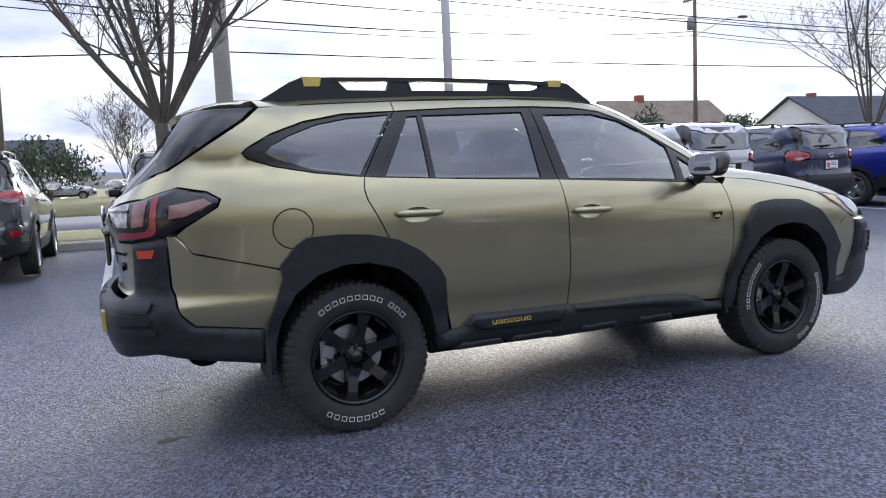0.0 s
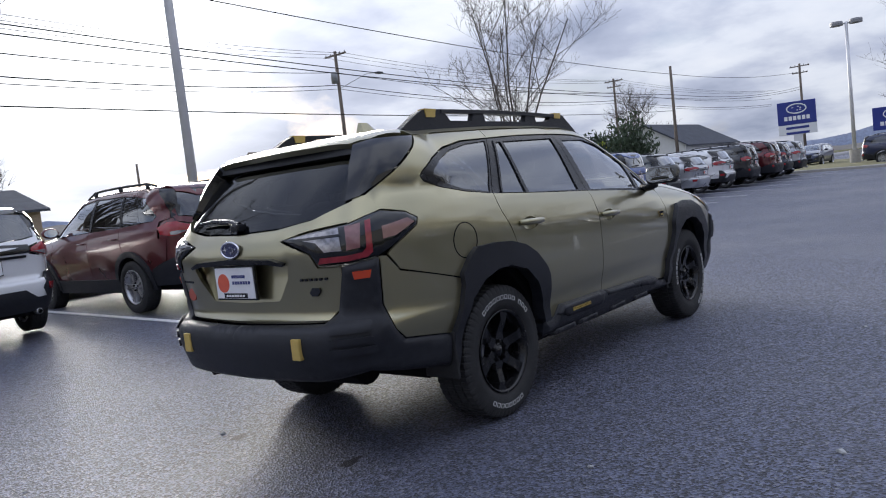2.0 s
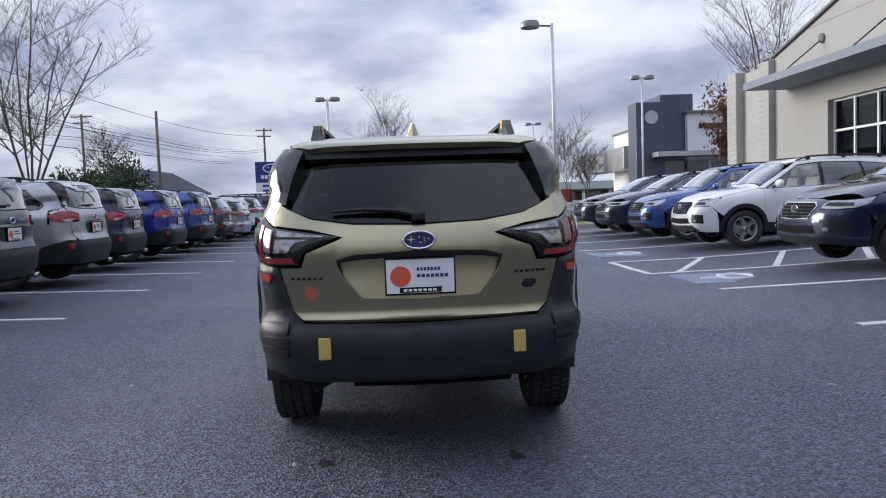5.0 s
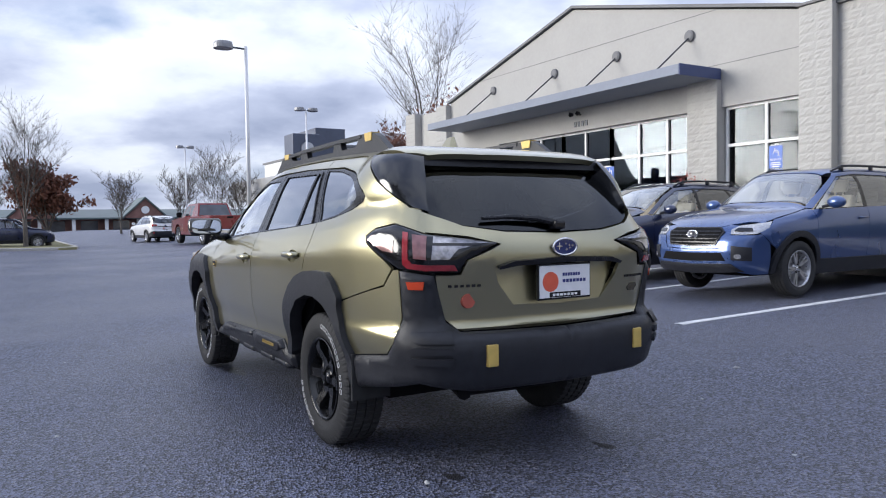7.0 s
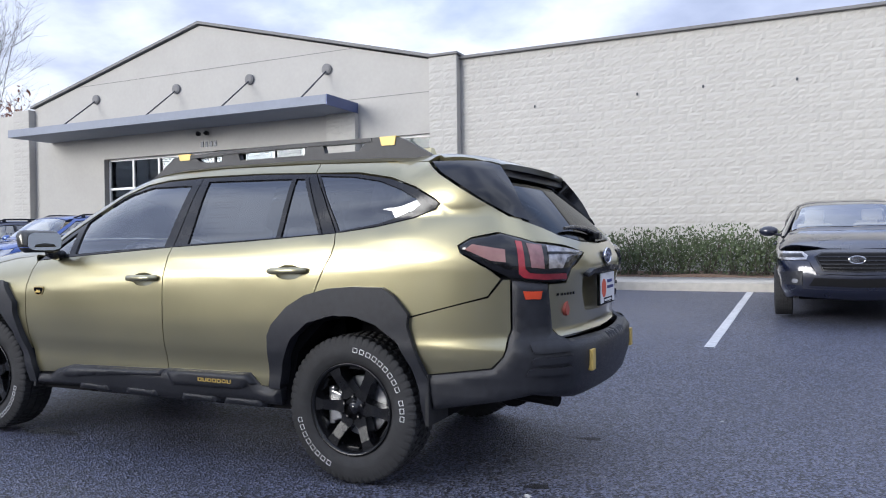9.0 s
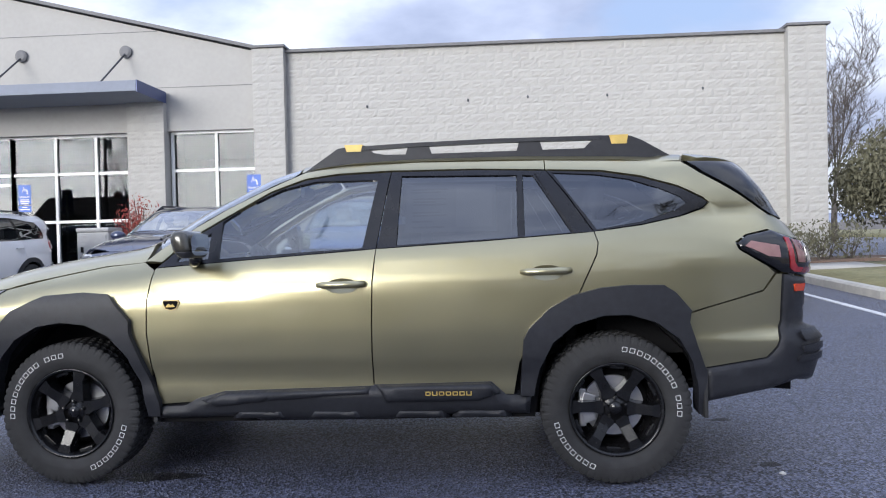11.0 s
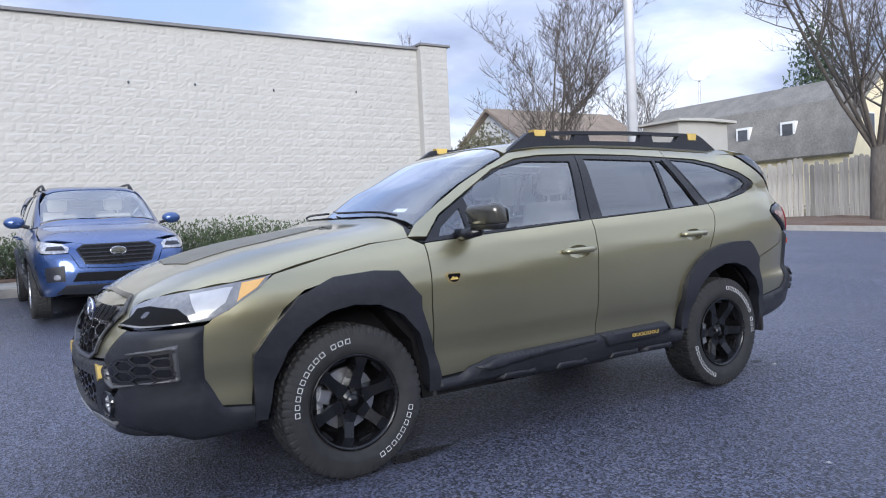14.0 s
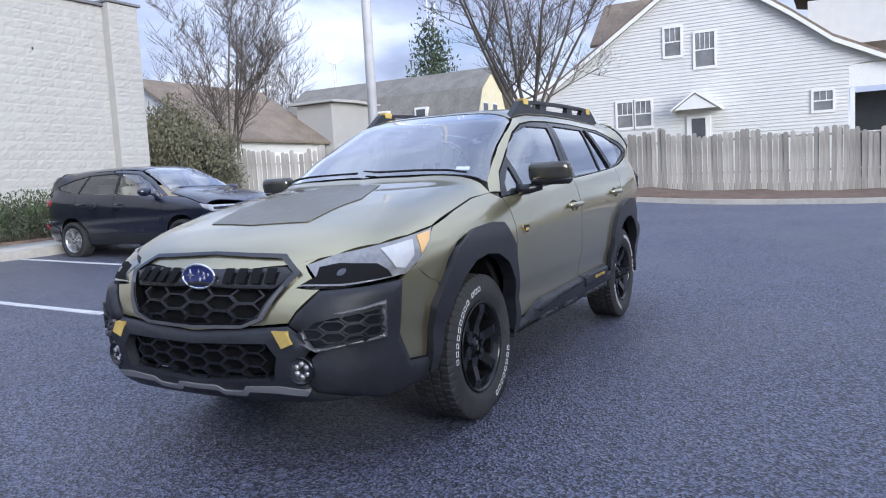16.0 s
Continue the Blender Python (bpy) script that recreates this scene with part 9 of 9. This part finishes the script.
    box(bm, -2.8, 2.8, -0.7, 0.7, 0.36, 0.58)
    part("chassis", bm, BLACK, t)


def pickup():
    t = thing("pickup_truck", "deep red crew-cab pickup parked by the lamp island", "pickup", at=pose(36.4, -7.3, ground_z(37, -7.3), 0, 0, 6) @ Matrix.Diagonal((1.08, 1.06, 1.13, 1)))
    truck(t, REDTRUCK, PANE_DARK, BLACK)


pickup()


def dark_pickup():
    t = thing("pickup_truck", "black pickup standing across the grass verge on the street", "pickup", at=pose(-9.3, 18.5, ground_z(-9, 18.5), 0, 0, 180))
    truck(t, INK, PANE_DARK, INK)


dark_pickup()


# ---- lamps, poles, wires, signs ----
def lot_lamp(x, y, h, heads, label, base=0.0, r=0.075):
    g = ground_z(x, y)
    t = thing("lot_lamp", label, "street lamp", "lot lamps", at=Matrix.Translation((x, y, g)))
    bm = bm_new()
    tube(bm, [(0, 0, base), (0, 0, h)], [r * 1.15, r * 0.85], 12)
    part("pole", bm, POLE_WHITE, t, smooth=True)
    bm = bm_new()
    lathe(bm, [(0.30, -0.05), (0.30, max(base, 0.12)), (0.0005, max(base, 0.12))], 20, axis="z")
    part("base", bm, CONCRETE, t)
    for dx in heads:
        bm = bm_new()
        tube(bm, [(0, 0, h - 0.1), (0, dx * 0.5, h - 0.08)], 0.035, 6)
        a = part("arm", bm, DARK_METAL, t)
        bm = bm_new()
        lathe(bm, [(0.0005, h + 0.10), (0.33, h + 0.08), (0.36, h - 0.02), (0.36, h - 0.16), (0.31, h - 0.17), (0.0005, h - 0.15)], 20, axis="z", m=Matrix.Translation((0, dx * 0.85, 0)))
        part("head", bm, material("grey lamp housing", (0.25, 0.25, 0.26), 0.45, 0.3, 10, 0.1), t, smooth=False)


lot_lamp(4.28, 10.6, 12.0, (), "white steel lamp pole on the grass verge", 0.1, 0.09)
lot_lamp(-7.47, -5.55, 13.0, (), "white steel lamp pole on the kerbed island", 0.1, 0.085)
lot_lamp(23.0, -5.75, 7.85, (1.0,), "tall lamp with a round head on the lamp island", 0.6)
lot_lamp(45.4, 5.3, 8.4, (-0.6, 0.6), "tall twin lamp on a concrete base on the grass island", 0.9, 0.10)
lot_lamp(46.5, -16.8, 9.2, (-0.6, 0.6), "twin lamp beside the far showroom", 0.3)
lot_lamp(70.0, -13.0, 8.5, (-0.6, 0.6), "twin lamp far across the lot", 0.3)
lot_lamp(-27.0, -44.0, 12.0, (0.8,), "lamp with a flat head beyond the wall", 0.3)


def utility_pole(x, y, h, mat, r, label, arms=((-0.4, 1.1), ), kit=False, lean=0.0):
    g = ground_z(x, y)
    t = thing("utility_pole", label, "utility pole", "utility poles", at=pose(x, y, g, 0, lean, 0))
    bm = bm_new()
    tube(bm, [(0, 0, -0.2), (0, 0, h)], [r * 1.15, r * 0.8], 12)
    part("pole", bm, mat, t, smooth=True)
    for dz, w in arms:
        bm = bm_new()
        box(bm, -0.06, 0.06, -w, w, h + dz - 0.06, h + dz + 0.06)
        a = part("crossarm", bm, POLE_WOOD, t)
        for k in (-0.9, -0.45, 0.45, 0.9):
            bm = bm_new()
            lathe(bm, [(0.03, 0.0), (0.05, 0.06), (0.03, 0.12), (0.0005, 0.16)], 8, axis="z", m=Matrix.Translation((0, k * w, h + dz + 0.06)))
            part("insulator", bm, DARK_METAL, a)
    if kit:
        bm = bm_new()
        lathe(bm, [(0.0005, h - 2.6), (0.26, h - 2.58), (0.28, h - 2.0), (0.26, h - 1.7), (0.0005, h - 1.66)], 16, axis="z", m=Matrix.Translation((-0.4, 0, 0)))
        part("transformer", bm, material("grey transformer", (0.28, 0.29, 0.30), 0.5, 0.3, 10, 0.1), t, smooth=True)
        bm = bm_new()
        tube(bm, [(0, 0, h - 3.0), (1.6, -1.6, h - 2.0), (2.4, -2.2, h - 1.95)], 0.03, 6)
        part("lamp_arm", bm, STEEL, t)
        bm = bm_new()
        box(bm, 2.2, 2.8, -2.4, -2.0, h - 2.05, h - 1.9, 0.03)
        part("lamp_head", bm, DARK_METAL, t)


utility_pole(38.0, 40.4, 13.2, POLE_WOOD, 0.16, "wooden utility pole with a transformer across the street", ((-0.3, 1.2),), True)
utility_pole(60.0, 21.6, 9.7, POLE_WOOD, 0.14, "dark wooden pole beside the verge", ())
utility_pole(82.0, 37.3, 12.5, POLE_WOOD, 0.16, "wooden utility pole far down the street", ((-0.3, 1.2), (-1.0, 0.9)))
utility_pole(95.0, 19.0, 11.6, POLE_WOOD, 0.16, "wooden utility pole beyond the signs", ((-0.3, 1.1), (-1.1, 0.9)))
utility_pole(0.66, 18.9, 14.0, material("grey concrete pole", (0.34, 0.33, 0.31), 0.85, 0, 8, 0.1), 0.24, "thick grey utility pole behind the bare tree", ((-0.5, 1.2),))
utility_pole(-6.3, 26.0, 10.5, POLE_WOOD, 0.16, "wooden utility pole across the street", ((-0.3, 1.2),), lean=2)
utility_pole(33.0, 64.0, 7.0, POLE_WOOD, 0.13, "thin wooden pole far across the street", ())


def wires():
    t = thing("overhead_wires", "black overhead wires strung between the poles", "wires")
    def span(p, q, sag, r=0.016):
        bm = bm_new()
        pts = []
        for i in range(17):
            f = i / 16
            v = Vector(p).lerp(Vector(q), f)
            v.z -= sag * 4 * f * (1 - f)
            pts.append(v)
        tube(bm, pts, r, 5)
        part("wire", bm, BLACK, t)
    chain = [(-60, 18, 9.8), (-6.3, 26, 10.2), (38.0, 40.4, 13.0), (82.0, 37.3, 12.3), (140, 34, 12.5)]
    for p, q in zip(chain, chain[1:]):
        for dy, dz, r in ((-1.05, 0.05, 0.015), (0.0, 0.1, 0.015), (1.05, 0.05, 0.015), (0.1, -1.3, 0.025), (0.1, -2.3, 0.03), (0.1, -2.6, 0.02)):
            span((p[0], p[1] + dy, p[2] + dz), (q[0], q[1] + dy, q[2] + dz), 0.7, r)
    for z, sag in ((7.2, 0.5), (5.4, 0.6), (5.1, 0.5)):
        span((0.66, 18.9, z + 2.0), (60.0, 21.6, z + 2.0), sag, 0.02)
        span((60.0, 21.6, z + 2.0), (95.0, 19.0, z + 3.6), sag, 0.02)
    span((-40, 18.9, 8.0), (0.66, 18.9, 9.5), 0.6, 0.02)
    span((-40, 18.9, 4.6), (0.66, 18.9, 5.0), 0.4, 0.02)
    span((0.66, 18.9, 5.0), (60.0, 21.6, 6.0), 0.4, 0.02)


wires()


def brand_sign(x, y, z0, z1, w, lower, label, turn=0):
    """A blue pylon sign; name and badge are plain shapes."""
    t = thing("pylon_sign", label, "sign", "pylon signs", at=pose(x, y, 0, 0, 0, turn))
    bm = bm_new()
    box(bm, -0.2, 0.2, -w, w, z0, z1, 0.03)
    part("cabinet", bm, SIGN_BLUE, t)
    zc = z0 + (z1 - z0) * 0.68
    bm = oval_ring(w * 0.5, w * 0.26, 0.05, 0.05, 28, 6)
    part("badge_ring", bm, WHITE, t, at=Matrix.Translation((-0.22, 0, zc)))
    for k in range(6):
        a = w * 0.66 - k * w * 0.23
        bm = bm_new()
        box(bm, -0.215, -0.2, a - w * 0.17, a, z0 + (z1 - z0) * 0.18, z0 + (z1 - z0) * 0.36)
        part("marking_bar", bm, WHITE, t, "white bar in place of a letter")
    for dy, dz in ((0.2, 0.05), (-0.1, 0.09), (-0.22, 0.03), (-0.05, -0.08), (-0.2, -0.06)):
        bm = bm_new()
        box(bm, -0.215, -0.2, dy * w - 0.07, dy * w + 0.07, zc + dz * w * 1.2 - 0.03, zc + dz * w * 1.2 + 0.03)
        part("badge_dot", bm, WHITE, t)
    if lower:
        bm = bm_new()
        box(bm, -0.19, 0.19, -w, w, z0 - (z1 - z0) * 0.45, z0 - 0.02, 0.02)
        lo = part("lower_cabinet", bm, FRAME_WHITE, t)
        bm = bm_new()
        for k in range(2):
            box(bm, -0.2, -0.19, -w * 0.6, w * 0.6, z0 - 0.4 - 0.45 * k, z0 - 0.2 - 0.45 * k)
        part("lower_marking", bm, SIGN_BLUE, t)
    bm = bm_new()
    box(bm, -0.15, 0.15, -0.35, 0.35, -0.1, z0)
    part("post", bm, POLE_WHITE, t)


brand_sign(64.9, 12.8, 3.55, 5.5, 1.5, True, "blue and white pylon sign on the verge", 10)
brand_sign(91.0, 8.9, 2.5, 5.0, 2.1, False, "blue pylon sign on a white post", 6)

# yellow crossing sign by the street
ys = thing("warning_sign", "yellow-green diamond warning sign on a post", "sign", at=pose(40.0, 18.9, ground_z(40.0, 18.9), 0, 0, 25))
bm = bm_new()
prism(bm, [(0, 2.15), (0.53, 2.68), (0, 3.21), (-0.53, 2.68)], -0.03, 0.0, "x")
part("plate", bm, material("fluorescent yellow-green", (0.62, 0.72, 0.03), 0.5, 0, 6, 0.05), ys)
bm = bm_new()
for y in (-0.12, 0.13):
    tube(bm, [(-0.035, y + 0.1 * math.cos(a), 2.6 + 0.1 * math.sin(a)) for a in np.linspace(0, 6.28, 12)], 0.018, 4)
tube(bm, [(-0.035, -0.12, 2.6), (-0.035, 0.0, 2.8), (-0.035, 0.13, 2.6)], 0.02, 4)
part("symbol", bm, BLACK, ys)
bm = bm_new()
tube(bm, [(0.03, 0, 0), (0.03, 0, 3.1)], 0.035, 6)
part("post", bm, STEEL, ys)

# lattice radio mast and dish far off
mast = thing("radio_mast", "thin white lattice radio mast far beyond the houses", "mast", at=Matrix.Translation((-62, -34, 0)))
bm = bm_new()
for a in (0, 2.1, 4.2):
    tube(bm, [(0.5 * math.cos(a), 0.5 * math.sin(a), 0), (0.5 * math.cos(a), 0.5 * math.sin(a), 38)], 0.05, 4)
for k in range(38):
    a, b = (0, 2.1, 4.2)[k % 3], (2.1, 4.2, 0)[k % 3]
    tube(bm, [(0.5 * math.cos(a), 0.5 * math.sin(a), k), (0.5 * math.cos(b), 0.5 * math.sin(b), k + 1)], 0.03, 3)
part("lattice", bm, POLE_WHITE, mast)
dish = thing("satellite_dish", "pale round dish on a mast beyond the houses", "dish", at=pose(-52, -38.8, 13.2, 0, 0, 38))
bm = bm_new()
lathe(bm, [(0.0005, 0.0), (0.5, 0.06), (0.95, 0.25), (0.97, 0.22), (0.5, 0.02), (0.0005, -0.04)], 24, axis="x")
part("bowl", bm, POLE_WHITE, dish, smooth=True)
bm = bm_new()
tube(bm, [(-0.1, 0, 0), (-0.1, 0, -13.2)], 0.09, 6)
part("mast", bm, STEEL, dish)

# rooftop unit on the showroom's far side
ru = thing("rooftop_unit", "grey metal box unit on a roof behind the showroom", "vent", at=pose(62.0, -33.0, 8.75))
bm = bm_new()
box(bm, 3.0, 6.0, -1.5, 1.5, 0.0, 1.8, 0.05)
part("housing", bm, STEEL, ru)


# low wooded hills along the horizon
def hills():
    rnd = random.Random(4)
    for name, dist, base, amp, col, label in (("far_hills", 900, 14, 22, (0.20, 0.23, 0.31), "blue grey hills on the horizon"), ("far_woods", 210, 3.5, 3.2, (0.13, 0.12, 0.11), "brown leafless woods far off")):
        bm = bm_new()
        n = 220
        prev = None
        for i in range(n + 1):
            a = 2 * math.pi * i / n
            h = base + amp * (noise.noise((math.cos(a) * 3, math.sin(a) * 3, dist)) + 0.35 * noise.noise((math.cos(a) * 25, math.sin(a) * 25, dist)))
            p = [bm.verts.new((dist * math.cos(a), dist * math.sin(a), -2)), bm.verts.new(((dist + 15) * math.cos(a), (dist + 15) * math.sin(a), max(1.0, h)))]
            p.append(bm.verts.new(((dist + 60) * math.cos(a), (dist + 60) * math.sin(a), -2)))
            if prev:
                bm.faces.new((prev[0], p[0], p[1], prev[1]))
                bm.faces.new((prev[1], p[1], p[2], prev[2]))
            prev = p
        tagged(part(name, bm, material(label, col, 0.95, 0, 0.4, 0.2, 0, 0), smooth=True), label, "hills", "", "structure")


hills()


# ---- marks and litter on the asphalt ----
def stain(x, y, rx, ry, seed, mat, label, name="stain"):
    """A thin irregular patch lying on the asphalt, with a ragged edge."""
    rnd = random.Random(seed)
    ph = [rnd.uniform(0, 6.28) for _ in range(5)]
    me = bpy.data.meshes.new(name)
    n = 40
    vs = [(x, y, ground_z(x, y) + 0.004)]
    for k in range(n):
        a = 2 * math.pi * k / n
        r = 1 + 0.22 * math.sin(2 * a + ph[0]) + 0.16 * math.sin(3 * a + ph[1]) + 0.12 * math.sin(5 * a + ph[2]) + 0.10 * math.sin(9 * a + ph[3]) + 0.06 * math.sin(14 * a + ph[4])
        px, py = x + rx * r * math.cos(a), y + ry * r * math.sin(a)
        vs.append((px, py, ground_z(px, py) + 0.002))
    me.from_pydata(vs, [], [(0, 1 + k, 1 + (k + 1) % n) for k in range(n)])
    me.materials.append(mat)
    return tagged(new(name, me), label, "stain", "", "structure")


WET = material("wet oily asphalt", (0.010, 0.010, 0.012), 0.30, 0, 40, 0.3, 0.6, 120, spec=0.6)
OIL = material("dry dark oil mark", (0.014, 0.014, 0.017), 0.55, 0, 30, 0.35, 0.6, 120)
for k, (x, y, rx, ry, mat, what) in enumerate(((1.20, -0.93, 0.30, 0.07, WET, "dark wet patch beside the front wheel"), (0.98, 0.70, 0.16, 0.08, WET, "dark wet patch behind the front wheel"),
                                               (-2.22, -0.45, 0.07, 0.04, OIL, "small dark oil mark on the asphalt"), (-2.20, 0.50, 0.06, 0.035, OIL, "small dark oil mark on the asphalt"), (0.98, -0.58, 0.13, 0.05, material("pale smooth patch", (0.34, 0.34, 0.36), 0.35, 0, 30, 0.3), "pale smooth patch under the car"))):
    stain(x, y, rx, ry, 20 + k, mat, what)
rnd = random.Random(77)
for k, (x, y, size) in enumerate(((-2.2, 0.65, 0.016), (-1.48, -2.49, 0.022), (-1.9, -1.6, 0.012), (0.9, -2.2, 0.012), (2.2, 1.9, 0.010), (-0.4, 2.1, 0.012), (1.6, 2.6, 0.010), (-2.9, -1.1, 0.012), (3.1, 1.4, 0.010), (-3.2, 0.9, 0.012))):
    bm = bm_new()
    bmesh.ops.create_icosphere(bm, subdivisions=1, radius=size, matrix=Matrix.Translation((x, y, ground_z(x, y) + size * 0.3)) @ Matrix.Rotation(k, 4, "Z") @ Matrix.Diagonal((1.3, 0.8, 0.5, 1)))
    for v in bm.verts:
        v.co += Vector([rnd.uniform(-0.2, 0.2) * size for _ in range(3)])
    tagged(part("pebble", bm, material("pale stone chip", (0.45, 0.45, 0.44), 0.8, 0, 60, 0.2)), "pale stone chip lying on the asphalt", "stone", "stone chips on the asphalt")


def utility_cabinet(x, y):
    """A waist-high grey plastic cabinet with a lid and a door, standing on the walk by the shop window."""
    g = ground_z(x, y) + 0.10
    t = thing("utility_cabinet", "pale grey plastic cabinet standing by the shop window", "cabinet", at=Matrix.Translation((x, y, g)))
    skin = material("pale grey plastic", (0.34, 0.34, 0.34), 0.5, 0, 8, 0.06)
    bm = bm_new()
    box(bm, -0.36, 0.36, -0.30, 0.28, -0.02, 1.10, 0.03)
    body = part("body", bm, skin, t, smooth=False)
    bm = bm_new()
    box(bm, -0.38, 0.38, -0.32, 0.30, 1.102, 1.20, 0.04)
    part("lid", bm, skin, t)
    bm = bm_new()
    box(bm, -0.31, 0.31, 0.283, 0.297, 0.08, 1.04, 0.006)
    door = part("door", bm, skin, t)
    bm = bm_new()
    box(bm, 0.20, 0.26, 0.300, 0.318, 0.66, 0.78, 0.006)
    part("latch", bm, BLACK, door)


utility_cabinet(8.03, -11.45)
